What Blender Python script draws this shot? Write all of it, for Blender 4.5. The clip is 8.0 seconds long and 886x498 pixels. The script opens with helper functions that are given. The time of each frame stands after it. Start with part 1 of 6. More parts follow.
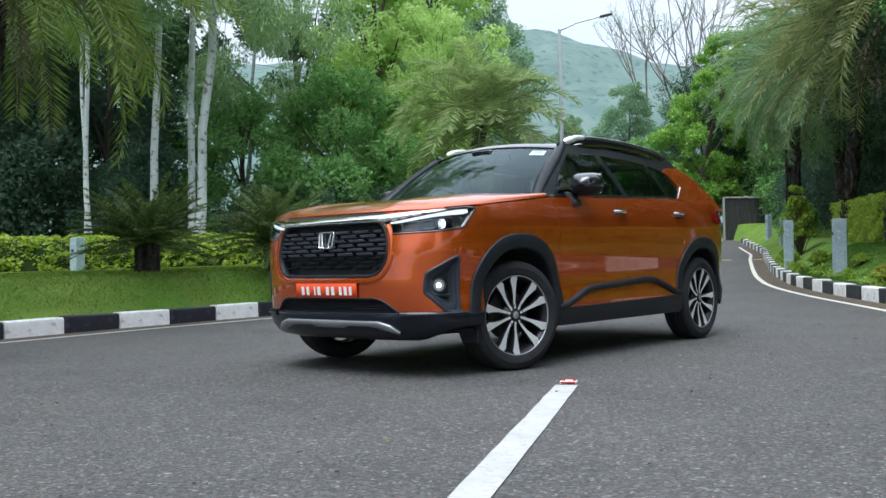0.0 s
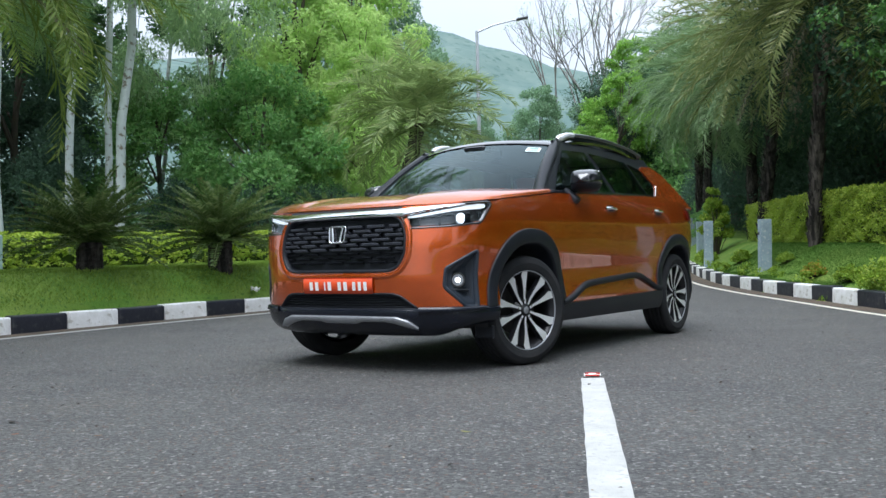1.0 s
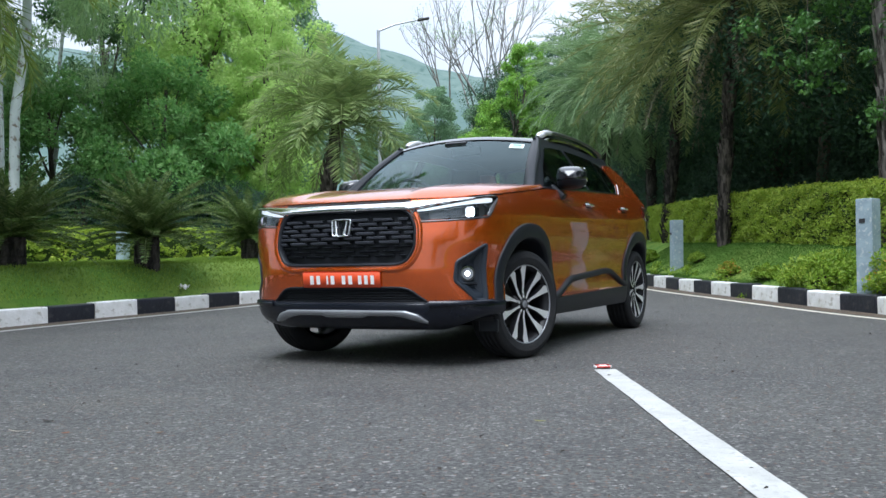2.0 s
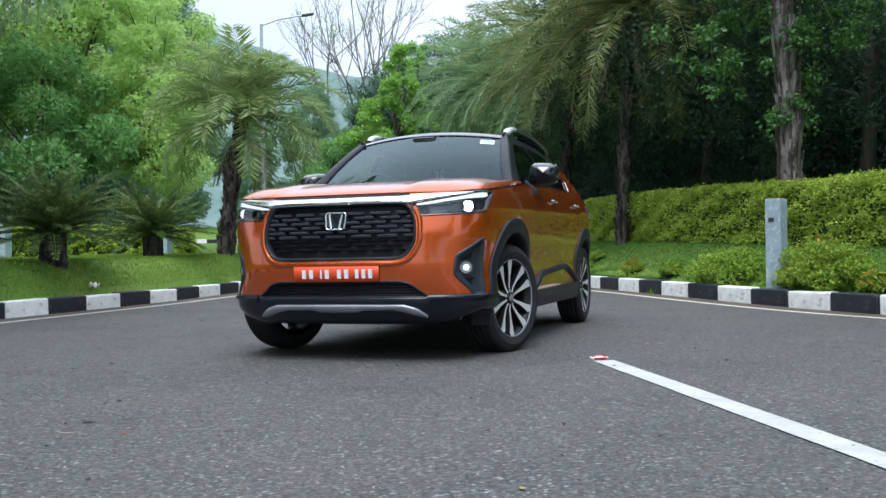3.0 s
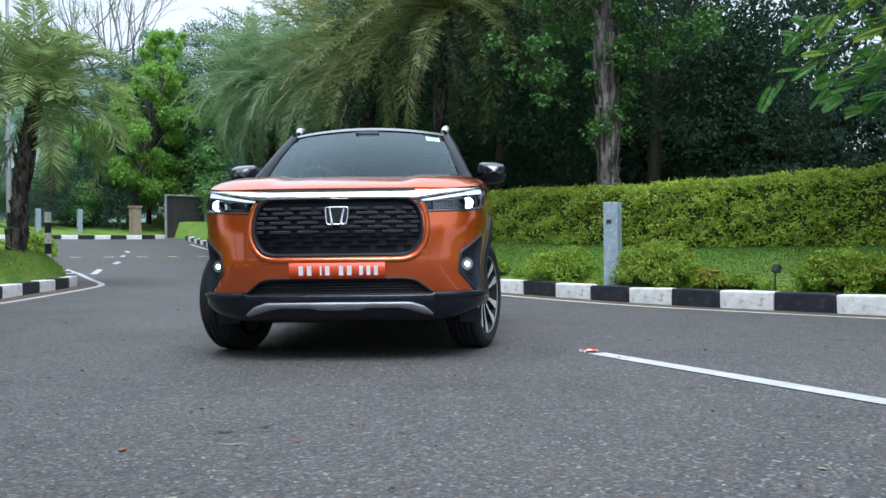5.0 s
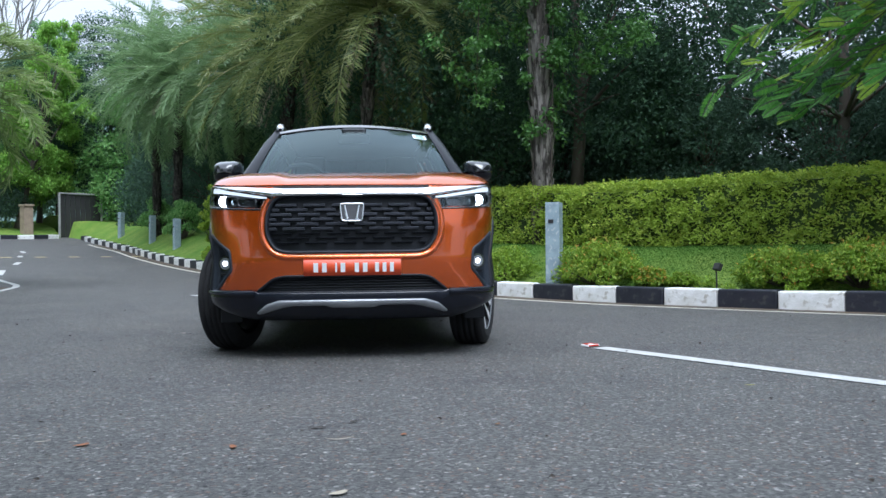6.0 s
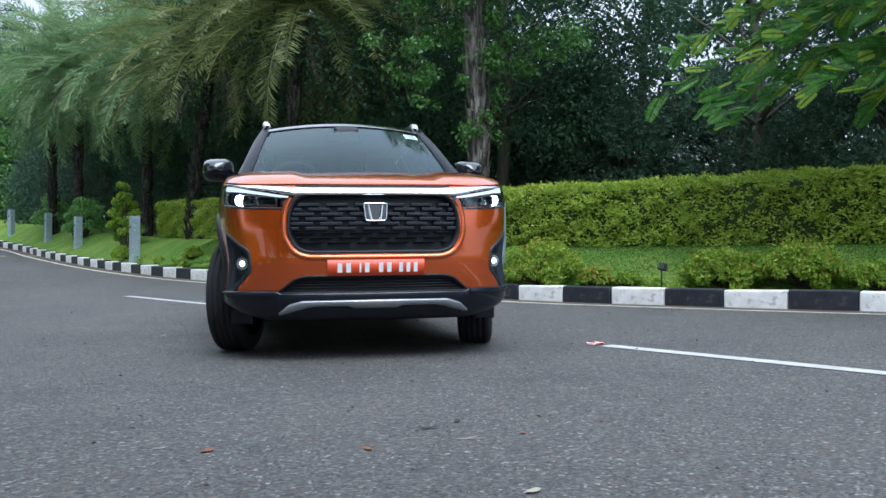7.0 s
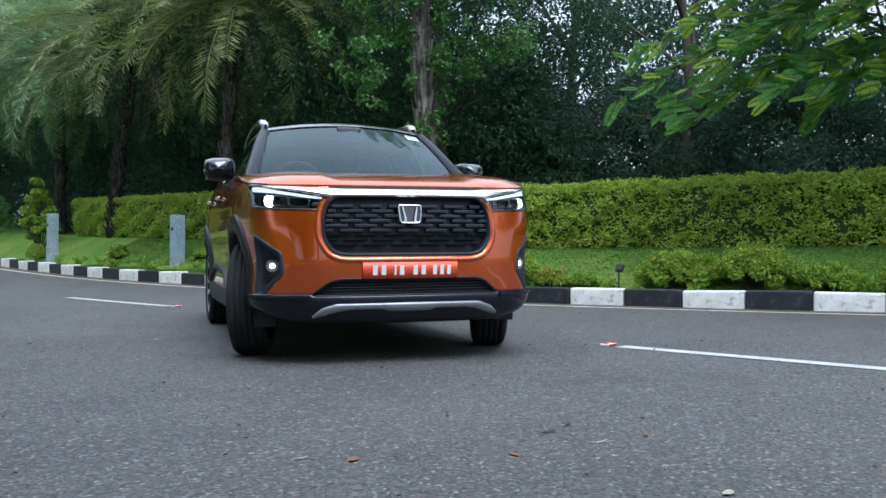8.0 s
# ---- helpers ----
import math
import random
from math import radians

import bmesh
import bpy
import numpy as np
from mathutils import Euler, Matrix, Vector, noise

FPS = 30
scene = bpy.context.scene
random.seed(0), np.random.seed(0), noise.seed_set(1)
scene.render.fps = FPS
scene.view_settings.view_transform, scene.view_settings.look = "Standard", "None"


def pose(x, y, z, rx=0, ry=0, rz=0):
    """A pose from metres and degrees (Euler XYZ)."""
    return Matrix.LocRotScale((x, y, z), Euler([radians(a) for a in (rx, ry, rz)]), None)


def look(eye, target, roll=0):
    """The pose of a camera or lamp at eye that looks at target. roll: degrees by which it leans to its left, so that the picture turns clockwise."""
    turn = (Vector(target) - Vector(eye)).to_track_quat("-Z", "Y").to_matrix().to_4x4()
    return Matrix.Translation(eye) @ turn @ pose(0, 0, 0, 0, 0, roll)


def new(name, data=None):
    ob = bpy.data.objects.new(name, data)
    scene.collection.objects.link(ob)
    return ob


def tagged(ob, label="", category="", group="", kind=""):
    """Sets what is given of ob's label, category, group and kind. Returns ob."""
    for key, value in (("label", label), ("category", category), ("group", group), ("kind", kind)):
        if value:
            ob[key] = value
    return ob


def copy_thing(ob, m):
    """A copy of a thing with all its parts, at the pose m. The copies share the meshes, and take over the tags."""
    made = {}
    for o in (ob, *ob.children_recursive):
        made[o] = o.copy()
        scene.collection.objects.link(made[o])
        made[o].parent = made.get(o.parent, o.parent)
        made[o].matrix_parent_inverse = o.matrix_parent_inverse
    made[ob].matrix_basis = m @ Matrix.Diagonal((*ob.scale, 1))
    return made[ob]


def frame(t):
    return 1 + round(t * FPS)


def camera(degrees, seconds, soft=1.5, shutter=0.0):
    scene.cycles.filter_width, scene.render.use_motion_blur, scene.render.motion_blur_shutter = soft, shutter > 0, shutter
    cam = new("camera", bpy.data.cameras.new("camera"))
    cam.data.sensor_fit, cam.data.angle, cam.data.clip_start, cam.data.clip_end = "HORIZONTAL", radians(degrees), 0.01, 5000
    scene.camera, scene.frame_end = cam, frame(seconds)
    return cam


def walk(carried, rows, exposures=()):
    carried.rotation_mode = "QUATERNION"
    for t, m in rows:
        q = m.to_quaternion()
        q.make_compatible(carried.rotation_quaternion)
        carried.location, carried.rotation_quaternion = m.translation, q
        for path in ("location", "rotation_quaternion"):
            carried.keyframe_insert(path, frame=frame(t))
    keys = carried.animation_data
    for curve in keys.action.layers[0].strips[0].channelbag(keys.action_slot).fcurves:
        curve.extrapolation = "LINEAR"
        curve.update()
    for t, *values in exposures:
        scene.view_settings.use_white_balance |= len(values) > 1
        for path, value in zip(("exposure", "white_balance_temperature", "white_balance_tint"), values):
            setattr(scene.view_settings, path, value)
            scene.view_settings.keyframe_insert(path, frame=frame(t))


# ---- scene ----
cam = camera(51.4, 8.0)
PATH = [
    (0, (-0.224, 0.495, 0.666), (-0.254, 2.495, 0.698), -1.2),
    (0.5, (-0.575, 0.512, 0.645), (-0.503, 2.511, 0.677), -1.2),
    (1, (-0.918, 0.55, 0.645), (-0.733, 2.541, 0.674), -1.2),
    (1.5, (-1.305, 0.601, 0.636), (-0.991, 2.576, 0.662), -1.2),
    (1.7, (-1.449, 0.624, 0.629), (-1.087, 2.591, 0.655), -1.1),
    (2.8, (-2.246, 0.852, 0.6), (-1.586, 2.74, 0.62), -1.0),
    (3, (-2.406, 0.901, 0.599), (-1.69, 2.768, 0.618), -1.0),
    (3.5, (-2.775, 1.064, 0.603), (-1.92, 2.872, 0.62), -0.9),
    (4, (-3.099, 1.237, 0.621), (-2.118, 2.979, 0.634), -0.9),
    (4.5, (-3.429, 1.439, 0.617), (-2.327, 3.108, 0.629), -0.9),
    (4.7, (-3.567, 1.544, 0.611), (-2.416, 3.179, 0.621), -0.8),
    (5.8, (-4.224, 2.034, 0.595), (-2.862, 3.499, 0.604), -0.7),
    (6, (-4.322, 2.125, 0.589), (-2.927, 3.559, 0.597), -0.7),
    (6.5, (-4.608, 2.392, 0.592), (-3.127, 3.736, 0.598), -0.6),
    (7, (-4.859, 2.671, 0.599), (-3.302, 3.927, 0.604), -0.6),
    (7.5, (-5.088, 2.982, 0.608), (-3.461, 4.146, 0.611), -0.5),
    (7.8, (-5.22, 3.193, 0.618), (-3.557, 4.305, 0.621), -0.5),
    (8, (-5.299, 3.293, 0.623), (-3.614, 4.372, 0.625), -0.4),
]
walk(cam, [(t, look(eye, target, roll)) for t, eye, target, roll in PATH], [(0, 1.10, 5890, 9.0), (8, 1.11, 5520, 9.5)])

# ---- sky, sun ----
world = bpy.data.worlds.new("overcast_sky")
scene.world = world
world.use_nodes = True
wn, wl = world.node_tree.nodes, world.node_tree.links
sky = wn.new("ShaderNodeTexSky")
sky.sky_type, sky.sun_disc = "NISHITA", False
sky.sun_elevation, sky.sun_rotation = radians(58), radians(200)
sky.air_density, sky.dust_density = 1.0, 4.0
clouds = wn.new("ShaderNodeTexNoise")
clouds.inputs["Scale"].default_value = 2.2
clouds.inputs["Detail"].default_value = 5
ramp = wn.new("ShaderNodeValToRGB")
ramp.color_ramp.elements[0].position, ramp.color_ramp.elements[0].color = 0.3, (0.80, 0.86, 0.95, 1)
ramp.color_ramp.elements[1].position, ramp.color_ramp.elements[1].color = 0.7, (0.98, 0.99, 1.0, 1)
cloud_bg = wn.new("ShaderNodeBackground")
# an overcast sky is brighter overhead than at the horizon
way_up = wn.new("ShaderNodeTexCoord")
height = wn.new("ShaderNodeSeparateXYZ")
overhead = wn.new("ShaderNodeMapRange")
overhead.interpolation_type = "SMOOTHSTEP"
for k, value in enumerate((0.15, 0.9, 0.55, 1.22)):
    overhead.inputs[1 + k].default_value = value
wl.new(way_up.outputs["Generated"], height.inputs[0])
wl.new(height.outputs["Z"], overhead.inputs[0])
wl.new(overhead.outputs[0], cloud_bg.inputs["Strength"])
blue_bg = wn["Background"]
blue_bg.inputs["Strength"].default_value = 0.1
cover = wn.new("ShaderNodeMixShader")
cover.inputs[0].default_value = 0.85
wl.new(clouds.outputs["Fac"], ramp.inputs["Fac"])
wl.new(ramp.outputs["Color"], cloud_bg.inputs["Color"])
wl.new(sky.outputs["Color"], blue_bg.inputs["Color"])
wl.new(blue_bg.outputs[0], cover.inputs[1])
wl.new(cloud_bg.outputs[0], cover.inputs[2])
wl.new(cover.outputs[0], wn["World Output"].inputs["Surface"])
sun = new("sun", bpy.data.lights.new("sun", "SUN"))
sun.data.energy, sun.data.angle, sun.data.color = 1.5, radians(40), (1.0, 0.985, 0.96)
sun.matrix_world = look((-6, -10, 22), (0, 0, 0))


# ---- materials ----
def node_mat(name):
    m = bpy.data.materials.new(name)
    m.use_nodes = True
    return m, m.node_tree.nodes, m.node_tree.links, m.node_tree.nodes["Principled BSDF"]


def blend(nodes, links, fac, a, b):
    mix = nodes.new("ShaderNodeMix")
    mix.data_type = "RGBA"
    for socket, value in ((mix.inputs[0], fac), (mix.inputs[6], a), (mix.inputs[7], b)):
        if isinstance(value, (int, float)):
            socket.default_value = value
        elif isinstance(value, tuple):
            socket.default_value = (*value, 1)
        else:
            links.new(value, socket)
    return mix.outputs[2]


def noise_fac(nodes, links, scale, detail=4, low=0.4, high=0.6, rough=0.55, stretch=None):
    at = nodes.new("ShaderNodeTexCoord").outputs["Object"]
    if stretch:
        mapping = nodes.new("ShaderNodeMapping")
        mapping.inputs["Scale"].default_value = stretch
        links.new(at, mapping.inputs["Vector"])
        at = mapping.outputs[0]
    n = nodes.new("ShaderNodeTexNoise")
    n.inputs["Scale"].default_value, n.inputs["Detail"].default_value, n.inputs["Roughness"].default_value = scale, detail, rough
    links.new(at, n.inputs["Vector"])
    r = nodes.new("ShaderNodeMapRange")
    r.inputs[1].default_value, r.inputs[2].default_value = low, high
    links.new(n.outputs["Fac"], r.inputs[0])
    return r.outputs[0]


def surface(name, c1, c2, scale=4.0, rough=0.7, bump=0.2, fine=60.0, metal=0.0, c3=None, low=0.35, high=0.65, stretch=None, coat=0.0, spec=0.5):
    """Two tones at a large scale, a third in specks, relief at a fine scale."""
    m, n, l, p = node_mat(name)
    col = blend(n, l, noise_fac(n, l, scale, 5, low, high, stretch=stretch), c1, c2)
    if c3:
        col = blend(n, l, noise_fac(n, l, fine * 0.5, 3, 0.56, 0.66), col, c3)
    l.new(col, p.inputs["Base Color"])
    p.inputs["Roughness"].default_value, p.inputs["Metallic"].default_value = rough, metal
    p.inputs["Coat Weight"].default_value, p.inputs["Specular IOR Level"].default_value = coat, spec
    if bump:
        b = n.new("ShaderNodeBump")
        b.inputs["Strength"].default_value, b.inputs["Distance"].default_value = bump, 0.01
        l.new(noise_fac(n, l, fine, 4, 0.2, 0.8, stretch=stretch), b.inputs["Height"])
        l.new(b.outputs[0], p.inputs["Normal"])
    return m


def leaf_mat(name, dark, mid, light, rough=0.45, through_light=0.35, spec=0.4):
    """Leaves: every leaf its own tone, with some light passing through."""
    m, n, l, p = node_mat(name)
    geo = n.new("ShaderNodeNewGeometry")
    r = n.new("ShaderNodeValToRGB")
    e = r.color_ramp.elements
    e[0].position, e[0].color = 0.0, (*dark, 1)
    e[1].position, e[1].color = 1.0, (*light, 1)
    k = e.new(0.55)
    k.color = (*mid, 1)
    l.new(geo.outputs["Random Per Island"], r.inputs["Fac"])
    patch = blend(n, l, noise_fac(n, l, 1.3, 3, 0.35, 0.7), r.outputs["Color"], mid)
    l.new(patch, p.inputs["Base Color"])
    p.inputs["Roughness"].default_value, p.inputs["Specular IOR Level"].default_value = rough, spec
    t = n.new("ShaderNodeBsdfTranslucent")
    l.new(patch, t.inputs["Color"])
    mix = n.new("ShaderNodeMixShader")
    mix.inputs[0].default_value = through_light
    l.new(p.outputs[0], mix.inputs[1])
    l.new(t.outputs[0], mix.inputs[2])
    l.new(mix.outputs[0], n["Material Output"].inputs["Surface"])
    return m


def palm_bark(name, dark, light):
    """Palm trunks: every old leaf stub its own tone, with fine fibres along it."""
    m, n, l, p = node_mat(name)
    geo = n.new("ShaderNodeNewGeometry")
    tone = blend(n, l, geo.outputs["Random Per Island"], dark, light)
    fibre = blend(n, l, noise_fac(n, l, 16, 5, 0.4, 0.6, stretch=(1, 1, 0.18)), tone, tuple(0.45 * c for c in dark))
    l.new(fibre, p.inputs["Base Color"])
    p.inputs["Roughness"].default_value, p.inputs["Specular IOR Level"].default_value = 0.9, 0.3
    b = n.new("ShaderNodeBump")
    b.inputs["Strength"].default_value, b.inputs["Distance"].default_value = 0.8, 0.01
    l.new(noise_fac(n, l, 30, 4, 0.2, 0.8, stretch=(1, 1, 0.25)), b.inputs["Height"])
    l.new(b.outputs[0], p.inputs["Normal"])
    return m


def asphalt_mat():
    """Rolled asphalt: stones of many greys in a dark binder, dust and worn patches over it."""
    m, n, l, p = node_mat("asphalt")
    at = n.new("ShaderNodeTexCoord").outputs["Object"]
    cells = n.new("ShaderNodeTexVoronoi")
    cells.inputs["Scale"].default_value = 92
    l.new(at, cells.inputs["Vector"])
    split = n.new("ShaderNodeSeparateColor")
    l.new(cells.outputs["Color"], split.inputs[0])
    tone = n.new("ShaderNodeValToRGB")
    stops = tone.color_ramp.elements
    stops[0].position, stops[0].color = 0.0, (0.022, 0.022, 0.024, 1)
    stops[1].position, stops[1].color = 1.0, (0.38, 0.37, 0.36, 1)
    for where, grey in ((0.25, 0.050), (0.60, 0.088), (0.86, 0.135), (0.965, 0.19)):
        stops.new(where).color = (grey, grey, grey * 0.955, 1)
    l.new(split.outputs[0], tone.inputs["Fac"])
    rusty = n.new("ShaderNodeMath")
    rusty.operation, rusty.inputs[1].default_value = "GREATER_THAN", 0.955
    l.new(split.outputs[1], rusty.inputs[0])
    stones = blend(n, l, rusty.outputs[0], tone.outputs["Color"], (0.15, 0.085, 0.06))
    base = blend(n, l, noise_fac(n, l, 0.35, 4, 0.35, 0.65), (0.072, 0.071, 0.068), (0.098, 0.096, 0.091))
    stain = blend(n, l, noise_fac(n, l, 1.1, 7, 0.47, 0.66), base, (0.047, 0.047, 0.050))
    dust = blend(n, l, noise_fac(n, l, 0.7, 6, 0.55, 0.75), stain, (0.125, 0.112, 0.095))
    mixed = blend(n, l, 0.60, dust, stones)
    specks = blend(n, l, noise_fac(n, l, 38, 3, 0.66, 0.70), mixed, (0.30, 0.29, 0.27))
    pits = blend(n, l, noise_fac(n, l, 60, 4, 0.60, 0.66), specks, (0.018, 0.018, 0.019))
    l.new(pits, p.inputs["Base Color"])
    p.inputs["Roughness"].default_value, p.inputs["Specular IOR Level"].default_value = 0.72, 0.4
    b = n.new("ShaderNodeBump")
    b.inputs["Strength"].default_value, b.inputs["Distance"].default_value = 0.6, 0.010
    l.new(noise_fac(n, l, 110, 3, 0.3, 0.7), b.inputs["Height"])
    l.new(b.outputs[0], p.inputs["Normal"])
    return m


ASPHALT = asphalt_mat()
LAWN = surface("lawn", (0.09, 0.18, 0.024), (0.165, 0.235, 0.044), 1.2, 0.9, 0.8, 45, c3=(0.05, 0.115, 0.018), spec=0.2)
LINE_PAINT = surface("road_line_paint", (0.50, 0.50, 0.48), (0.41, 0.41, 0.39), 6, 0.6, 0.3, 90, c3=(0.36, 0.36, 0.35))
YELLOW_PAINT = surface("yellow_road_paint", (0.5, 0.40, 0.16), (0.42, 0.34, 0.16), 5, 0.6, 0.3, 80)
KERB_WHITE = surface("kerb_white_paint", (0.84, 0.84, 0.83), (0.70, 0.70, 0.67), 7, 0.6, 0.4, 22, c3=(0.50, 0.48, 0.43))
KERB_BLACK = surface("kerb_black_paint", (0.010, 0.012, 0.021), (0.020, 0.022, 0.032), 5, 0.5, 0.3, 22, c3=(0.045, 0.045, 0.047))
CREAM_PAINT = surface("edge_line_paint", (0.74, 0.70, 0.60), (0.62, 0.58, 0.49), 6, 0.6, 0.3, 90, c3=(0.45, 0.42, 0.36))
GUTTER = surface("gutter_dirt", (0.10, 0.07, 0.045), (0.055, 0.045, 0.035), 3, 0.9, 0.5, 60, c3=(0.16, 0.12, 0.08))
POST_PAINT = surface("post_paint", (0.30, 0.38, 0.42), (0.22, 0.29, 0.33), 7, 0.6, 0.25, 40, c3=(0.42, 0.46, 0.47))
STONE = surface("stone_pillar", (0.33, 0.26, 0.19), (0.25, 0.19, 0.14), 4, 0.8, 0.4, 30)
BARK_PALM = palm_bark("palm_bark", (0.075, 0.064, 0.056), (0.34, 0.31, 0.285))
BARK_DARK = surface("dark_bark", (0.055, 0.045, 0.035), (0.09, 0.075, 0.06), 5, 0.9, 0.8, 25, stretch=(1, 1, 0.2))
BARK_MID = palm_bark("dark_palm_bark", (0.032, 0.028, 0.024), (0.17, 0.145, 0.125))
# darkest bark tones, for some palm trunks and the cycads
BARK_BLACKISH = palm_bark("blackish_palm_bark", (0.024, 0.022, 0.02), (0.1, 0.088, 0.078))
BARK_PALE = surface("pale_gum_bark", (0.56, 0.59, 0.61), (0.36, 0.39, 0.41), 2.5, 0.7, 0.2, 14, c3=(0.16, 0.13, 0.10), stretch=(1, 1, 0.35))
DARK_METAL = surface("dark_gate_metal", (0.02, 0.02, 0.022), (0.03, 0.03, 0.03), 3, 0.6, 0.1, 30)
GALV = surface("galvanised_steel", (0.45, 0.47, 0.49), (0.38, 0.40, 0.42), 3, 0.45, 0.05, 30, metal=0.6)
CONCRETE = surface("weathered_concrete", (0.34, 0.34, 0.33), (0.24, 0.24, 0.23), 2, 0.8, 0.3, 30)

L_HEDGE = leaf_mat("hedge_leaf", (0.17, 0.27, 0.03), (0.35, 0.47, 0.055), (0.58, 0.64, 0.11), 0.45, 0.45)
# dark green for the shade between the hedge's leaves
L_HEDGE_INNER_SHADE = surface("hedge_inner_shade", (0.025, 0.05, 0.010), (0.045, 0.075, 0.014), 9, 0.9, 0.5, 30)
L_PALM = leaf_mat("date_palm_leaf", (0.13, 0.20, 0.07), (0.25, 0.34, 0.12), (0.45, 0.50, 0.22), 0.4, 0.45)
L_PALM_YEL = leaf_mat("sunlit_palm_leaf", (0.10, 0.16, 0.03), (0.20, 0.28, 0.055), (0.42, 0.46, 0.16), 0.4, 0.45)
L_PALM_OLIVE = leaf_mat("olive_palm_leaf", (0.10, 0.135, 0.045), (0.205, 0.25, 0.08), (0.49, 0.49, 0.23), 0.4, 0.45)
L_PALM_BLUE = leaf_mat("blue_green_palm_leaf", (0.115, 0.20, 0.09), (0.205, 0.315, 0.14), (0.38, 0.48, 0.26), 0.4, 0.45)
L_PALM_DRY = leaf_mat("dry_palm_leaf", (0.13, 0.11, 0.07), (0.22, 0.19, 0.13), (0.34, 0.31, 0.24), 0.6)
L_CYCAD = leaf_mat("cycad_leaf", (0.048, 0.09, 0.022), (0.095, 0.155, 0.038), (0.29, 0.34, 0.14), 0.35, 0.4)
L_DARK = leaf_mat("dark_tree_leaf", (0.05, 0.11, 0.05), (0.09, 0.18, 0.07), (0.14, 0.26, 0.10), 0.45, 0.45)
# darkness under the canopy is put into this leaf colour
L_DEEP = leaf_mat("painted_deep_shade_leaf", (0.052, 0.088, 0.066), (0.074, 0.128, 0.088), (0.11, 0.18, 0.115), 0.8, 0.35, 0.08)
L_MID = leaf_mat("broad_tree_leaf", (0.095, 0.225, 0.055), (0.185, 0.37, 0.11), (0.35, 0.53, 0.19), 0.45, 0.5)
L_BRIGHT = leaf_mat("fresh_tree_leaf", (0.31, 0.49, 0.14), (0.47, 0.65, 0.20), (0.62, 0.76, 0.30), 0.45, 0.6)
L_LAYER = leaf_mat("layered_tree_leaf", (0.14, 0.28, 0.05), (0.25, 0.45, 0.08), (0.46, 0.62, 0.15), 0.45, 0.5)
# leaf colour darkened to carry the shade of the right-hand wood
L_SHADE = leaf_mat("painted_shade_leaf", (0.034, 0.064, 0.044), (0.052, 0.102, 0.060), (0.092, 0.17, 0.08), 0.6, 0.4, 0.12)
L_GUM = leaf_mat("gum_leaf", (0.20, 0.31, 0.15), (0.31, 0.45, 0.21), (0.45, 0.58, 0.29), 0.45, 0.55)
# distance haze put into the leaf colour of the far trees
L_HAZE = leaf_mat("painted_haze_leaf", (0.15, 0.26, 0.15), (0.22, 0.35, 0.20), (0.32, 0.46, 0.27), 0.6, 0.5)
L_YOUNG = leaf_mat("young_feather_leaf", (0.16, 0.30, 0.02), (0.28, 0.44, 0.03), (0.40, 0.54, 0.06), 0.4, 0.5)
L_FEATHER = leaf_mat("feather_leaf", (0.05, 0.17, 0.025), (0.09, 0.27, 0.035), (0.17, 0.40, 0.05), 0.4, 0.5)
L_GRASS = leaf_mat("grass_blade", (0.12, 0.20, 0.022), (0.185, 0.285, 0.036), (0.28, 0.365, 0.065), 0.6)
L_SHRUB = leaf_mat("verge_shrub_leaf", (0.12, 0.22, 0.02), (0.23, 0.36, 0.035), (0.46, 0.53, 0.08), 0.45, 0.45)
L_TIP = leaf_mat("orange_shrub_tip", (0.35, 0.22, 0.03), (0.50, 0.28, 0.05), (0.6, 0.42, 0.08), 0.45, 0.45)
L_IVY = leaf_mat("ivy_leaf", (0.05, 0.12, 0.03), (0.08, 0.19, 0.045), (0.19, 0.37, 0.08), 0.35, 0.4)
L_TURF = leaf_mat("verge_turf_blade", (0.052, 0.122, 0.011), (0.066, 0.150, 0.014), (0.088, 0.180, 0.019), 0.7, 0.3)


# ---- mesh helpers ----
def part(name, bm, material, parent=None, label=""):
    me = bpy.data.meshes.new(name)
    bm.to_mesh(me)
    bm.free()
    for m in material if isinstance(material, (list, tuple)) else [material]:
        me.materials.append(m)
    ob = new(name, me)
    ob.parent = parent
    return tagged(ob, label)


def from_arrays(name, verts, faces, material, parent=None, label="", smooth=False):
    """verts (n, 3), faces (m, k): every face with the same number of corners."""
    me = bpy.data.meshes.new(name)
    verts, faces = np.asarray(verts, dtype=np.float32), np.asarray(faces, dtype=np.int32)
    me.vertices.add(len(verts))
    me.vertices.foreach_set("co", verts.ravel())
    k = faces.shape[1]
    me.loops.add(faces.size)
    me.loops.foreach_set("vertex_index", faces.ravel())
    me.polygons.add(len(faces))
    me.polygons.foreach_set("loop_start", np.arange(len(faces), dtype=np.int32) * k)
    me.polygons.foreach_set("use_smooth", np.full(len(faces), smooth))
    me.update(calc_edges=True)
    me.materials.append(material)
    ob = new(name, me)
    ob.parent = parent
    return tagged(ob, label)


def grid_faces(rows, cols, wrap=False):
    i, j = np.meshgrid(np.arange(rows - 1), np.arange(cols if wrap else cols - 1), indexing="ij")
    j2 = (j + 1) % cols
    return np.stack([i * cols + j, i * cols + j2, (i + 1) * cols + j2, (i + 1) * cols + j], -1).reshape(-1, 4)


def box(bm, size, at, bevel=0.0, segments=2, turn=None):
    m = Matrix.Translation(at) @ (turn or Matrix()) @ Matrix.Diagonal((*size, 1))
    made = bmesh.ops.create_cube(bm, size=1, matrix=m)["verts"]
    if bevel:
        edges = list({e for v in made for e in v.link_edges})
        bmesh.ops.bevel(bm, geom=edges, offset=bevel, segments=segments, profile=0.6, affect="EDGES")
    return bm


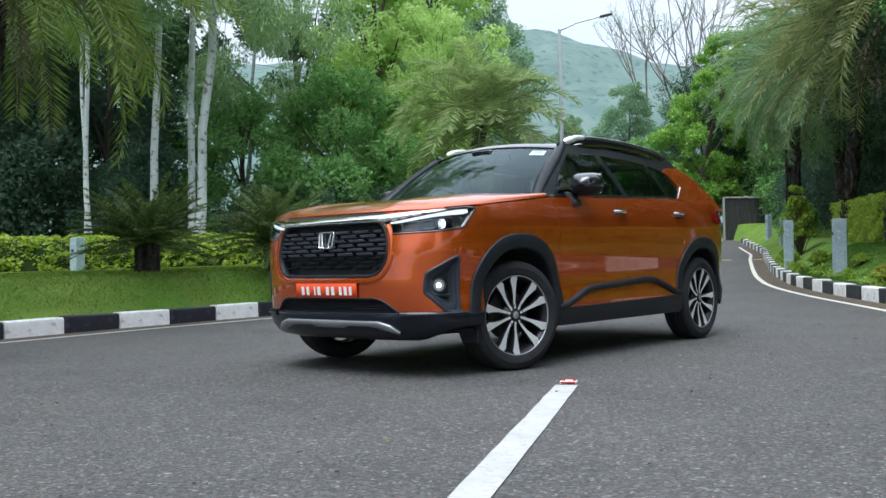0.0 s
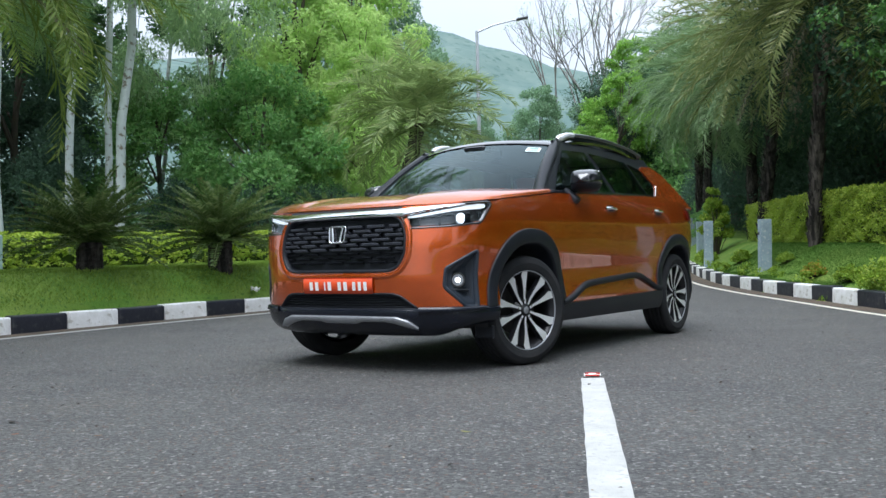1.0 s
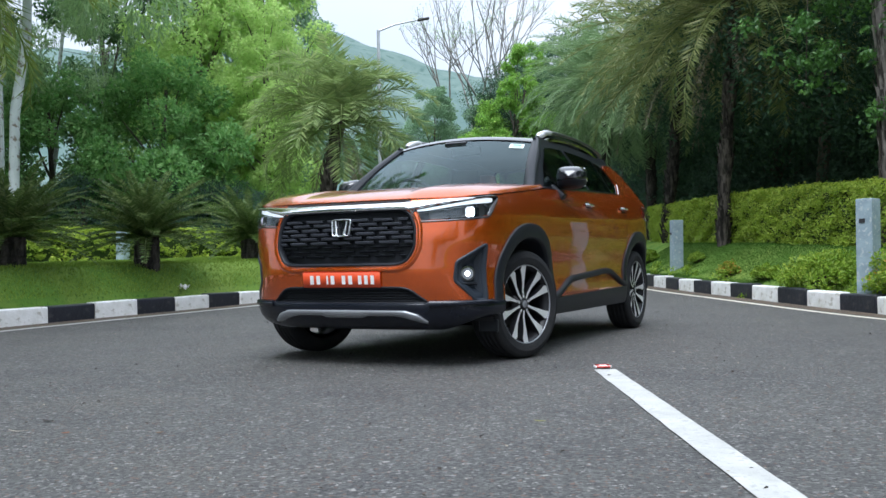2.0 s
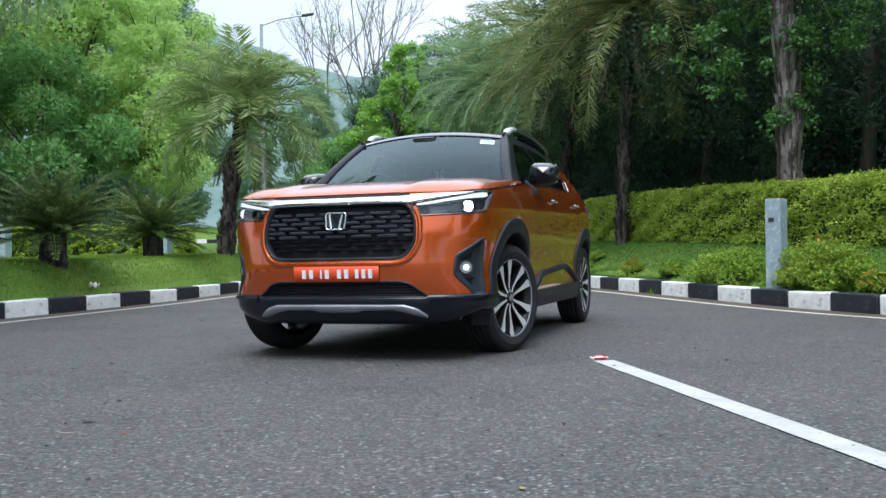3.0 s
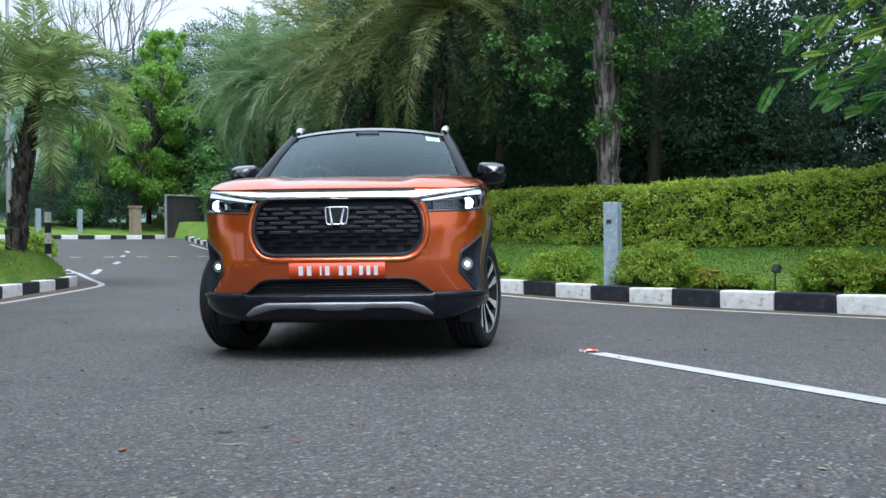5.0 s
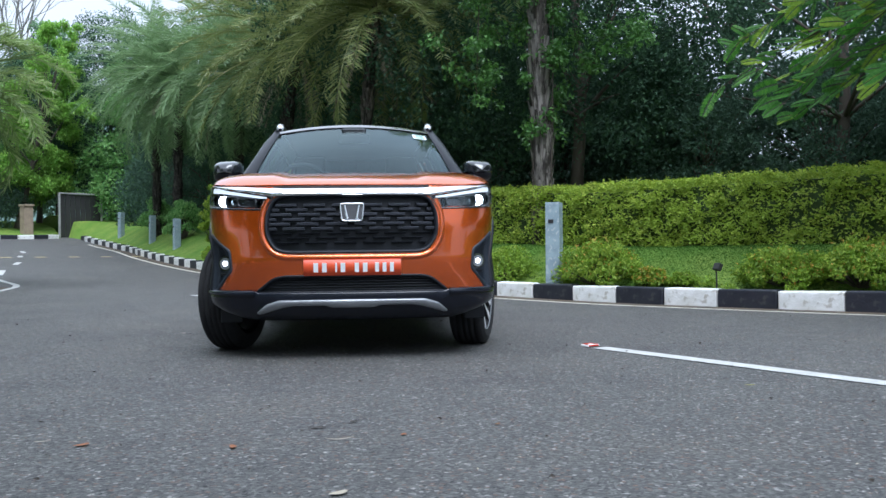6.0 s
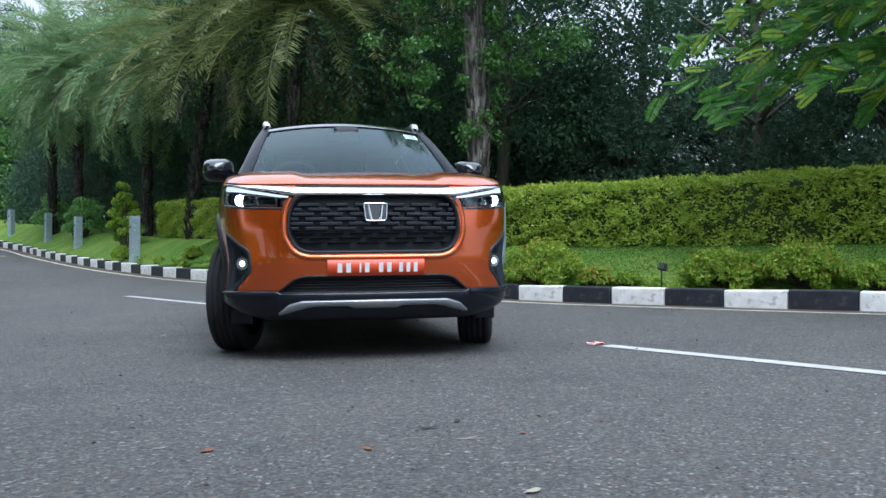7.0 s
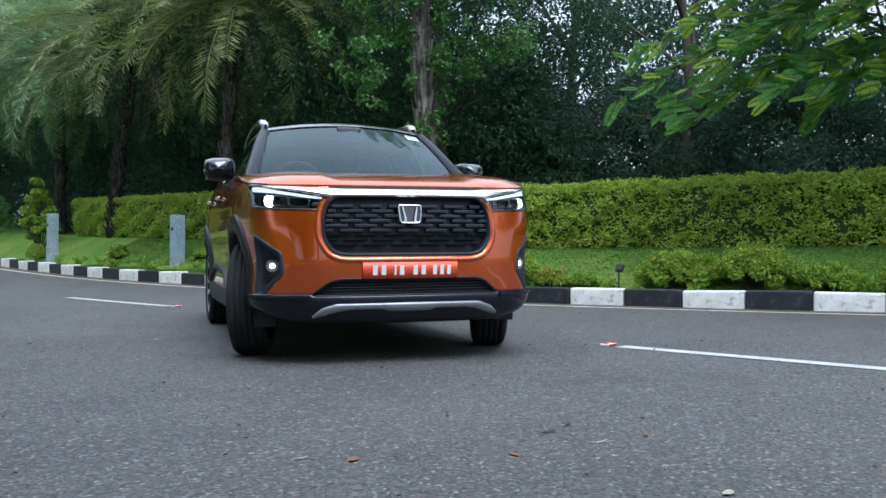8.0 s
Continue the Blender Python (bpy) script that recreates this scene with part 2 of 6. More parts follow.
def tube(points, radii, sides=10):
    """Rings along a line of points: arrays of verts and quads."""
    p, r = np.asarray(points, float), np.asarray(radii, float)
    t = np.gradient(p, axis=0)
    t /= np.linalg.norm(t, axis=1, keepdims=True) + 1e-9
    ref = np.where(np.abs(t[:, 2:3]) > 0.9, np.array([[1.0, 0, 0]]), np.array([[0, 0, 1.0]]))
    a = np.cross(t, ref)
    a /= np.linalg.norm(a, axis=1, keepdims=True) + 1e-9
    b = np.cross(t, a)
    ang = np.linspace(0, 2 * np.pi, sides, endpoint=False)
    v = p[:, None] + r[:, None, None] * (np.cos(ang)[None, :, None] * a[:, None] + np.sin(ang)[None, :, None] * b[:, None])
    return v.reshape(-1, 3), grid_faces(len(p), sides, True)


def join(pieces):
    vs, fs, n = [], [], 0
    for v, f in pieces:
        vs.append(np.asarray(v))
        fs.append(np.asarray(f) + n)
        n += len(v)
    return np.concatenate(vs), np.concatenate(fs)


def unit(v):
    return v / (np.linalg.norm(v, axis=-1, keepdims=True) + 1e-9)


def leaves(centres, along, normal, length, width):
    """A pointed, slightly folded leaf at each centre: 6 corners, 2 quads on either side of the midrib."""
    along = unit(along)
    side = unit(np.cross(normal, along))
    up = np.cross(along, side)
    length, width = np.asarray(length).reshape(-1, 1), np.asarray(width).reshape(-1, 1)
    a, b = centres - along * length / 2, centres + along * length / 2
    m1, m2 = centres - along * length * 0.12, centres + along * length * 0.2
    lift = up * width * 0.25
    v = np.stack([a, m1 + side * width / 2 + lift, b, m1 - side * width / 2 + lift], 1)
    n = len(centres)
    f = np.arange(n * 4).reshape(n, 4)
    return v.reshape(-1, 3), f


# ---- the lie of the land ----
KERB_R = np.array([(-40, 9.5), (-10, 6.6), (0, 5.6), (4, 5.25), (6, 5.1), (8.15, 5.12), (10.3, 5.26), (12.4, 5.4), (14.8, 5.66), (17.6, 6.08), (19.3, 6.45), (22.3, 7.25), (25.5, 8.2), (31.4, 10.0), (34.4, 11.0), (39.3, 12.1), (44.5, 13.2)])
KERB_L = np.array([(-40, -44), (-14, -5.2), (-5.45, 8.55), (-4.16, 10.82), (-3.34, 12.03), (-1.36, 14.75), (0.0, 16.85), (0.85, 18.15), (1.12, 18.7), (1.2, 19.3), (1.35, 20.2), (1.9, 23), (2.7, 28.5), (3.35, 33.2), (3.95, 35.5), (4.7, 37.4), (5.3, 38.6), (5.45, 39.6), (4.9, 40.3), (3, 40.7), (-30, 42)])


def smoothed(points, step=0.2):
    """A path with evenly spaced points, corners rounded a little."""
    p = np.asarray(points, float)
    s = np.concatenate([[0], np.cumsum(np.linalg.norm(np.diff(p, axis=0), axis=1))])
    t = np.arange(0, s[-1], step)
    q = np.stack([np.interp(t, s, p[:, k]) for k in range(p.shape[1])], 1)
    w = np.ones(7) / 7
    for k in range(p.shape[1]):
        pad = np.concatenate([np.full(3, q[0, k]), q[:, k], np.full(3, q[-1, k])])
        q[:, k] = np.convolve(pad, w, "valid")
    return q


RIGHT_EDGE = smoothed(KERB_R[:, ::-1])
LEFT_EDGE = smoothed(KERB_L)
FAR_EDGE = smoothed([(-30, 45.6), (0, 44.6), (6.6, 44.1), (11.2, 43.9), (12.6, 44.4), (13.0, 46)])


def away(x, y, edge):
    """Signed distance from a kerb's line: positive on its left, as it runs."""
    x, y = np.broadcast_arrays(np.asarray(x, float), np.asarray(y, float))
    q = np.stack([x.ravel(), y.ravel()], 1)
    e = edge[::3]
    best, sign = np.full(len(q), 1e9), np.ones(len(q))
    for a, b in zip(e[:-1], e[1:]):
        ab = b - a
        t = np.clip(((q - a) @ ab) / (ab @ ab), 0, 1)
        d = q - (a + t[:, None] * ab)
        r = np.hypot(d[:, 0], d[:, 1])
        s = np.sign(ab[0] * d[:, 1] - ab[1] * d[:, 0])
        near = r < best
        best, sign = np.where(near, r, best), np.where(near, s, sign)
    return (best * sign).reshape(x.shape)


def step01(x, a, b):
    t = np.clip((np.asarray(x, float) - a) / (b - a), 0, 1)
    return t * t * (3 - 2 * t)


def road_z(x, y):
    x, y = np.asarray(x, float), np.asarray(y, float)
    rise = 0.0011 * np.clip(np.minimum(y, 45) - 8, 0, None) ** 2 + 0.081 * np.clip(np.minimum(y, 52) - 45, 0, None)
    near = 1 - step01(y, 8.5, 13.5)
    return rise - 0.016 - 0.045 * step01(x, 2, 5) * near + 0.010 * step01(-x, 1, 4.5) * (1 - step01(y, 16, 22))


def land_z(x, y):
    """Lawns and woodland floor on both sides, below the road where the road lies."""
    r, l, f = -away(x, y, RIGHT_EDGE), away(x, y, LEFT_EDGE), away(x, y, FAR_EDGE)
    base = road_z(x, y)
    lift = np.full(np.shape(base), -0.12)
    lift = np.where(r > 0.17, 0.11 + 0.58 * step01(r, 0.15, 1.5) + 0.10 * step01(y, 10, 16), lift)
    tall = 1 - step01(y, 21, 27)
    lift = np.where(l > 0.17, 0.14 + (0.12 + 0.35 * tall) * step01(l, -0.1, 0.72) - 0.04 * tall * step01(l, 3, 6), lift)
    lift = np.where(f > 0.17, 0.14 + 0.3 * step01(f, 0, 4), lift)
    return base + lift


def sheet(name, xs, ys, height, material, keep=None):
    gx, gy = np.meshgrid(xs, ys, indexing="ij")
    v = np.stack([gx, gy, height(gx, gy)], -1).reshape(-1, 3)
    f = grid_faces(len(xs), len(ys))
    if keep is not None:
        c = v[f].mean(1)
        f = f[keep(c[:, 0], c[:, 1])]
    return from_arrays(name, v, f, material, smooth=True)


def spread(fine_from, fine_to, fine, far, grow=1.35):
    out, step = [], fine
    a = np.arange(fine_from, fine_to, fine)
    left, right = [fine_from], [fine_to]
    while left[-1] > -far:
        step *= grow
        left.append(left[-1] - step)
    step = fine
    while right[-1] < far:
        step *= grow
        right.append(right[-1] + step)
    return np.concatenate([left[:0:-1], a, right])


tagged(sheet("ground", spread(-16, 20, 0.3, 900), spread(-4, 48, 0.3, 900), land_z, LAWN), "green lawns rising gently beside the road", "ground", kind="structure")
tagged(sheet("road", np.arange(-34, 16, 0.25), np.arange(-36, 47.5, 0.25), road_z, ASPHALT,
             lambda x, y: (away(x, y, RIGHT_EDGE) > -0.2) & (away(x, y, LEFT_EDGE) < 0.2) & (away(x, y, FAR_EDGE) < 0.2)),
       "worn grey asphalt road with a coarse grain", "road", kind="structure")


# ---- kerbs ----
def kerb_block():
    bm = bmesh.new()
    box(bm, (0.70, 0.17, 0.34), (0, 0, -0.17), 0.028, 3)
    return bm


def kerb(name, edge, side, first, last, label, high=0.185):
    """Alternating black and white blocks along a line; side: where the land lies."""
    root = tagged(new(name), label, "kerb", kind="structure")
    s = np.concatenate([[0], np.cumsum(np.linalg.norm(np.diff(edge, axis=0), axis=1))])
    meshes = []
    for m in (KERB_WHITE, KERB_BLACK):
        ob = part("kerb_block", kerb_block(), m, root)
        meshes.append(ob.data)
        bpy.data.objects.remove(ob)
    rng = random.Random(4)
    n = 0
    t = first
    while t < last:
        a = np.array([np.interp(t, s, edge[:, k]) for k in (0, 1)])
        b = np.array([np.interp(t + 0.71, s, edge[:, k]) for k in (0, 1)])
        d = unit(b - a)
        c = (a + b) / 2 + side * np.array([-d[1], d[0]]) * 0.085
        ob = new("kerb_block", meshes[n % 2])
        ob.parent = root
        ob.matrix_basis = pose(c[0], c[1], float(road_z(c[0], c[1])) + high + rng.uniform(-0.008, 0.008), rng.uniform(-1, 1), rng.uniform(-0.7, 0.7), math.degrees(math.atan2(d[1], d[0])) + rng.uniform(-0.8, 0.8))
        n += 1
        t += 0.71
    return root


def reach(edge, x, y):
    """How far along a line the point nearest to (x, y) lies."""
    s = np.concatenate([[0], np.cumsum(np.linalg.norm(np.diff(edge, axis=0), axis=1))])
    return float(s[np.argmin(np.hypot(edge[:, 0] - x, edge[:, 1] - y))])


joint_r = reach(RIGHT_EDGE, 5.1, 6.01)
kerb("kerb_right", RIGHT_EDGE, -1, joint_r - 0.71 * 20, reach(RIGHT_EDGE, 12.9, 43), "black and white painted concrete kerb along the lawn", 0.208)
joint_l = reach(LEFT_EDGE, -4.12, 10.86)
kerb("kerb_left", LEFT_EDGE, 1, joint_l - 0.71 * 14 + 0.05, reach(LEFT_EDGE, -8, 41.2), "black and white painted concrete kerb round the island lawn")
kerb("kerb_far", FAR_EDGE, 1, reach(FAR_EDGE, -8, 44.8), reach(FAR_EDGE, 12.4, 44.2), "black and white painted concrete kerb across the far bend")


# ---- painted lines ----
def stripe(name, points, width, material, label, lift=0.005):
    p = smoothed(points, 0.15)
    d = unit(np.gradient(p, axis=0))
    n = np.stack([-d[:, 1], d[:, 0]], 1)
    rng = np.random.default_rng(len(p))
    rows = []
    for k in (-1, -0.33, 0.33, 1):
        q = p + n * (k * width / 2 + rng.normal(0, 0.0015, len(p))[:, None] * (abs(k) == 1))
        rows.append(np.column_stack([q, road_z(q[:, 0], q[:, 1]) + lift]))
    v = np.stack(rows, 1).reshape(-1, 3)
    return tagged(from_arrays(name, v, grid_faces(len(p), 4), material), label, "road marking", kind="structure")


def beside(edge, off, a, b):
    d = unit(np.gradient(edge, axis=0))
    q = edge + np.stack([-d[:, 1], d[:, 0]], 1) * off
    s = np.concatenate([[0], np.cumsum(np.linalg.norm(np.diff(edge, axis=0), axis=1))])
    return q[(s > a) & (s < b)]


stripe("gutter_strip", beside(RIGHT_EDGE, 0.15, joint_r - 14, reach(RIGHT_EDGE, 12.2, 40)), 0.34, GUTTER, "strip of brown dirt and dust in the gutter", 0.003)
stripe("gutter_strip", beside(LEFT_EDGE, -0.16, joint_l - 12, reach(LEFT_EDGE, 1.1, 18.6)), 0.30, GUTTER, "strip of brown dirt and dust in the gutter", 0.003)
stripe("edge_line_right", beside(RIGHT_EDGE, 0.42, joint_r - 14, reach(RIGHT_EDGE, 12.2, 40)), 0.10, CREAM_PAINT, "thin white edge line along the kerb")
stripe("edge_line_left", beside(LEFT_EDGE, -0.42, joint_l - 12, reach(LEFT_EDGE, 5.3, 39)), 0.11, LINE_PAINT, "thin white edge line round the island kerb")
stripe("lane_line", [(0.392, 5.68), (-0.22, 3.1), (-0.74, 0.9)], 0.125, LINE_PAINT, "white lane line, worn at its edges")
stripe("lane_line", [(1.86, 11.5), (2.33, 14.3)], 0.125, LINE_PAINT, "white lane line, worn at its edges")
for a, b in (((2.5, 22.6), (3.4, 25.0)), ((4.5, 27.4), (5.2, 29.0)), ((6.1, 31.6), (6.6, 32.8)), ((7.2, 34.2), (7.6, 35.6))):
    stripe("lane_line", [a, b], 0.15, LINE_PAINT, "faded white lane line up the road")
for k in range(7):
    x = 3.4 + 1.02 * k
    stripe("rumble_strip", [(x, 31.9 - 0.09 * k), (x + 0.62, 31.85 - 0.09 * k)], 0.3, YELLOW_PAINT, "faded yellow bar across the road")


# ---- planting: functions for each kind ----
def frond_set(count, length, low, high, pairs, leaflet, width, rng, droop=1.0, stiff=0.0, start=0.12, fold=0.35, splay=0.75, plume=0.0):
    """Feather fronds that spring from one point: arrays for the ribs and for the leaflets."""
    ribs, c, al, no, ln, wd = [], [], [], [], [], []
    for k in range(count):
        turn = k * 2.39996 + rng.normal(0, 0.15)
        rise = low + (high - low) * (k / max(1, count - 1)) ** 0.8 + rng.normal(0, 0.07)
        size = length * rng.uniform(0.8, 1.08)
        s = np.linspace(0, 1, 15)
        pitch = rise - droop * s ** 1.4 * rng.uniform(0.75, 1.25)
        sway = rng.normal(0, 0.12) * s ** 2
        step = size / 14
        d = np.stack([np.cos(pitch) * np.cos(turn + sway), np.cos(pitch) * np.sin(turn + sway), np.sin(pitch)], 1)
        p = np.concatenate([[[0, 0, 0]], np.cumsum(d[:-1] * step, axis=0)])
        ribs.append(tube(p, np.linspace(0.018, 0.004, 15) * length / 2.4, 4))
        u = np.linspace(start, 1.0, pairs)
        q = np.stack([np.interp(u, s, p[:, i]) for i in range(3)], 1)
        t = unit(np.stack([np.interp(u, s, d[:, i]) for i in range(3)], 1))
        side = unit(np.cross(t, [0, 0, 1.0]))
        up = np.cross(side, t)
        profile = leaflet * np.clip(np.sin(np.pi * (0.12 + 0.80 * u)) ** 0.6, 0.25, 1)
        for sg in (-1, 1):
            mix = splay + rng.normal(0, 0.06, (pairs, 1))
            way = unit(t * (1 - mix * 0.55) + side * sg * mix + up * (fold + rng.normal(0, 0.14 + plume, (pairs, 1))) - np.array([0, 0, 1.0]) * (0.25 * (1 - stiff)))
            l = profile * rng.uniform(0.82, 1.12, pairs)
            c.append(q + way * l[:, None] / 2)
            al.append(way)
            no.append(up + side * sg * 0.4 + rng.normal(0, 0.25, (pairs, 3)))
            ln.append(l)
            wd.append(np.full(pairs, width) * rng.uniform(0.8, 1.2, pairs))
    blades = leaves(np.concatenate(c), np.concatenate(al), np.concatenate(no), np.concatenate(ln), np.concatenate(wd))
    return join(ribs), blades


def scaly_trunk(height, r0, r1, rng, lean=(0, 0), stub=0.09, rows=None, proud=(0.25, 0.75)):
    """A palm's trunk: a shaft, and the stubs of old leaf stalks in spirals."""
    z = np.linspace(-0.3, height, 16)
    f = np.clip(z / height, 0, 1)
    path = np.stack([lean[0] * f ** 1.5, lean[1] * f ** 1.5, z], 1)
    rad = r0 + (r1 - r0) * f + 0.02 * np.sin(z * 5)
    pieces = [tube(path, rad, 14)]
    rows = rows or int(height / 0.085)
    for i in range(rows):
        zc = height * (i + 0.5) / rows
        c = np.array([np.interp(zc, z, path[:, 0]), np.interp(zc, z, path[:, 1]), zc])
        r = np.interp(zc, z, rad)
        for j in range(8):
            a = (j + 0.5 * (i % 2)) * math.pi / 4 + i * 0.13 + rng.normal(0, 0.08)
            out, tan = np.array([math.cos(a), math.sin(a), 0]), np.array([-math.sin(a), math.cos(a), 0])
            h, w, o = stub * rng.uniform(0.8, 1.7), r * 0.33 * rng.uniform(0.8, 1.15), stub * rng.uniform(*proud)
            b = c + out * (r - 0.012)
            pieces.append((np.array([b - tan * w, b + tan * w, b + tan * w * 0.6 + out * o + [0, 0, h], b - tan * w * 0.6 + out * o + [0, 0, h],
                                     b + [0, 0, h * 0.9]]), np.array([[0, 1, 2, 3], [3, 2, 4, 4]])))
    vs, fs = [], []
    n = 0
    for v, q in pieces:
        vs.append(v)
        fs.append(q[:1] + n if len(v) == 5 else q + n)
        n += len(v)
    return np.concatenate(vs), np.concatenate(fs), path[-1]


def date_palm(seed, height, count, length, material, label, r0=0.2, lean=(0, 0), dry=6, low=-0.75, high=1.35, pairs=54, droop=1.15, stub=0.09, bark=BARK_PALM, proud=(0.25, 0.75)):
    rng = np.random.default_rng(seed)
    root = tagged(new("date_palm"), label, "palm tree")
    v, f, top = scaly_trunk(height, r0, r0 * 0.85, rng, lean, stub, None, proud)
    from_arrays("trunk", v, f, bark, root, "rough trunk with stubs of old stalks")
    ribs, blades = frond_set(count, length, low, high, pairs, 0.47, 0.032, rng, droop=droop, fold=0.3, splay=0.74, stiff=0.4, plume=0.07)
    crown = from_arrays("crown", blades[0] + top, blades[1], material, root)
    from_arrays("stalk_fan", ribs[0] + top, ribs[1], material, crown)
    if dry:
        ribs, blades = frond_set(dry, length * 0.75, -1.2, -0.6, 40, 0.30, 0.022, rng, droop=0.5, fold=0.1)
        from_arrays("dead_fronds", blades[0] + top - [0, 0, 0.12], blades[1], L_PALM_DRY, root, "dry brown hanging fronds")
    return root


def cycad(seed, count=88, length=1.02, trunk=0.40):
    rng = np.random.default_rng(seed)
    root = tagged(new("cycad"), "dark green cycad with stiff fronds and a stout black trunk", "cycad", "cycads on the island lawn")
    z = np.linspace(-0.2, trunk, 26)
    v, f = tube(np.stack([0 * z, 0 * z, z], 1), np.interp(z, [-0.2, trunk], [0.145, 0.15]), 28)
    a = np.arctan2(v[:, 1], v[:, 0])
    v[:, :2] *= (1 + 0.10 * np.abs(np.sin(a * 7 + v[:, 2] * 30)) * np.abs(np.sin(v[:, 2] * 42)) + rng.normal(0, 0.02, len(v)))[:, None]
    top = np.array([0, 0, trunk])
    from_arrays("trunk", v, f, BARK_BLACKISH, root)
    ribs, blades = frond_set(count, length, -0.12, 1.12, 50, 0.105, 0.021, rng, droop=0.62, stiff=1.0, start=0.1, fold=0.3, splay=0.9)
    crown = from_arrays("crown", blades[0] + top, blades[1], L_CYCAD, root)
    from_arrays("stalk_fan", ribs[0] + top, ribs[1], L_CYCAD, crown)
    return root


def leaf_blobs(blobs, per, size, rng, hang=0.0, shell=0.55, aspect=0.5, flat=0.0):
    """Leaves scattered through round clumps (x, y, z, r), denser towards the outside."""
    blobs = np.asarray(blobs, float)
    weight = blobs[:, 3] ** 2
    n = np.maximum(8, (per * weight / weight.sum()).astype(int))
    idx = np.repeat(np.arange(len(blobs)), n)
    d = unit(rng.normal(0, 1, (len(idx), 3)))
    r = blobs[idx, 3] * (shell + (1 - shell) * rng.random(len(idx)) ** 0.7) * (1 + 0.22 * np.sin(d[:, 0] * 7 + idx) * np.cos(d[:, 2] * 6 + idx * 2))
    c = blobs[idx, :3] + d * r[:, None] * np.array([1, 1, 0.85])
    along = unit(d * 0.7 + rng.normal(0, 0.6, d.shape) - np.array([0, 0, hang]))
    normal = d * (1 - flat) + rng.normal(0, 0.42, d.shape) + np.array([0, 0, 0.6 + flat])
    l = size * rng.uniform(0.65, 1.3, len(idx))
    return leaves(c, along, normal, l, l * aspect)


def limbs(height, r0, targets, rng, lean=(0, 0), wobble=0.06, sides=9, fork=0.45):
    """A tapered trunk and a limb to each target."""
    z = np.linspace(-0.3, height, 12)
    f = np.clip(z / height, 0, 1)
    path = np.stack([lean[0] * f + wobble * np.sin(z * 1.3), lean[1] * f + wobble * np.cos(z * 1.1) - wobble, z], 1)
    pieces = [tube(path, r0 * (1.15 - 0.75 * f) * (1 + 0.35 * np.exp(-np.clip(z, 0, None) * 4)), sides)]
    for t in targets:
        t = np.asarray(t[:3], float)
        at = np.clip((t[2] / height) * rng.uniform(0.45, 0.75), fork * 0.7, 0.95) * height
        a = np.array([np.interp(at, z, path[:, 0]), np.interp(at, z, path[:, 1]), at])
        mid = (a + t) / 2 + np.array([*rng.normal(0, 0.12, 2), 0.18]) * np.linalg.norm(t - a) * 0.4
        s = np.linspace(0, 1, 8)[:, None]
        p = (1 - s) ** 2 * a + 2 * s * (1 - s) * mid + s ** 2 * t
        pieces.append(tube(p, np.linspace(r0 * 0.42, r0 * 0.06, 8), 6))
    return join(pieces)


def tree(name, seed, height, spread_r, base, clumps, per, size, material, bark, label, r0=0.16, lean=(0, 0), hang=0.0, aspect=0.5, clump_r=(0.5, 1.1), category="tree", shell=0.55, group="", flat=0.0, fork=0.45):
    """A tree: base is the height at which its crown begins."""
    rng = np.random.default_rng(seed)
    root = tagged(new(name), label, category, group)
    blobs = []
    for k in range(clumps):
        f = (k + 0.5) / clumps
        z = base + (height - base) * f
        wide = spread_r * (0.35 + 0.75 * math.sin(math.pi * min(1, 0.22 + 0.78 * f))) * rng.uniform(0.35, 1.0)
        a = k * 2.39996 + rng.normal(0, 0.4)
        rr = rng.uniform(*clump_r) * (1.1 - 0.45 * f)
        blobs.append((lean[0] * z / height + wide * math.cos(a), lean[1] * z / height + wide * math.sin(a), z + rng.normal(0, 0.3), rr))
    v, f = limbs(height * 0.86, r0, blobs[:: max(1, clumps // 14)], rng, lean, fork=fork)
    from_arrays("trunk", v, f, bark, root, smooth=True)
    v, f = leaf_blobs(blobs, per, size, rng, hang, shell, aspect, flat)
    from_arrays("crown", v, f, material, root)
    return root


def put(ob, x, y, turn=0.0, scale=1.0, sink=0.05, z=None):
    ob.matrix_basis = pose(x, y, (float(land_z(x, y)) if z is None else z) - sink, 0, 0, turn) @ Matrix.Diagonal((scale, scale, scale, 1))
    return ob


def again(ob, x, y, turn, scale=1.0, sink=0.05):
    m = pose(x, y, float(land_z(x, y)) - sink, 0, 0, turn) @ Matrix.Diagonal((scale, scale, scale, 1))
    s = ob.matrix_basis.to_scale()[0]
    return copy_thing(ob, m @ Matrix.Diagonal((1 / s, 1 / s, 1 / s, 1)))


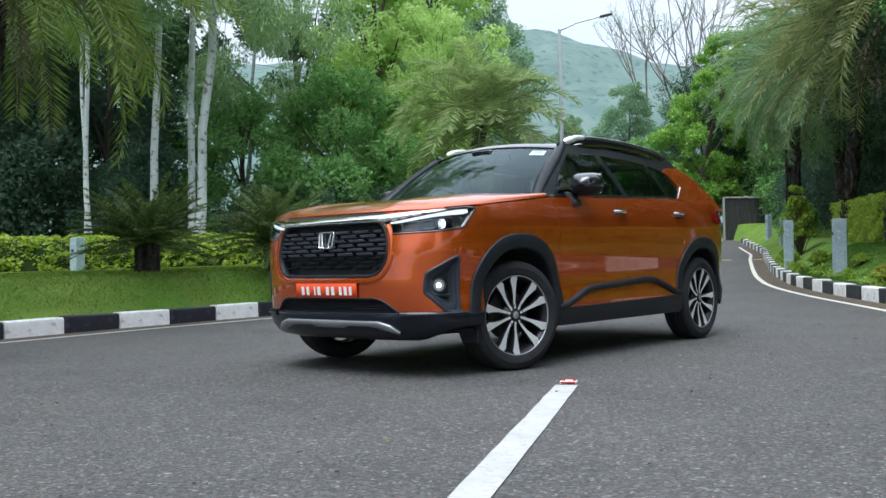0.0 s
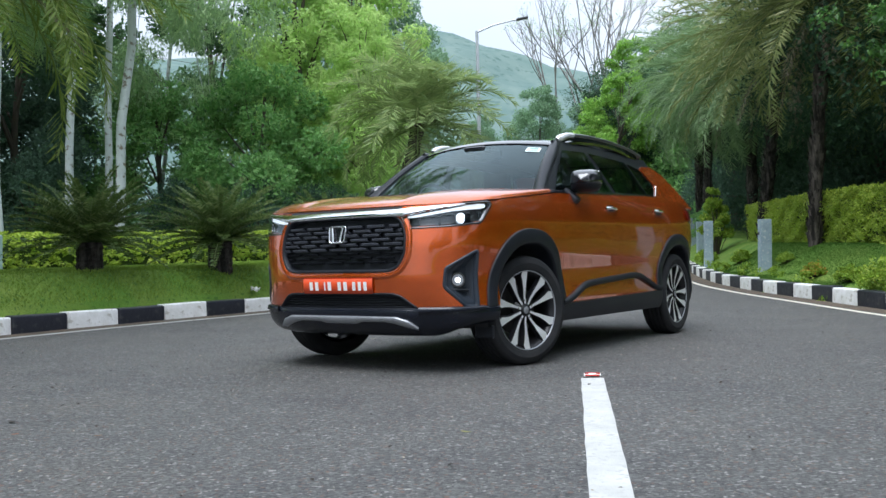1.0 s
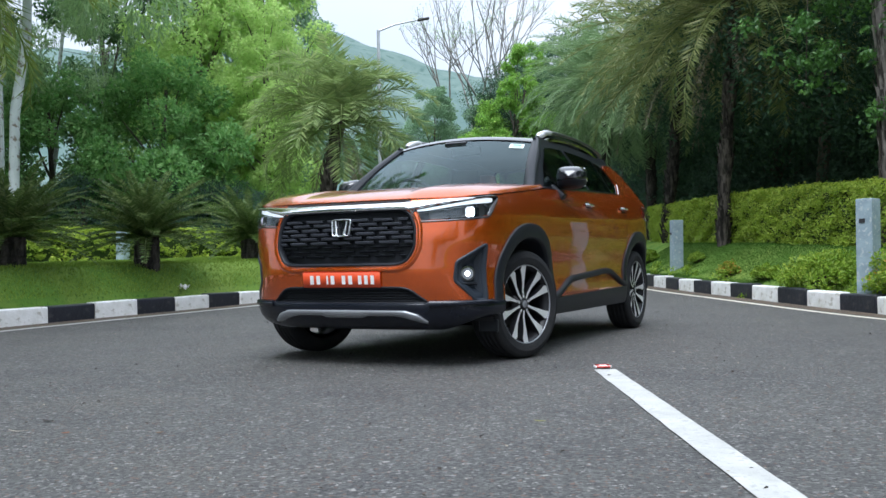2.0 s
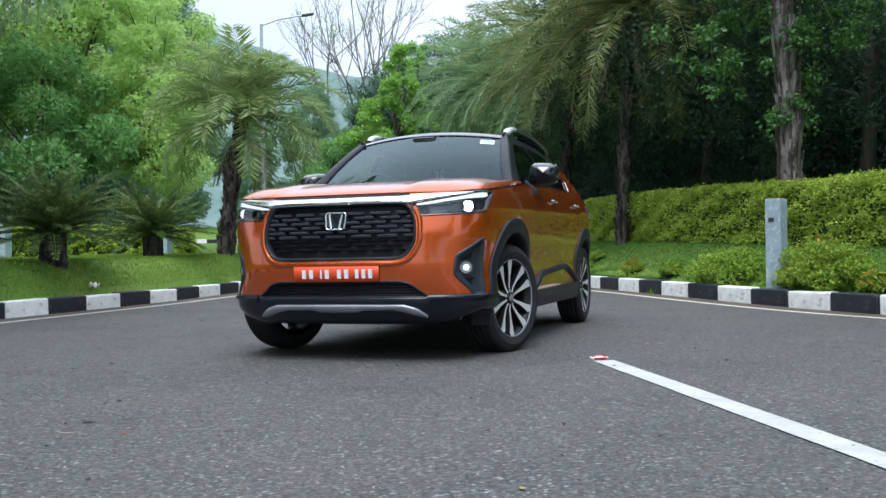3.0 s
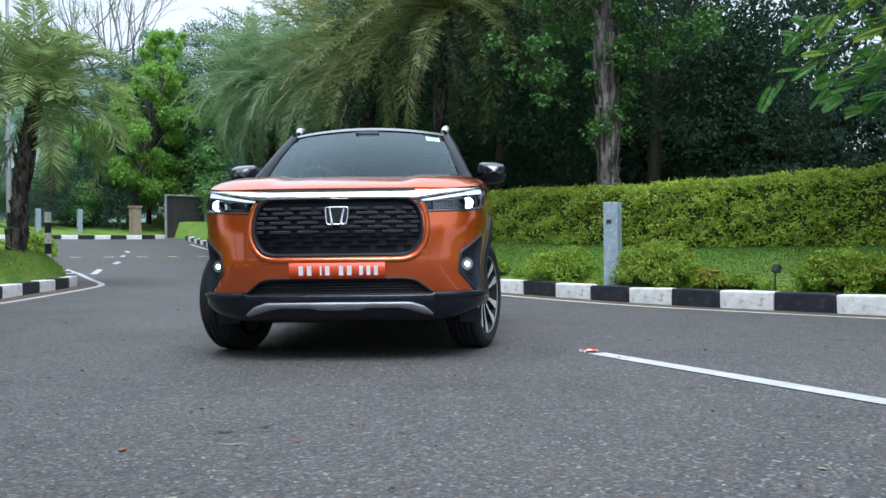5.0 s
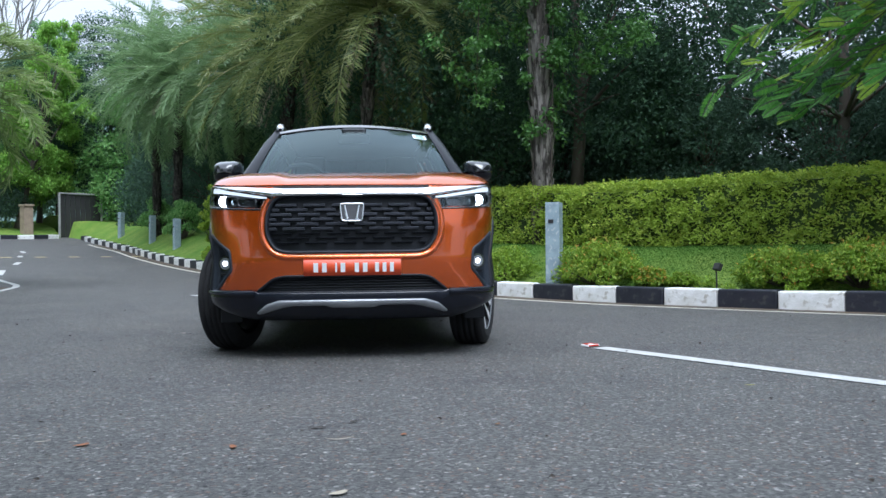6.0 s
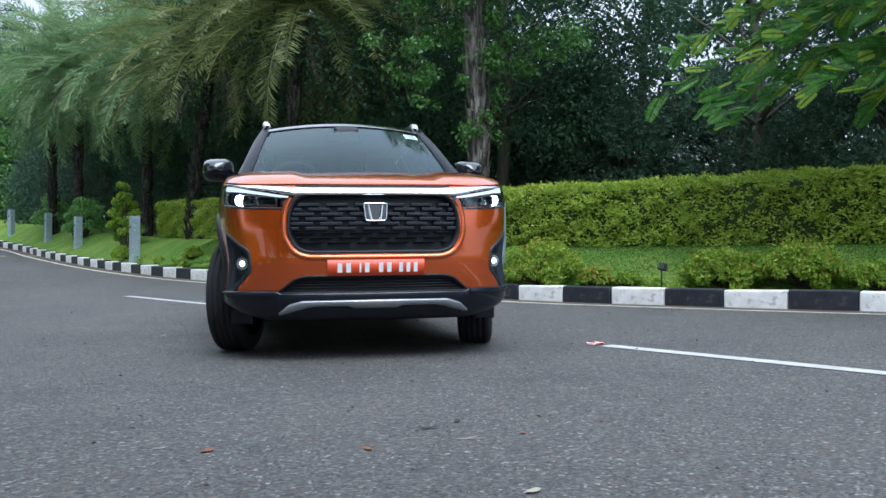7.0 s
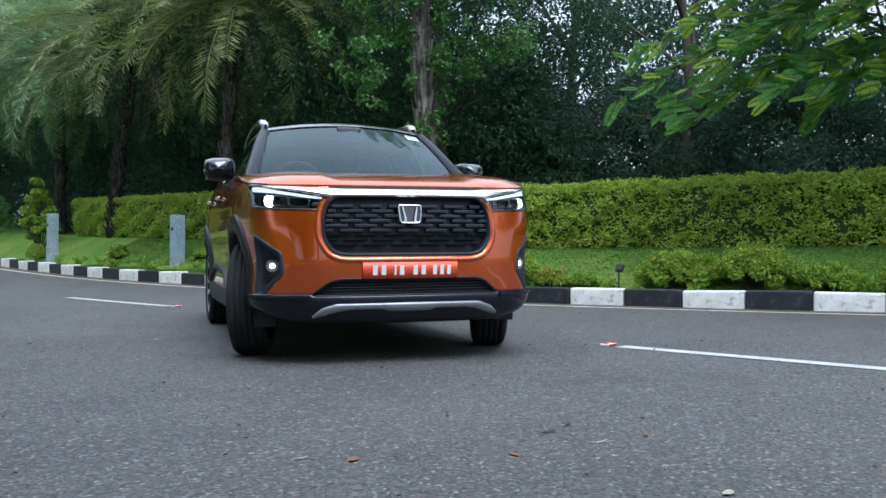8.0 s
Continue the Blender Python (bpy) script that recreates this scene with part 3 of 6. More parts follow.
# ---- clipped hedges ----
def hedge(name, points, height, depth, side, per_metre, label, seed=1, leaf=0.055):
    """A clipped hedge along a line of points on its front: a dark sheet as inner shade and a coat of leaves."""
    rng = np.random.default_rng(seed)
    root = tagged(new(name), label, "hedge")
    p = smoothed(points, 0.25)
    d = unit(np.gradient(p, axis=0))
    n = np.stack([-d[:, 1], d[:, 0]], 1) * side
    z0 = land_z(p[:, 0] + n[:, 0] * 0.15, p[:, 1] + n[:, 1] * 0.15)
    # dark sheet in place of the shade behind the leaves
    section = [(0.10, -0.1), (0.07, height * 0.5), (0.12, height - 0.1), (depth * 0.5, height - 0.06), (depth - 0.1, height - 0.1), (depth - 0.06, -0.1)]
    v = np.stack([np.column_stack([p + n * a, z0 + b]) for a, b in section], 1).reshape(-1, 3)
    from_arrays("inside", v, grid_faces(len(p), len(section)), L_HEDGE_INNER_SHADE, root)
    count = int(per_metre * len(p) * 0.25)
    tufts = max(1, count // 17)
    which = rng.integers(0, tufts, count)
    i = np.clip((rng.random(tufts) * (len(p) - 1.001))[which] + rng.normal(0, 0.16, count), 0, len(p) - 1.001)
    k = i.astype(int)
    fr = (i - k)[:, None]
    pp, nn, dd = p[k] * (1 - fr) + p[k + 1] * fr, n[k], d[k]
    zz = z0[k] * (1 - fr[:, 0]) + z0[k + 1] * fr[:, 0]
    u = rng.random(tufts)[which]
    face = np.where(u < 0.58, 0, np.where(u < 0.9, 1, 2))
    s = np.clip(rng.random(tufts)[which] + rng.normal(0, 0.045, count), 0, 1.02)
    wave = 0.014 * np.sin(i * 0.9) + 0.012 * np.sin(i * 2.3 + 1) + 0.012 * np.sin(i * 5.1)
    off = np.where(face == 0, rng.normal(0.03, 0.035, count), np.where(face == 1, 0.05 + s * (depth - 0.1), depth - rng.normal(0.03, 0.03, count)))
    high = np.where(face == 1, height + rng.normal(0, 0.025, count), s * height) + wave * np.where(face == 1, 1, s)
    dips = np.sin(pp[:, 1] * 3.1 + high * 5) * np.sin(pp[:, 0] * 2.3 + high * 8 + pp[:, 1] * 1.7)
    off = off + np.where(face == 0, 0.058 * dips + 0.05 * np.clip(0.15 - s, 0, 1) + rng.normal(0, 0.028, tufts)[which], 0)
    c = np.column_stack([pp + nn * off[:, None], zz + high])
    out = np.where((face == 1)[:, None], np.array([[0, 0, 1.0]]), np.column_stack([-nn, np.zeros(count)]) * np.where(face == 2, -1, 1)[:, None])
    along = unit(out * 0.35 + np.column_stack([dd, np.zeros(count)]) * rng.choice([-1, 1], (count, 1)) * rng.uniform(0.2, 1.0, (count, 1)) + rng.normal(0, 0.4, (count, 3)))
    normal = out + rng.normal(0, 0.45, (count, 3)) + np.array([0, 0, 0.5])
    l = leaf * rng.uniform(0.6, 1.35, count)
    lv, lf = leaves(c, along, normal, l, l * 0.5)
    from_arrays("leaves", lv, lf, L_HEDGE, root)
    return root


hr = beside(RIGHT_EDGE, -1.52, reach(RIGHT_EDGE, 5.8, -3), reach(RIGHT_EDGE, 7.9, 24.5))
hedge("hedge", hr, 0.90, 1.1, -1, 5600, "long clipped yellow-green hedge above the sloping lawn", 3, 0.051)
hedge("hedge", [(-16, 15.6), (-8.3, 18.6), (-4.5, 21.0), (-1.5, 22.8), (0.4, 24.4)], 0.66, 0.9, 1, 1900, "low clipped yellow-green hedge behind the cycads", 4, 0.075)

# ---- palms and cycads ----
put(date_palm(11, 2.62, 52, 2.05, L_PALM, "date palm with grey-green arching fronds on the island lawn", 0.15, (0.35, 0.1), 3, -0.25, 1.4, droop=1.65, stub=0.12, bark=BARK_MID, proud=(0.2, 0.5)), -0.05, 18.25)
put(date_palm(12, 4.3, 120, 3.3, L_PALM_YEL, "date palm with long yellowish fronds hanging over the lawn", 0.22, (0.3, 0.0), 6, -0.55, 1.3, droop=1.2, bark=BARK_MID), -6.0, 11.4, 40)
put(date_palm(13, 6.2, 44, 2.9, L_PALM, "tall date palm with a scaly trunk wound with ivy", 0.15, (-0.1, 0.1), 3, stub=0.30, proud=(0.10, 0.30)), 7.11, 11.56)
put(date_palm(14, 4.7, 90, 3.1, L_PALM_OLIVE, "date palm with drooping olive fronds beside the hedge", 0.115, (0.3, -0.2), 8, -0.6, 1.25, droop=1.1, stub=0.16, bark=BARK_MID, proud=(0.12, 0.4)), 7.22, 16.3, 0)
put(date_palm(15, 4.8, 80, 3.2, L_PALM_OLIVE, "date palm with a dark trunk in front of the hedge", 0.135, (0.45, -0.5), 8, -0.5, 1.25, droop=1.1, stub=0.14, bark=BARK_BLACKISH), 8.55, 21.25, 0)
put(date_palm(16, 5.0, 96, 3.2, L_PALM_BLUE, "blue-green date palm among the trees up the road", 0.15, (0.1, 0.0), 4, -1.1, droop=1.2, bark=BARK_BLACKISH), 10.2, 25.6, 20)
put(date_palm(18, 5.4, 96, 3.2, L_PALM_BLUE, "blue-green date palm behind the tall shrub", 0.15, (-0.1, 0.0), 4, -1.1, droop=1.2, bark=BARK_BLACKISH), 10.7, 30.2, 150)
put(date_palm(17, 5.8, 96, 3.2, L_PALM_BLUE, "blue-green date palm beside the gate up the road", 0.15, (-0.2, 0.0), 4, -1.1, droop=1.2, bark=BARK_BLACKISH), 11.9, 34.0, 70)
first = put(cycad(21), -4.25, 12.4, 0, 1.02)
again(first, -2.85, 13.8, 110, 1.08)
again(first, -1.42, 17.0, 230, 1.05)

# ---- posts, lamp, gate ----
def bollard(x, y, turn, sunk=0.0):
    root = tagged(new("marker_post"), "square grey-blue concrete marker post on the verge", "marker post", "marker posts along the verges")
    bm = bmesh.new()
    box(bm, (0.2, 0.2, 1.4), (0, 0, 0.40), 0.012, 2)
    part("shaft", bm, POST_PAINT, root)
    bm = bmesh.new()
    box(bm, (0.012, 0.07, 0.05), (-0.1045, 0.02, 0.84), 0.003, 1)
    part("plate", bm, DARK_METAL, root, "small dark metal plate")
    root.matrix_basis = pose(x, y, float(land_z(x, y)) - sunk, 0, 0.8, turn)
    return root


for x, y, a, sunk in ((5.56, 10.1, 25, -0.07), (6.46, 16.7, -8, 0.17), (7.46, 21.95, -14, 0.02), (9.8, 28.6, -10, 0.17), (11.3, 33.2, -10, 0.12), (12.6, 38.5, 10, 0.1)):
    bollard(x, y, a, sunk)
for x, y, a in ((-7.7, 18.5, 60), (-4.0, 21.1, 55), (-0.95, 20.6, 50)):
    bollard(x, y, a, 0.45)

# ---- trees of the left wood ----
g1 = put(tree("gum_tree", 31, 25, 3.6, 6.6, 44, 16000, 0.24, L_GUM, BARK_PALE, "tall pale-barked gum tree with hanging leaves", 0.115, (1.6, 0.3), 0.9, 0.22, (0.6, 1.1), fork=1.3), -6.98, 24.3)
again(g1, -7.30, 24.7, 80, 0.8)
again(g1, -8.15, 24.1, 60, 0.85)
again(g1, -7.3, 31.0, 330, 0.62)
g2 = put(tree("gum_tree", 32, 14, 2.4, 6.8, 40, 12000, 0.2, L_GUM, BARK_PALE, "slim pale-barked gum tree with hanging leaves", 0.064, (0.5, 0.2), 0.9, 0.22, (0.5, 0.9), fork=1.3), -9.05, 22.6, 270)
again(g2, -9.25, 22.7, 100, 0.8)
again(g1, -12.2, 21.5, 20, 1.0)
b1 = put(tree("broadleaf_tree", 41, 6.6, 2.7, 0.6, 44, 30000, 0.17, L_MID, BARK_DARK, "dense green broadleaf tree at the edge of the wood", 0.13, clump_r=(0.6, 1.2)), -3.6, 28.0, 0, 0.88)
again(b1, -6.9, 29.0, 80, 0.82)

# like the broadleaf tree, with the wood's shade in its leaves' colour
w1 = put(tree("deep_wood_tree", 46, 8.0, 2.7, 0.4, 46, 30000, 0.16, L_DEEP, BARK_DARK, "tree in the depth of the wood, shade put into its leaf colour", 0.13, clump_r=(0.7, 1.3)), -10.6, 28.0)
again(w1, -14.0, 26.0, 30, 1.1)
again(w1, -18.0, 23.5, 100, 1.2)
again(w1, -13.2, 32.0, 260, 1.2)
f1 = put(tree("fresh_green_tree", 42, 11.5, 2.4, 3.0, 40, 26000, 0.17, L_BRIGHT, BARK_DARK, "tall tree with fresh light green leaves", 0.15, clump_r=(0.6, 1.2), hang=0.4), -2.8, 31.5)
again(f1, -0.9, 33.5, 120, 1.05)
again(f1, -0.7, 29.0, 190, 0.68)
d1 = put(tree("dark_tree", 43, 14, 4.2, 4.5, 64, 20000, 0.2, L_DARK, BARK_DARK, "large dark green tree with open branches", 0.15, clump_r=(0.45, 0.9), shell=0.3), -6.3, 36.0)
again(d1, -14, 34, 60, 1.4)
again(d1, -18, 30, 100, 1.1)
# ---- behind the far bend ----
h1 = put(tree("hazy_tree", 44, 13, 3.0, 0.8, 52, 40000, 0.2, L_HAZE, BARK_DARK, "grey-green tree far up the road, haze painted into its leaves", 0.10, clump_r=(0.7, 1.4), shell=0.4), 1.3, 50)
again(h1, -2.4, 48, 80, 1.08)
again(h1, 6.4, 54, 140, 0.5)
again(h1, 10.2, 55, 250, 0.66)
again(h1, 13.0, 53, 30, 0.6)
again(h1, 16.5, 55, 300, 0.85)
again(b1, 9.6, 48.0, 250, 0.72)
put(tree("layered_tree", 45, 9.6, 2.3, 2.0, 100, 34000, 0.17, L_LAYER, BARK_DARK, "light green tree with layered leaves behind the far kerb", 0.12, (1.9, -0.5), clump_r=(0.32, 0.7), flat=0.9, shell=0.15), 11.5, 47.2)
again(b1, 18.0, 46.5, 40, 1.2)
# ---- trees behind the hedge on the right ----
c1 = put(tree("shaded_tree", 51, 9.5, 3.8, 2.4, 56, 52000, 0.105, L_SHADE, BARK_DARK, "dense tree behind the hedge, shade put into its leaf colour", 0.13, clump_r=(0.8, 1.5)), 10.6, 13.6, 50, 1.0)
o1 = put(tree("open_shaded_tree", 57, 9.0, 3.6, 2.6, 46, 16000, 0.125, L_SHADE, BARK_DARK, "tree with gaps of sky in its crown, shade put into its leaf colour", 0.12, clump_r=(0.5, 0.95), shell=0.3), 13.4, 5.2, 160)
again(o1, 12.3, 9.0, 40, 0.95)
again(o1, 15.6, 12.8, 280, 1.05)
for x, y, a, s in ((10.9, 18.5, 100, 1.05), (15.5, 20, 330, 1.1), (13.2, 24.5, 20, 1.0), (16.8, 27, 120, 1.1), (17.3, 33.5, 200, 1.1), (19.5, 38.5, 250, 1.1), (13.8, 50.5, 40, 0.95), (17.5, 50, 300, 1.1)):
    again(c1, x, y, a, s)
# dark-coloured bushes stand in for the shade low in the woods
u1 = put(tree("understorey_bush", 52, 3.4, 1.8, 0.3, 26, 16000, 0.09, L_DEEP, BARK_DARK, "understorey bush with the wood's shade in its leaf colour", 0.07, clump_r=(0.5, 0.9), category="bush"), 13.0, 6.5)
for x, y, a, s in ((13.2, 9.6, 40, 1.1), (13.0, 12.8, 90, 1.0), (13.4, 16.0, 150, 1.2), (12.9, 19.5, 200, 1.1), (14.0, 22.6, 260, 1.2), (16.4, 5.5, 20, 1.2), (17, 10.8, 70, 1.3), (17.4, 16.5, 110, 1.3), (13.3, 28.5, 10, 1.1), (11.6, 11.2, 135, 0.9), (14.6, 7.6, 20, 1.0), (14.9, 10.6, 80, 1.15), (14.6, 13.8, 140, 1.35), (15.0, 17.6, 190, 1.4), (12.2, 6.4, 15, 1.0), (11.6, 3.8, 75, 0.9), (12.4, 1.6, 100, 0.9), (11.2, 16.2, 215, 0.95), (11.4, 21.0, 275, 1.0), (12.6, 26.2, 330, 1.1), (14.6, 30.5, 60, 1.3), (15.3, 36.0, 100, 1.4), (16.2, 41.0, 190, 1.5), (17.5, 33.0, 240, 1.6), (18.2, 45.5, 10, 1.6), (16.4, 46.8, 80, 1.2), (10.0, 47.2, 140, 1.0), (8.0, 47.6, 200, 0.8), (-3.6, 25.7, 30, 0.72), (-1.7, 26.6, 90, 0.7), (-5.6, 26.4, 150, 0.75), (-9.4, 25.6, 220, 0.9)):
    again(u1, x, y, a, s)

# ---- unseen trees round and behind the eye, for reflections and shade ----
again(d1, -12.4, 0.9, 50, 0.95)
# out of view, these two are added to shade the road's left
again(d1, -9.4, 4.4, 120, 0.9)
again(c1, -9.3, 6.6, 70, 0.9)
again(d1, -17.5, -6, 140, 1.1)
again(d1, 9.8, -9, 210, 1.1)
again(d1, 9.5, -4.5, 290, 1.0)
again(c1, 10.8, -16, 30, 1.2)
again(c1, -24, -14, 80, 1.3)
again(c1, 13, -11, 120, 1.1)
again(c1, 1, -41, 150, 1.5)
again(c1, -8, -42, 240, 1.5)
again(c1, -17, -43, 330, 1.5)
# out of view, added to shade the near end of the hedge
again(c1, 7.5, -0.3, 200, 1.15)
again(b1, -12, 4.0, 60, 1.0)
again(c1, -15.5, 9.5, 160, 1.0)

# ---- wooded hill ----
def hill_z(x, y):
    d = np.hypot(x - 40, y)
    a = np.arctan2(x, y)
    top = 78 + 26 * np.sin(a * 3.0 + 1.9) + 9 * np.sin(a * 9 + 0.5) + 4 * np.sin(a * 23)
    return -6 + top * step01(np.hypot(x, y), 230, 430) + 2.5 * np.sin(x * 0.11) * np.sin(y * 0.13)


# aerial haze is mixed into the hill's own grey-green tones
hill = sheet("hill", np.linspace(-320, 330, 90), np.linspace(180, 520, 60), hill_z, surface("hill_painted_haze", (0.108, 0.160, 0.148), (0.150, 0.200, 0.180), 0.09, 1.0, 1.0, 0.5, c3=(0.085, 0.132, 0.12), spec=0.0))
tagged(hill, "wooded hill in the distance, haze painted into its colour", "hill", kind="structure")

# ---- car: materials ----
def paint_mat():
    m, n, l, p = node_mat("orange_pearl_paint")
    flake = blend(n, l, noise_fac(n, l, 900, 2, 0.45, 0.6), (0.52, 0.080, 0.004), (0.65, 0.110, 0.006))
    l.new(flake, p.inputs["Base Color"])
    p.inputs["Metallic"].default_value, p.inputs["Roughness"].default_value = 0.72, 0.26
    p.inputs["Coat IOR"].default_value = 1.6
    p.inputs["Coat Weight"].default_value, p.inputs["Coat Roughness"].default_value = 1.0, 0.02
    return m


def glass_mat(name, tint, gloss=0.05):
    """A thin pane: light passes with a tint, and the surface mirrors by Fresnel."""
    m, n, l, p = node_mat(name)
    n.remove(p)
    t, g, f, mix = n.new("ShaderNodeBsdfTransparent"), n.new("ShaderNodeBsdfGlossy"), n.new("ShaderNodeLayerWeight"), n.new("ShaderNodeMixShader")
    steep, scale = n.new("ShaderNodeMath"), n.new("ShaderNodeMath")
    steep.operation, scale.operation = "POWER", "MULTIPLY_ADD"
    steep.inputs[1].default_value = 3.2
    scale.inputs[1].default_value, scale.inputs[2].default_value = 0.46, gloss
    t.inputs["Color"].default_value = (*tint, 1)
    g.inputs["Roughness"].default_value = 0.01
    g.inputs["Color"].default_value = (0.75, 0.92, 0.95, 1)
    f.inputs["Blend"].default_value = 0.5
    l.new(f.outputs["Facing"], steep.inputs[0])
    l.new(steep.outputs[0], scale.inputs[0])
    l.new(scale.outputs[0], mix.inputs[0])
    l.new(t.outputs[0], mix.inputs[1])
    l.new(g.outputs[0], mix.inputs[2])
    l.new(mix.outputs[0], n["Material Output"].inputs["Surface"])
    return m


def glow_mat(name, colour, strength):
    m, n, l, p = node_mat(name)
    p.inputs["Base Color"].default_value = (0.9, 0.9, 0.9, 1)
    p.inputs["Emission Color"].default_value, p.inputs["Emission Strength"].default_value = (*colour, 1), strength
    return m


PAINT = paint_mat()
GLOSS_BLACK = surface("gloss_black_paint", (0.010, 0.011, 0.014), (0.013, 0.014, 0.017), 2, 0.15, 0.0, coat=1.0)
PLASTIC = surface("black_textured_plastic", (0.010, 0.012, 0.016), (0.015, 0.017, 0.022), 5, 0.45, 0.10, 400, spec=0.28)
PILLAR = surface("black_window_frame", (0.010, 0.012, 0.016), (0.014, 0.016, 0.020), 4, 0.3, 0.0, coat=0.0, spec=0.22)
BUMPER_BLACK = surface("satin_black_bumper", (0.006, 0.008, 0.014), (0.008, 0.010, 0.017), 5, 0.22, 0.03, 300, coat=0.2, spec=0.3)
PLASTIC_BLUE = surface("dark_slate_plastic", (0.020, 0.027, 0.038), (0.026, 0.033, 0.045), 5, 0.4, 0.08, 300, spec=0.35)
DARK = surface("dark_underbody", (0.018, 0.019, 0.021), (0.028, 0.028, 0.029), 5, 0.8, 0.2, 60)
CHROME = surface("bright_chrome", (0.86, 0.87, 0.88), (0.82, 0.83, 0.85), 3, 0.07, 0.0, metal=1.0)
SILVER = surface("satin_silver", (0.33, 0.34, 0.36), (0.28, 0.29, 0.31), 6, 0.35, 0.05, 300, metal=0.5)
RAIL = surface("dark_grey_rail", (0.045, 0.048, 0.056), (0.038, 0.041, 0.048), 6, 0.28, 0.0, coat=0.5)
RAIL_FOOT = surface("bright_rail_foot", (0.72, 0.73, 0.75), (0.66, 0.67, 0.69), 6, 0.25, 0.0, metal=0.3, coat=0.5)
BAR = surface("slate_grille_plastic", (0.052, 0.057, 0.070), (0.064, 0.070, 0.086), 6, 0.4, 0.05, 300)
RIM_FACE = surface("machined_alloy", (0.80, 0.81, 0.82), (0.70, 0.71, 0.72), 8, 0.3, 0.03, 400, metal=0.45)
RIM_DARK = surface("black_alloy", (0.008, 0.008, 0.010), (0.011, 0.011, 0.013), 5, 0.4, 0.0, coat=0.1, spec=0.3)
RUBBER = surface("tyre_rubber", (0.019, 0.020, 0.022), (0.028, 0.028, 0.029), 9, 0.85, 0.25, 120, spec=0.2)
STEEL = surface("brake_steel", (0.07, 0.067, 0.065), (0.05, 0.048, 0.046), 9, 0.5, 0.05, 80, metal=0.6)
GLASS_WIND = glass_mat("windscreen_glass", (0.50, 0.58, 0.60), 0.035)
GLASS_SIDE = glass_mat("tinted_side_glass", (0.26, 0.31, 0.29), 0.04)
GLASS_LAMP = glass_mat("clear_lamp_cover", (0.92, 0.94, 0.95), 0.04)
LED = glow_mat("white_led", (0.90, 0.96, 1.0), 45.0)
LED_SOFT = glow_mat("white_light_bar", (0.93, 0.97, 1.0), 0.45)
FOG_LED = glow_mat("white_fog_led", (0.95, 0.98, 1.0), 2.6)
RED_LENS = surface("red_lamp_lens", (0.22, 0.008, 0.008), (0.26, 0.01, 0.01), 4, 0.1, 0.0, coat=1.0)
PLATE_RED = surface("red_plate", (0.62, 0.070, 0.015), (0.58, 0.064, 0.015), 8, 0.4, 0.0)
PLATE_WHITE = surface("white_plate_paint", (0.8, 0.8, 0.8), (0.76, 0.76, 0.76), 8, 0.4, 0.0)
CLOTH = surface("dark_seat_cloth", (0.025, 0.022, 0.020), (0.04, 0.036, 0.032), 12, 0.9, 0.3, 200)
TRIM = surface("dark_dashboard", (0.02, 0.02, 0.021), (0.03, 0.03, 0.031), 8, 0.6, 0.2, 200)
BEIGE = surface("grey_roof_lining", (0.12, 0.12, 0.12), (0.10, 0.10, 0.10), 8, 0.9, 0.1, 200)
MIRROR = surface("mirror_glass", (0.9, 0.9, 0.9), (0.88, 0.88, 0.88), 2, 0.01, 0.0, metal=1.0)
STICKER = surface("pale_green_sticker", (0.62, 0.74, 0.70), (0.72, 0.78, 0.76), 30, 0.6, 0.0)
STICKER_INK = surface("sticker_ink", (0.16, 0.32, 0.27), (0.2, 0.36, 0.3), 30, 0.6, 0.0)


# ---- car: the shape of its body ----
# x ahead, y to its left, z up, from the ground between the axles
PLAN = np.array([(2.175, 0), (2.172, 0.2), (2.155, 0.4), (2.126, 0.53), (2.075, 0.655), (2.0, 0.76), (1.89, 0.83), (1.72, 0.869), (1.5, 0.888), (1.2, 0.898),
                 (0.8, 0.898), (0, 0.898), (-0.8, 0.898), (-1.2, 0.90), (-1.6, 0.885), (-1.85, 0.84), (-2.02, 0.75), (-2.1, 0.58), (-2.14, 0.3), (-2.15, 0)])
IN_FRONT = np.array([(0.2, 0.10), (0.28, 0.05), (0.36, 0.03), (0.46, 0.01), (0.55, 0), (0.75, 0.005), (0.9, 0.03), (0.97, 0.05), (1.01, 0.075), (1.05, 0.14)])
IN_SIDE = np.array([(0.2, 0.05), (0.3, 0.018), (0.4, 0.012), (0.5, 0.026), (0.58, 0.026), (0.7, 0.008), (0.8, 0.0), (0.92, 0.004), (1.0, 0.016), (1.1, 0.045), (1.16, 0.07), (1.25, 0.12)])


def through_points(p, n=24):
    """A smooth line through points, mirrored at both ends."""
    q = np.vstack([p[1] * [1, -1], p, p[-2] * [1, -1]])
    out = []
    t = np.linspace(0, 1, n, endpoint=False)[:, None]
    for a, b, c, d in zip(q, q[1:], q[2:], q[3:]):
        out.append(0.5 * (2 * b + (c - a) * t + (2 * a - 5 * b + 4 * c - d) * t ** 2 + (3 * b - a - 3 * c + d) * t ** 3))
    return np.vstack(out + [p[-1:]])


def soft_table(table, n=160):
    """The same table with its corners rounded."""
    z = np.linspace(table[0, 0], table[-1, 0], n)
    v = np.interp(z, *table.T)
    for _ in range(3):
        v[3:-3] = np.convolve(v, np.ones(7) / 7, "valid")
    return z, v


LINE = through_points(PLAN)
ALONG = np.concatenate([[0], np.cumsum(np.linalg.norm(np.diff(LINE, axis=0), axis=1))])
way_ = unit(np.gradient(LINE, axis=0))
OUTWARD = np.stack([way_[:, 1], -way_[:, 0]], 1)
OUTWARD *= np.sign(OUTWARD[0, 0])
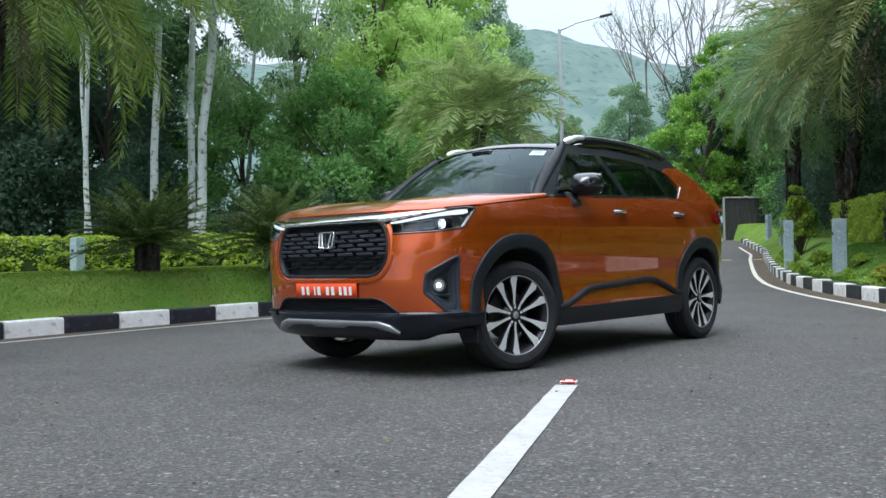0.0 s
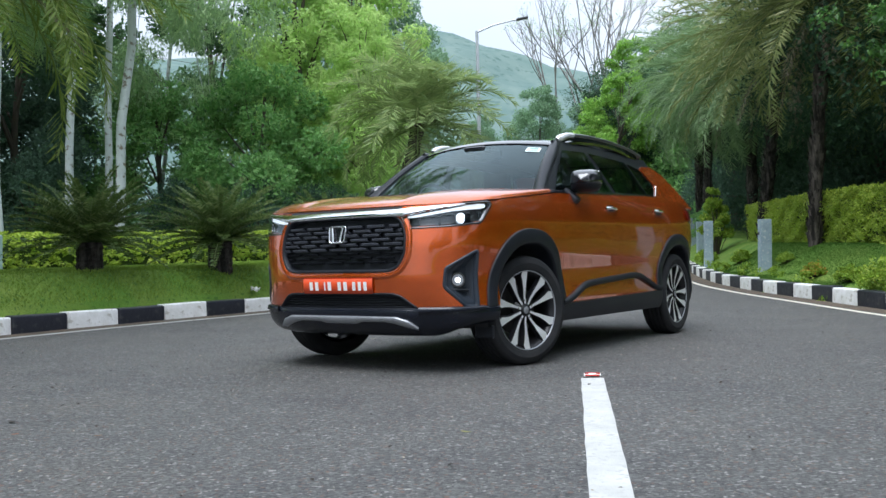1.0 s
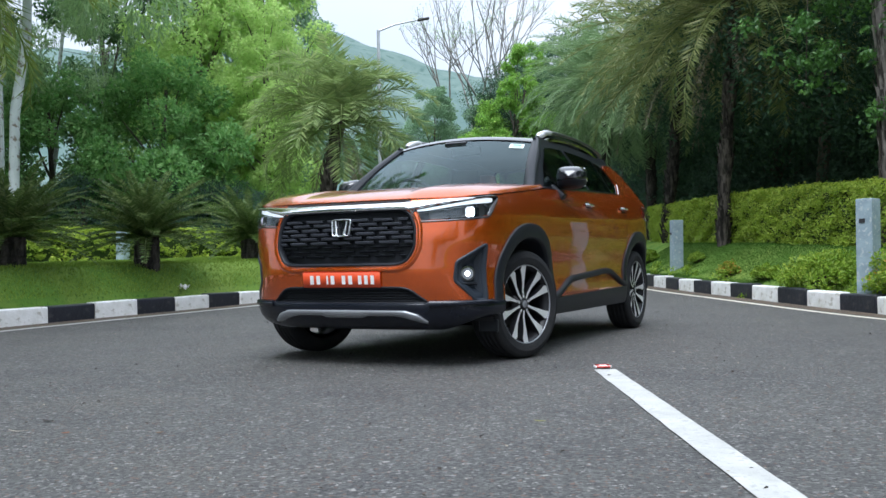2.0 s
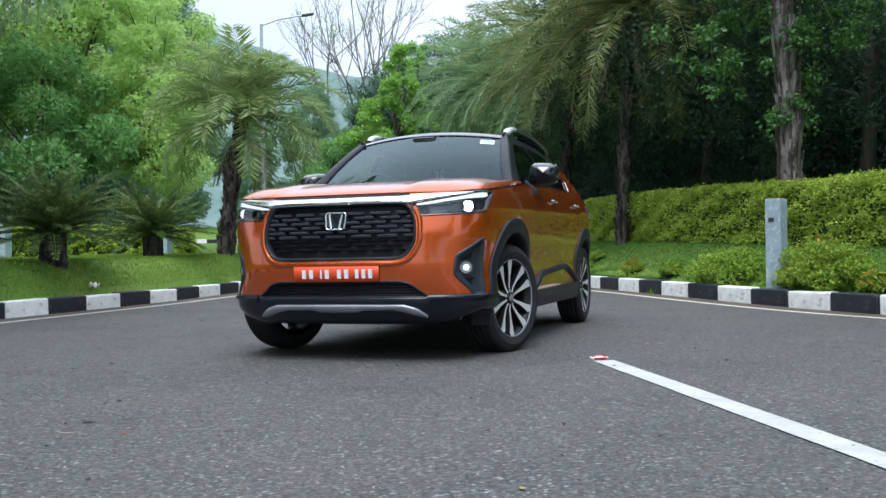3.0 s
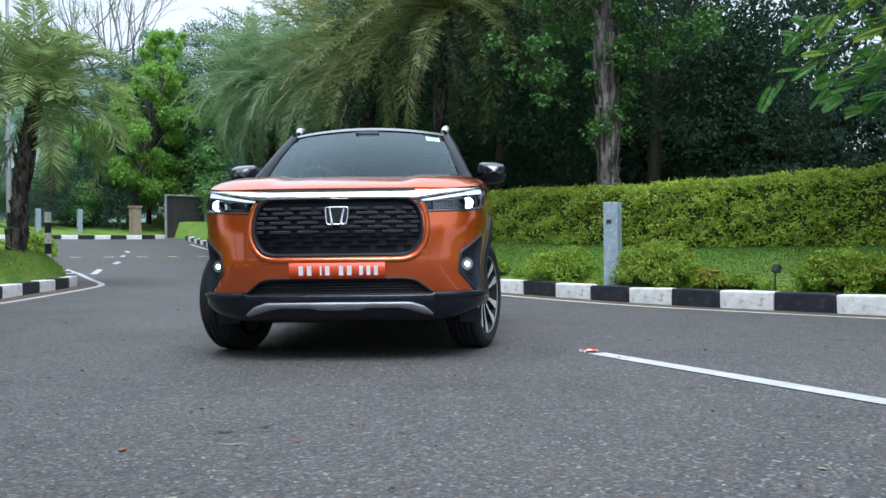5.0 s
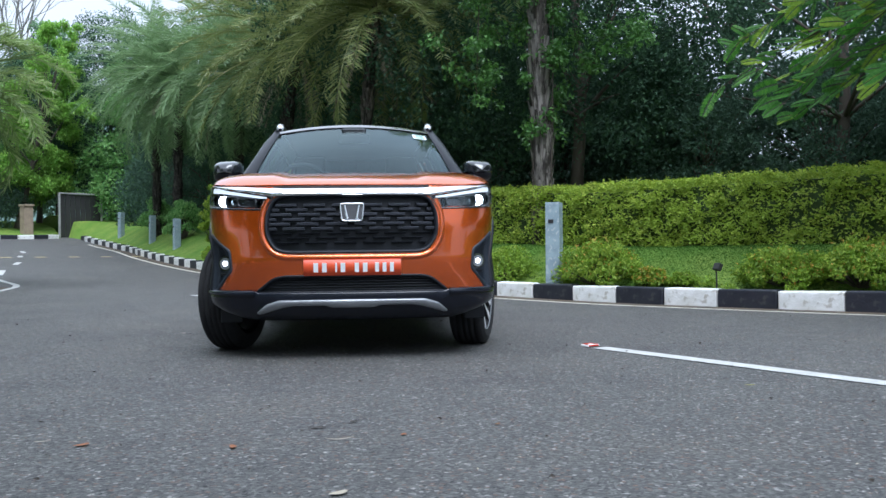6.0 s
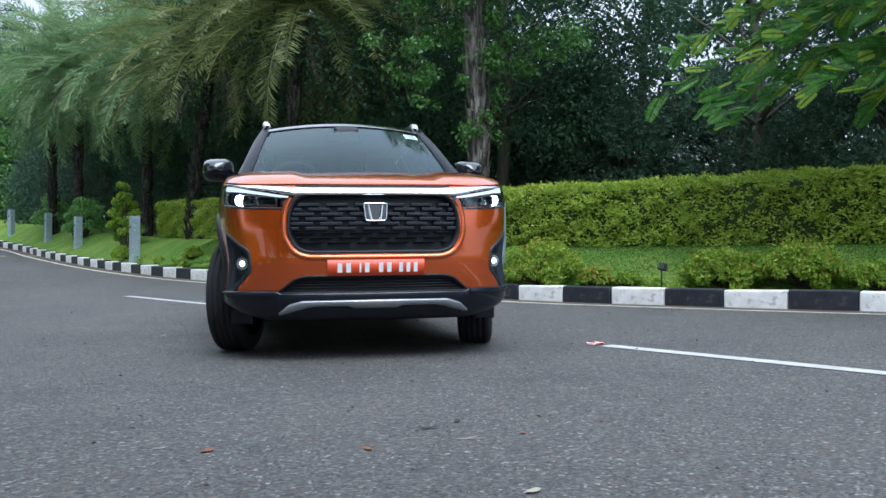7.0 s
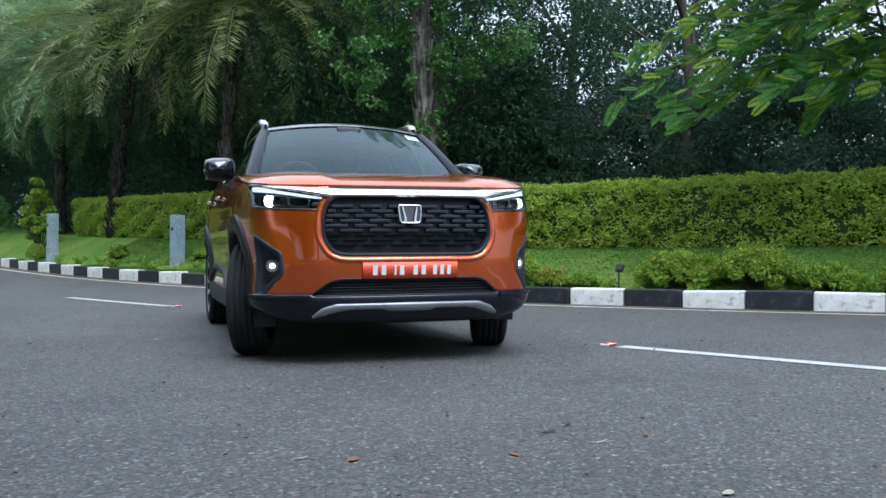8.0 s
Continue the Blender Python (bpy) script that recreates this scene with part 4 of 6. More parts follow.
FRONT_TABLE, SIDE_TABLE = soft_table(IN_FRONT), soft_table(IN_SIDE)


def skin(s, z, off=0.0):
    """The body's surface: s metres round it from the middle of its nose (left is plus), at the height z."""
    s, z = np.broadcast_arrays(np.asarray(s, float), np.asarray(z, float))
    a = np.abs(s)
    x, y = np.interp(a, ALONG, LINE[:, 0]), np.interp(a, ALONG, LINE[:, 1])
    nx, ny = np.interp(a, ALONG, OUTWARD[:, 0]), np.interp(a, ALONG, OUTWARD[:, 1])
    w = step01(a, 0.55, 1.0)
    d = (1 - w) * np.interp(z, *FRONT_TABLE) + w * np.interp(z, *SIDE_TABLE) - off
    return np.stack([x - nx * d, np.where(s < 0, -1, 1) * (y - ny * d), z], -1)


def s_at(x):
    return np.interp(-np.asarray(x, float), -LINE[:, 0], ALONG)


def cabin(x, z, off=0.0):
    """The cabin's left side, above the belt."""
    x, z = np.broadcast_arrays(np.asarray(x, float), np.asarray(z, float))
    y = 0.845 - 0.55 * (z - 1.10) - 0.12 * np.clip(z - 1.40, 0, 1) - 0.055 * step01(-x, 0.4, 1.6) - 0.05 * step01(x, 0.3, 1.0) * (z < 9)
    return np.stack([x, y + off, z + off * 0.5], -1)


car = tagged(new("car"), "parked orange sport utility car with a black roof and lit headlamps", "car")
SIDES = ((1, "left"), (-1, "right"))


def flip(pts, sg):
    return pts * np.array([1, sg, 1])


def panel(name, pts, material, parent=car, label="", flange=0.012, drop=None):
    """A sheet over a grid of points, its edge turned inwards."""
    g = np.asarray(pts, float)
    n = unit(np.cross(np.gradient(g, axis=0), np.gradient(g, axis=1)))
    mid = g[g.shape[0] // 2, g.shape[1] // 2]
    if (n[g.shape[0] // 2, g.shape[1] // 2] * (mid - np.array([0, 0, 0.75]))).sum() < 0:
        g, n = g[::-1], -n[::-1]
    if flange:
        g = np.pad(g, ((2, 2), (2, 2), (0, 0)), "edge")
        n = np.pad(n, ((2, 2), (2, 2), (0, 0)), "edge")
        rim = np.ones(g.shape[:2], bool)
        rim[1:-1, 1:-1] = False
        g[rim] -= n[rim] * flange
    f = grid_faces(*g.shape[:2])[:, ::-1]
    v = g.reshape(-1, 3)
    area = np.linalg.norm(np.cross(v[f[:, 2]] - v[f[:, 0]], v[f[:, 3]] - v[f[:, 1]]), axis=1)
    f = f[area > 1e-9]
    if drop is not None:
        f = f[~drop(v[f].mean(1))]
    return from_arrays(name, v, f, material, parent, label, smooth=True)


def mesh_between(left, right, rows, cols, curve):
    """Points between two edges, each a list of (a, b) from bottom to top, laid on a surface."""
    def along(e):
        e = np.asarray(e, float)
        d = np.concatenate([[0], np.cumsum(np.linalg.norm(np.diff(e, axis=0), axis=1))])
        t = np.linspace(0, d[-1], rows)
        return np.stack([np.interp(t, d, e[:, k]) for k in (0, 1)], 1)
    a, b = along(left), along(right)
    t = np.linspace(0, 1, cols)[None, :, None]
    q = a[:, None] * (1 - t) + b[:, None] * t
    return curve(q[..., 0], q[..., 1])


def outline(points, n=96, soft=4):
    """An even closed line through corners, rounded."""
    p = np.vstack([points, points[:1]])
    d = np.concatenate([[0], np.cumsum(np.linalg.norm(np.diff(p, axis=0), axis=1))])
    t = np.linspace(0, d[-1], n, endpoint=False)
    q = np.stack([np.interp(t, d, p[:, k]) for k in (0, 1)], 1)
    for _ in range(soft):
        q = (np.roll(q, 1, 0) + 2 * q + np.roll(q, -1, 0)) / 4
    return q


def shrunk(q, by):
    d = unit(np.roll(q, -1, 0) - np.roll(q, 1, 0))
    n = np.stack([-d[:, 1], d[:, 0]], 1)
    area = (q[:, 0] * np.roll(q[:, 1], -1) - q[:, 1] * np.roll(q[:, 0], -1)).sum()
    return q + n * by * np.sign(area)


def inside(q, s, z):
    hit = np.zeros(np.shape(s), bool)
    for (x1, y1), (x2, y2) in zip(q, np.roll(q, -1, 0)):
        cross = (y1 > z) != (y2 > z)
        hit ^= cross & (s < (x2 - x1) * (z - y1) / ((y2 - y1) or 1e-9) + x1)
    return hit


def ring(name, q, steps, material, parent, sg=1, label=""):
    """A frame round a closed line: steps are (inwards, outwards from the body)."""
    rows = [skin(shrunk(q, a)[:, 0], shrunk(q, a)[:, 1], o) for a, o in steps]
    g = flip(np.stack(rows, 0), sg)
    return from_arrays(name, g.reshape(-1, 3), grid_faces(len(steps), len(q), True), material, parent, label, smooth=True)


def filled(name, q, off, material, parent, sg=1, label="", deep=None):
    """A closed line filled towards its middle."""
    c = q.mean(0)
    rows = []
    for k in (1.0, 0.8, 0.6, 0.4, 0.2, 0.02):
        r = c + (q - c) * k
        rows.append(skin(r[:, 0], r[:, 1], off if k > 0.7 or deep is None else deep))
    g = flip(np.stack(rows, 0), sg)
    return from_arrays(name, g.reshape(-1, 3), grid_faces(len(rows), len(q), True), material, parent, label, smooth=True)


def shoulder(s):
    """Height of the body's upper edge round the car."""
    x = np.interp(np.abs(s), ALONG, LINE[:, 0])
    z = np.interp(-x, [-2.2, -2.05, -1.67, -1.2, -0.93, 0.0, 0.77, 1.2, 2.2], [0.985, 0.99, 1.022, 1.07, 1.10, 1.135, 1.16, 1.165, 1.10])
    return z


def arch(x, centre, a=0.455, b=0.50):
    u = np.clip(1 - (np.abs(x - centre) / a) ** 2.3, 0, None)
    return 0.33 + b * u ** (1 / 2.3)


def hem(x):
    """Lower edge of the painted side, with both wheel arches."""
    low = np.full(np.shape(x), 0.30)
    for c in (1.325, -1.325):
        low = np.where(np.abs(x - c) < 0.455, np.maximum(low, arch(x, c)), low)
    return low


# ---- car: painted panels ----
GRILLE = outline([(-0.40, 0.925), (-0.455, 0.90), (-0.49, 0.82), (-0.488, 0.70), (-0.44, 0.622), (-0.38, 0.603), (0.38, 0.603), (0.44, 0.622), (0.488, 0.70), (0.49, 0.82), (0.455, 0.90), (0.40, 0.925)], 140, 3)
LOW_GRILLE = outline([(-0.57, 0.372), (-0.53, 0.395), (-0.455, 0.45), (-0.40, 0.463), (0.40, 0.463), (0.455, 0.45), (0.53, 0.395), (0.57, 0.372)], 120, 2)
FOG = outline([(0.952, 0.715), (0.90, 0.695), (0.735, 0.612), (0.722, 0.50), (0.87, 0.378), (0.955, 0.378)], 80, 2)
LAMP = outline([(0.455, 0.925), (0.505, 0.848), (0.60, 0.850), (0.80, 0.858), (0.975, 0.876), (1.09, 0.998), (1.03, 1.002), (0.84, 0.985), (0.62, 0.955)], 110, 1)


def nose():
    s_seam = float(s_at(1.676))
    s = np.linspace(-s_seam, s_seam, 221)
    v = np.linspace(0, 1, 56)
    low = np.where(np.abs(s) < 0.57, 0.36, 0.375)
    z = low[:, None] + (shoulder(s) - 0.008 - low)[:, None] * v[None]
    ss = np.repeat(s[:, None], 56, 1)
    g = skin(ss, z)
    # soft dish round the grille and a crease above the plate
    f = grid_faces(*ss.shape)
    cs, cz = ss.reshape(-1)[f].mean(1), z.reshape(-1)[f].mean(1)
    cut = inside(shrunk(GRILLE, -0.003), cs, cz) | inside(shrunk(LOW_GRILLE, -0.001), cs, cz) | inside(shrunk(FOG, 0.001), np.abs(cs), cz) | inside(shrunk(LAMP, 0.006), np.abs(cs), cz)
    cut |= (np.abs(cs) < 0.46) & (cz > 0.92)
    return from_arrays("front_bumper", g.reshape(-1, 3), f[~cut][:, ::-1], PAINT, car, "orange bumper with a wide nose", smooth=True)


nose()
for sg, side in SIDES:
    def side_panel(name, x_top, x_bot, low=None, n=(34, 40), label="", high=None, flange=0.007):
        v = np.linspace(0, 1, n[0])[:, None]
        t = np.linspace(0, 1, n[1])[None]
        x = (x_bot[0] + (x_bot[1] - x_bot[0]) * t) * (1 - v) + (x_top[0] + (x_top[1] - x_top[0]) * t) * v
        top = shoulder(s_at(x)) - 0.004 if high is None else np.full(x.shape, high)
        z = hem(x[:1]) * (1 - v) + top * v if low is None else low * (1 - v) + top * v
        return panel(name, flip(skin(s_at(x), z), sg), PAINT, car, label, flange)
    side_panel("front_wing", (1.674, 0.901), (1.674, 0.831), n=(40, 90), flange=0.003)
    side_panel("front_door", (0.897, 0.016), (0.827, -0.157), label="orange door with a chrome handle")
    side_panel("rear_door", (0.012, -1.163), (-0.161, -0.928), n=(36, 50), label="orange door with a chrome handle")
    x = np.linspace(-0.93, -1.93, 90)[None]
    v = np.linspace(0, 1, 34)[:, None]
    xx = x * np.ones_like(v) - 0.235 * v * (1 - step01(-x, 0.93, 1.5))
    z = hem(x) * (1 - v) + (shoulder(s_at(xx)) - 0.004) * v
    panel("rear_quarter", flip(skin(s_at(xx), z), sg), PAINT)

s = np.linspace(ALONG[-1] - 0.98, ALONG[-1], 26)
tail = np.concatenate([s, (2 * ALONG[-1] - s[::-1])[1:]])
folded = np.where(tail > ALONG[-1], -(2 * ALONG[-1] - tail), tail)
z = np.linspace(0.42, 1.10, 24)
panel("tailgate", skin(folded[:, None], z[None]), PAINT, car, "orange tailgate")
panel("rear_bumper", skin(folded[:, None], np.linspace(0.25, 0.412, 8)[None], 0.006), PLASTIC)


def bonnet():
    s1 = float(s_at(0.955))
    t = np.linspace(-1, 1, 121)
    s = t * s1
    edge = skin(s, shoulder(s) + 0.004, -0.004)
    back_y = np.sign(t) * np.interp(np.abs(t), [0, 0.25, 0.55, 0.8, 1.0], [0, 0.33, 0.60, 0.69, 0.73])
    back = np.stack([1.20 - 0.30 * (np.abs(back_y) / 0.73) ** 2.2, back_y, 1.118 - 0.02 * (np.abs(back_y) / 0.73) ** 2], -1)
    v = np.linspace(0, 1, 40)[:, None, None]
    g = edge[None] * (1 - v) + back[None] * v
    k = v[..., 0]
    lip = 0.012 * (1 - np.exp(-k * 22))
    crown = 0.030 * np.sin(np.pi * np.clip(k, 0, 1) ** 0.7) * (1 - 0.5 * np.abs(t)[None] ** 3)
    ridge = 0.016 * step01(np.abs(g[..., 1]), 0.36, 0.46) * (1 - step01(np.abs(g[..., 1]), 0.62, 0.86)) * step01(k, 0.0, 0.12)
    g[..., 2] += lip + crown + ridge
    panel("bonnet", g, PAINT, car, "orange bonnet with two raised shoulders", 0.014)


bonnet()

# ---- car: cabin ----
def cabin_point(x, z, sg, off=0.0):
    return flip(cabin(x, z, off), sg)


for sg, side in SIDES:
    def frame_piece(a, b, rows=14, cols=8, name="window_frame", label=""):
        return panel(name, mesh_between(a, b, rows, cols, lambda x, z: cabin_point(x, z, sg, -0.004)), PILLAR, car, label, 0.02)
    tops = [(0.40, 1.440), (0.20, 1.468), (-0.05, 1.474), (-0.45, 1.470), (-0.83, 1.450), (-1.10, 1.418), (-1.22, 1.447), (-1.34, 1.458)]
    xs = np.linspace(0.40, -1.50, 60)
    zlow = np.interp(-xs, [-a for a, b in tops], [b for a, b in tops])
    rows = np.stack([cabin_point(xs, zlow * (1 - k) + 1.537 * k, sg, -0.004) for k in np.linspace(0, 1, 8)], 0)
    panel("roof_side", rows, PILLAR, car, "gloss black band above the windows", 0.02)
    frame_piece([(1.06, 1.06), (0.90, 1.17), (0.34, 1.525)], [(0.79, 1.10), (0.60, 1.285), (0.375, 1.452)], 20, 10, "front_pillar", "gloss black pillar")
    frame_piece([(-0.12, 1.12), (-0.01, 1.478)], [(-0.22, 1.12), (-0.11, 1.478)], 14, 6, "middle_pillar", "gloss black pillar")
    frame_piece([(-0.925, 1.14), (-0.805, 1.457)], [(-0.985, 1.14), (-0.865, 1.452)], 14, 5)
    frame_piece([(-1.075, 1.15), (-1.25, 1.255), (-1.255, 1.275), (-1.12, 1.41)], [(-1.12, 1.15), (-1.29, 1.252), (-1.295, 1.285), (-1.16, 1.425)], 20, 6)
    pane = lambda a, b, n: panel(n, mesh_between(a, b, 16, 24, lambda x, z: cabin_point(x, z, sg, 0.003)), GLASS_SIDE, car, "dark tinted window", 0)
    pane([(0.79, 1.125), (0.60, 1.29), (0.38, 1.452)], [(-0.13, 1.15), (-0.02, 1.47)], "front_window")
    pane([(-0.21, 1.152), (-0.10, 1.47)], [(-0.93, 1.175), (-0.81, 1.452)], "rear_window")
    pane([(-0.98, 1.18), (-0.86, 1.447)], [(-1.08, 1.165), (-1.255, 1.258), (-1.26, 1.275), (-1.12, 1.41)], "quarter_window")
    orange = mesh_between([(-1.02, 1.150), (-1.115, 1.158), (-1.285, 1.255), (-1.292, 1.285), (-1.155, 1.42), (-1.24, 1.452)], [(-1.99, 1.09), (-1.88, 1.23), (-1.70, 1.38), (-1.52, 1.465)], 30, 24, lambda x, z: cabin_point(x, z, sg, 0.005))
    panel("rear_pillar", orange, PAINT, car, "orange rear pillar")
    strip = mesh_between([(0.96, 1.098), (0.955, 1.118)], [(-1.05, 1.158), (-1.06, 1.176)], 4, 60, lambda x, z: cabin_point(x, z, sg, 0.012))
    panel("belt_moulding", strip, GLOSS_BLACK)
    tipline = tube(cabin_point(np.array([-1.04, -1.11, -1.20, -1.275, -1.283]), np.array([1.160, 1.168, 1.214, 1.256, 1.272]), sg, 0.012), np.full(5, 0.0045), 6)
    from_arrays("window_corner_trim", *tipline, CHROME, car)

t = np.linspace(-1, 1, 41)
v = np.linspace(0, 1, 24)[:, None]
low = np.stack([1.20 - 0.22 * np.abs(t) ** 2.2, 0.725 * t, 1.065 + 0 * t], -1)
top = np.stack([0.47 - 0.10 * np.abs(t) ** 2, 0.565 * t, 1.548 - 0.04 * np.abs(t) ** 2], -1)
g = low[None] * (1 - v[..., None]) + top[None] * v[..., None]
g[..., 0] += 0.03 * np.sin(np.pi * v)
g[..., 2] += 0.012 * np.sin(np.pi * v)
WIND = g
panel("windscreen", g, GLASS_WIND, car, "clear windscreen reflecting the trees", 0)
for sg, side in SIDES:
    a = g[:, -1] if sg > 0 else g[:, 0]
    q = np.stack([np.interp(np.linspace(0, 23, 24), np.arange(24), a[:, k]) for k in range(3)], 1)
    outer = flip(cabin(np.linspace(1.02, 0.33, 24), np.linspace(1.075, 1.528, 24)), sg)
    inner = q - np.array([0, sg * 0.012, 0]) + np.array([0.004, 0, 0.006])
    mid = (outer + q) / 2 + np.array([0.02, sg * 0.012, 0.016])
    rows = np.stack([outer - [0.03, 0, 0.0], outer + [0.004, sg * 0.004, 0.004], mid, q + [0.012, 0, 0.012], inner], 1)
    panel("windscreen_pillar", rows, PILLAR, car, "gloss black pillar beside the windscreen", 0.006)
# black border at the head and foot of the windscreen
panel("windscreen_header", np.stack([g[22] + [0.004, 0, 0.006], g[23] + [0.006, 0, 0.008], g[23] + [-0.05, 0, 0.018]], 0), GLOSS_BLACK)
panel("windscreen_foot", np.stack([g[0] + [0.02, 0, -0.03], g[0] + [0.004, 0, 0.004], g[2] + [0.003, 0, 0.004]], 0), PLASTIC)

x = np.linspace(0, 1, 40)[:, None]
tt = np.linspace(-1, 1, 41)[None]
rx = (0.44 - 0.10 * tt ** 2) * (1 - x) + (-1.62 + 0.10 * tt ** 2) * x
half = np.interp(x, [0, 0.15, 0.6, 1], [0.565, 0.60, 0.59, 0.53])
rz = np.interp(x, np.linspace(0, 1, 7), [1.560, 1.598, 1.618, 1.620, 1.606, 1.576, 1.535]) - 0.045 * np.abs(tt) ** 2.4
panel("roof", np.stack([rx, half * tt, rz], -1), GLOSS_BLACK, car, "gloss black roof", 0.02)
# tail window
lowr = np.stack([-2.02 + 0.10 * np.abs(t) ** 2, 0.70 * t, 1.10 + 0 * t], -1)
topr = np.stack([-1.60 + 0.08 * np.abs(t) ** 2, 0.53 * t, 1.525 - 0.04 * np.abs(t) ** 2], -1)
vv = np.linspace(0, 1, 12)[:, None, None]
panel("tail_window", lowr[None] * (1 - vv) + topr[None] * vv, GLASS_SIDE, car, "dark tinted tail window", 0)
spoiler = np.stack([topr + [0.03, 0, 0.012], topr + [-0.10, 0, 0.006], topr + [-0.13, 0, -0.012], topr + [-0.05, 0, -0.03]], 0)
panel("spoiler", spoiler, GLOSS_BLACK)

for sg, side in SIDES:
    p = np.array([(0.29, 0.565, 1.548), (0.225, 0.572, 1.585), (0.13, 0.576, 1.611), (-0.15, 0.578, 1.628), (-0.6, 0.572, 1.630), (-1.0, 0.556, 1.616), (-1.22, 0.545, 1.596), (-1.36, 0.535, 1.572)]) * [1, sg, 1]
    p[1:, 2] -= 0.016
    d = np.linspace(0, 7, 50)
    p = np.stack([np.interp(d, np.arange(8), p[:, k]) for k in range(3)], 1)
    for _ in range(3):
        p[1:-1] = (p[:-2] + 2 * p[1:-1] + p[2:]) / 4
    r = 0.017 + 0.010 * np.exp(-np.linspace(0, 9, 50)) + 0.008 * np.exp(-np.linspace(9, 0, 50))
    rail = from_arrays("roof_rail", *tube(p[9:], r[9:], 10), RAIL, car, "dark grey roof rail with a silver foot", smooth=True)
    from_arrays("rail_foot", *tube(p[:17], np.interp(np.arange(17), [0, 2, 7, 16], [0.012, 0.027, 0.029, 0.021]), 12), RAIL_FOOT, rail, "bright silver foot", smooth=True)
    under = p[8:46]
    foot = np.stack([under + [0, a, b] for a, b in ((0.010, -0.004), (0.011, -0.042), (-0.011, -0.042), (-0.010, -0.004))], 1)
    from_arrays("rail_base", foot.reshape(-1, 3), grid_faces(len(under), 4, True), GLOSS_BLACK, rail)

# ---- car: cladding ----
for sg, side in SIDES:
    for c in (1.325, -1.325):
        a0, a1 = (0.10, math.pi + 0.20) if c > 0 else (-0.20, math.pi + 0.02)
        th = np.linspace(a0, a1, 64)

        def oval(a, b):
            ct, st = np.cos(th), np.sin(th)
            r = (np.abs(ct / a) ** 2.3 + np.abs(np.clip(st, 0, None) / b) ** 2.3 + (np.abs(np.clip(st, None, 0)) / b) ** 2.3) ** (-1 / 2.3)
            return c + r * ct, 0.33 + r * st
        rows = []
        for a, b, off in ((0.474, 0.520, -0.004), (0.472, 0.518, 0.010), (0.466, 0.512, 0.013), (0.402, 0.436, 0.017), (0.393, 0.426, 0.014), (0.390, 0.420, -0.01)):
            xx, zz = oval(a, b)
            rows.append(skin(s_at(np.clip(xx, -2.0, 2.05)), zz, off))
        xx, zz = oval(0.386, 0.418)
        deep = skin(s_at(xx), zz, -0.02)
        deep[:, 1] -= 0.10
        rows.append(deep)
        g = flip(np.stack(rows, 0), sg)
        from_arrays("arch_cladding", g.reshape(-1, 3), grid_faces(len(rows), 64), PLASTIC, car, "black plastic wheel arch", smooth=True)
        # wheel housing
        th2 = np.linspace(-0.2, math.pi + 0.2, 30)
        ys = np.array([0.80, 0.60, 0.45])
        g = np.stack([np.stack([c + 0.40 * np.cos(th2), np.full(30, y * sg), 0.33 + 0.43 * np.sin(th2)], -1) for y in ys], 0)
        from_arrays("wheel_housing", g.reshape(-1, 3), grid_faces(3, 30), DARK, car, smooth=True)
        back = np.stack([g[-1], np.repeat(np.array([[c, 0.45 * sg, 0.33]]), 30, 0)], 0)
        from_arrays("wheel_housing", back.reshape(-1, 3), grid_faces(2, 30), DARK, car)
    # sill and the moulding above it
    sill = mesh_between([(0.90, 0.235), (0.90, 0.35)], [(-0.91, 0.235), (-0.91, 0.375)], 8, 40, lambda x, z: flip(skin(s_at(x), z, 0.018), sg))
    panel("sill", sill, PLASTIC, car, "black plastic sill", 0.03)
    for n, (lo, hi) in enumerate((((0.90, 0.34), (0.90, 0.40)),)):
        xs = np.array([0.90, 0.78, 0.70, 0.55, 0.45, 0.0, -0.35, -0.47, -0.60, -0.80, -0.91])
        zc = np.array([0.355, 0.375, 0.405, 0.462, 0.475, 0.497, 0.515, 0.51, 0.475, 0.405, 0.395])
        xd = np.linspace(0.90, -0.91, 70)
        zd = np.interp(-xd, -xs, zc)
        zd[2:-2] = np.convolve(zd, np.ones(5) / 5, "valid")
        g = np.stack([skin(s_at(xd), zd + dz, o) for dz, o in ((-0.022, 0.0), (-0.020, 0.018), (0.0, 0.026), (0.020, 0.020), (0.024, -0.002))], 0)
        panel("door_moulding", flip(g, sg), PLASTIC, car, "raised black plastic strip", 0)
    # door handles
    for x in (0.045, -0.925):
        p = skin(s_at(np.linspace(x + 0.085, x - 0.085, 14)), np.full(14, 1.022 + (0.012 if x < 0 else 0)), 0.0)
        p[:, 1] += 0.004 + 0.026 * np.sin(np.linspace(0, math.pi, 14)) ** 0.5
        handle = from_arrays("door_handle", *tube(flip(p, sg), np.full(14, 0.012), 8), CHROME, car, "chrome door handle", smooth=True)
        q = outline([(x + 0.06, 1.0), (x + 0.06, 1.045), (x - 0.06, 1.05), (x - 0.06, 1.0)], 30, 3)
        g = np.stack([flip(skin(s_at(q[:, 0] * 0 + x + (q[:, 0] - x) * k), 1.024 + (q[:, 1] - 1.024) * k, 0.002), sg) for k in (1, 0.5, 0.02)], 0)
        from_arrays("handle_recess", g.reshape(-1, 3), grid_faces(3, 30, True), GLOSS_BLACK, handle)
    # door mirror
    mirror = new("door_mirror")
    mirror.parent = car
    tagged(mirror, "gloss black door mirror on a stalk")
    mirror.matrix_basis = pose(0.585, sg * 0.925, 1.197, 0, 0, sg * 8) @ Matrix.Diagonal((0.92, 0.92, 1.0, 1))
    u, w = np.linspace(0, 2 * np.pi, 32, endpoint=False), np.linspace(-1, 1, 15)

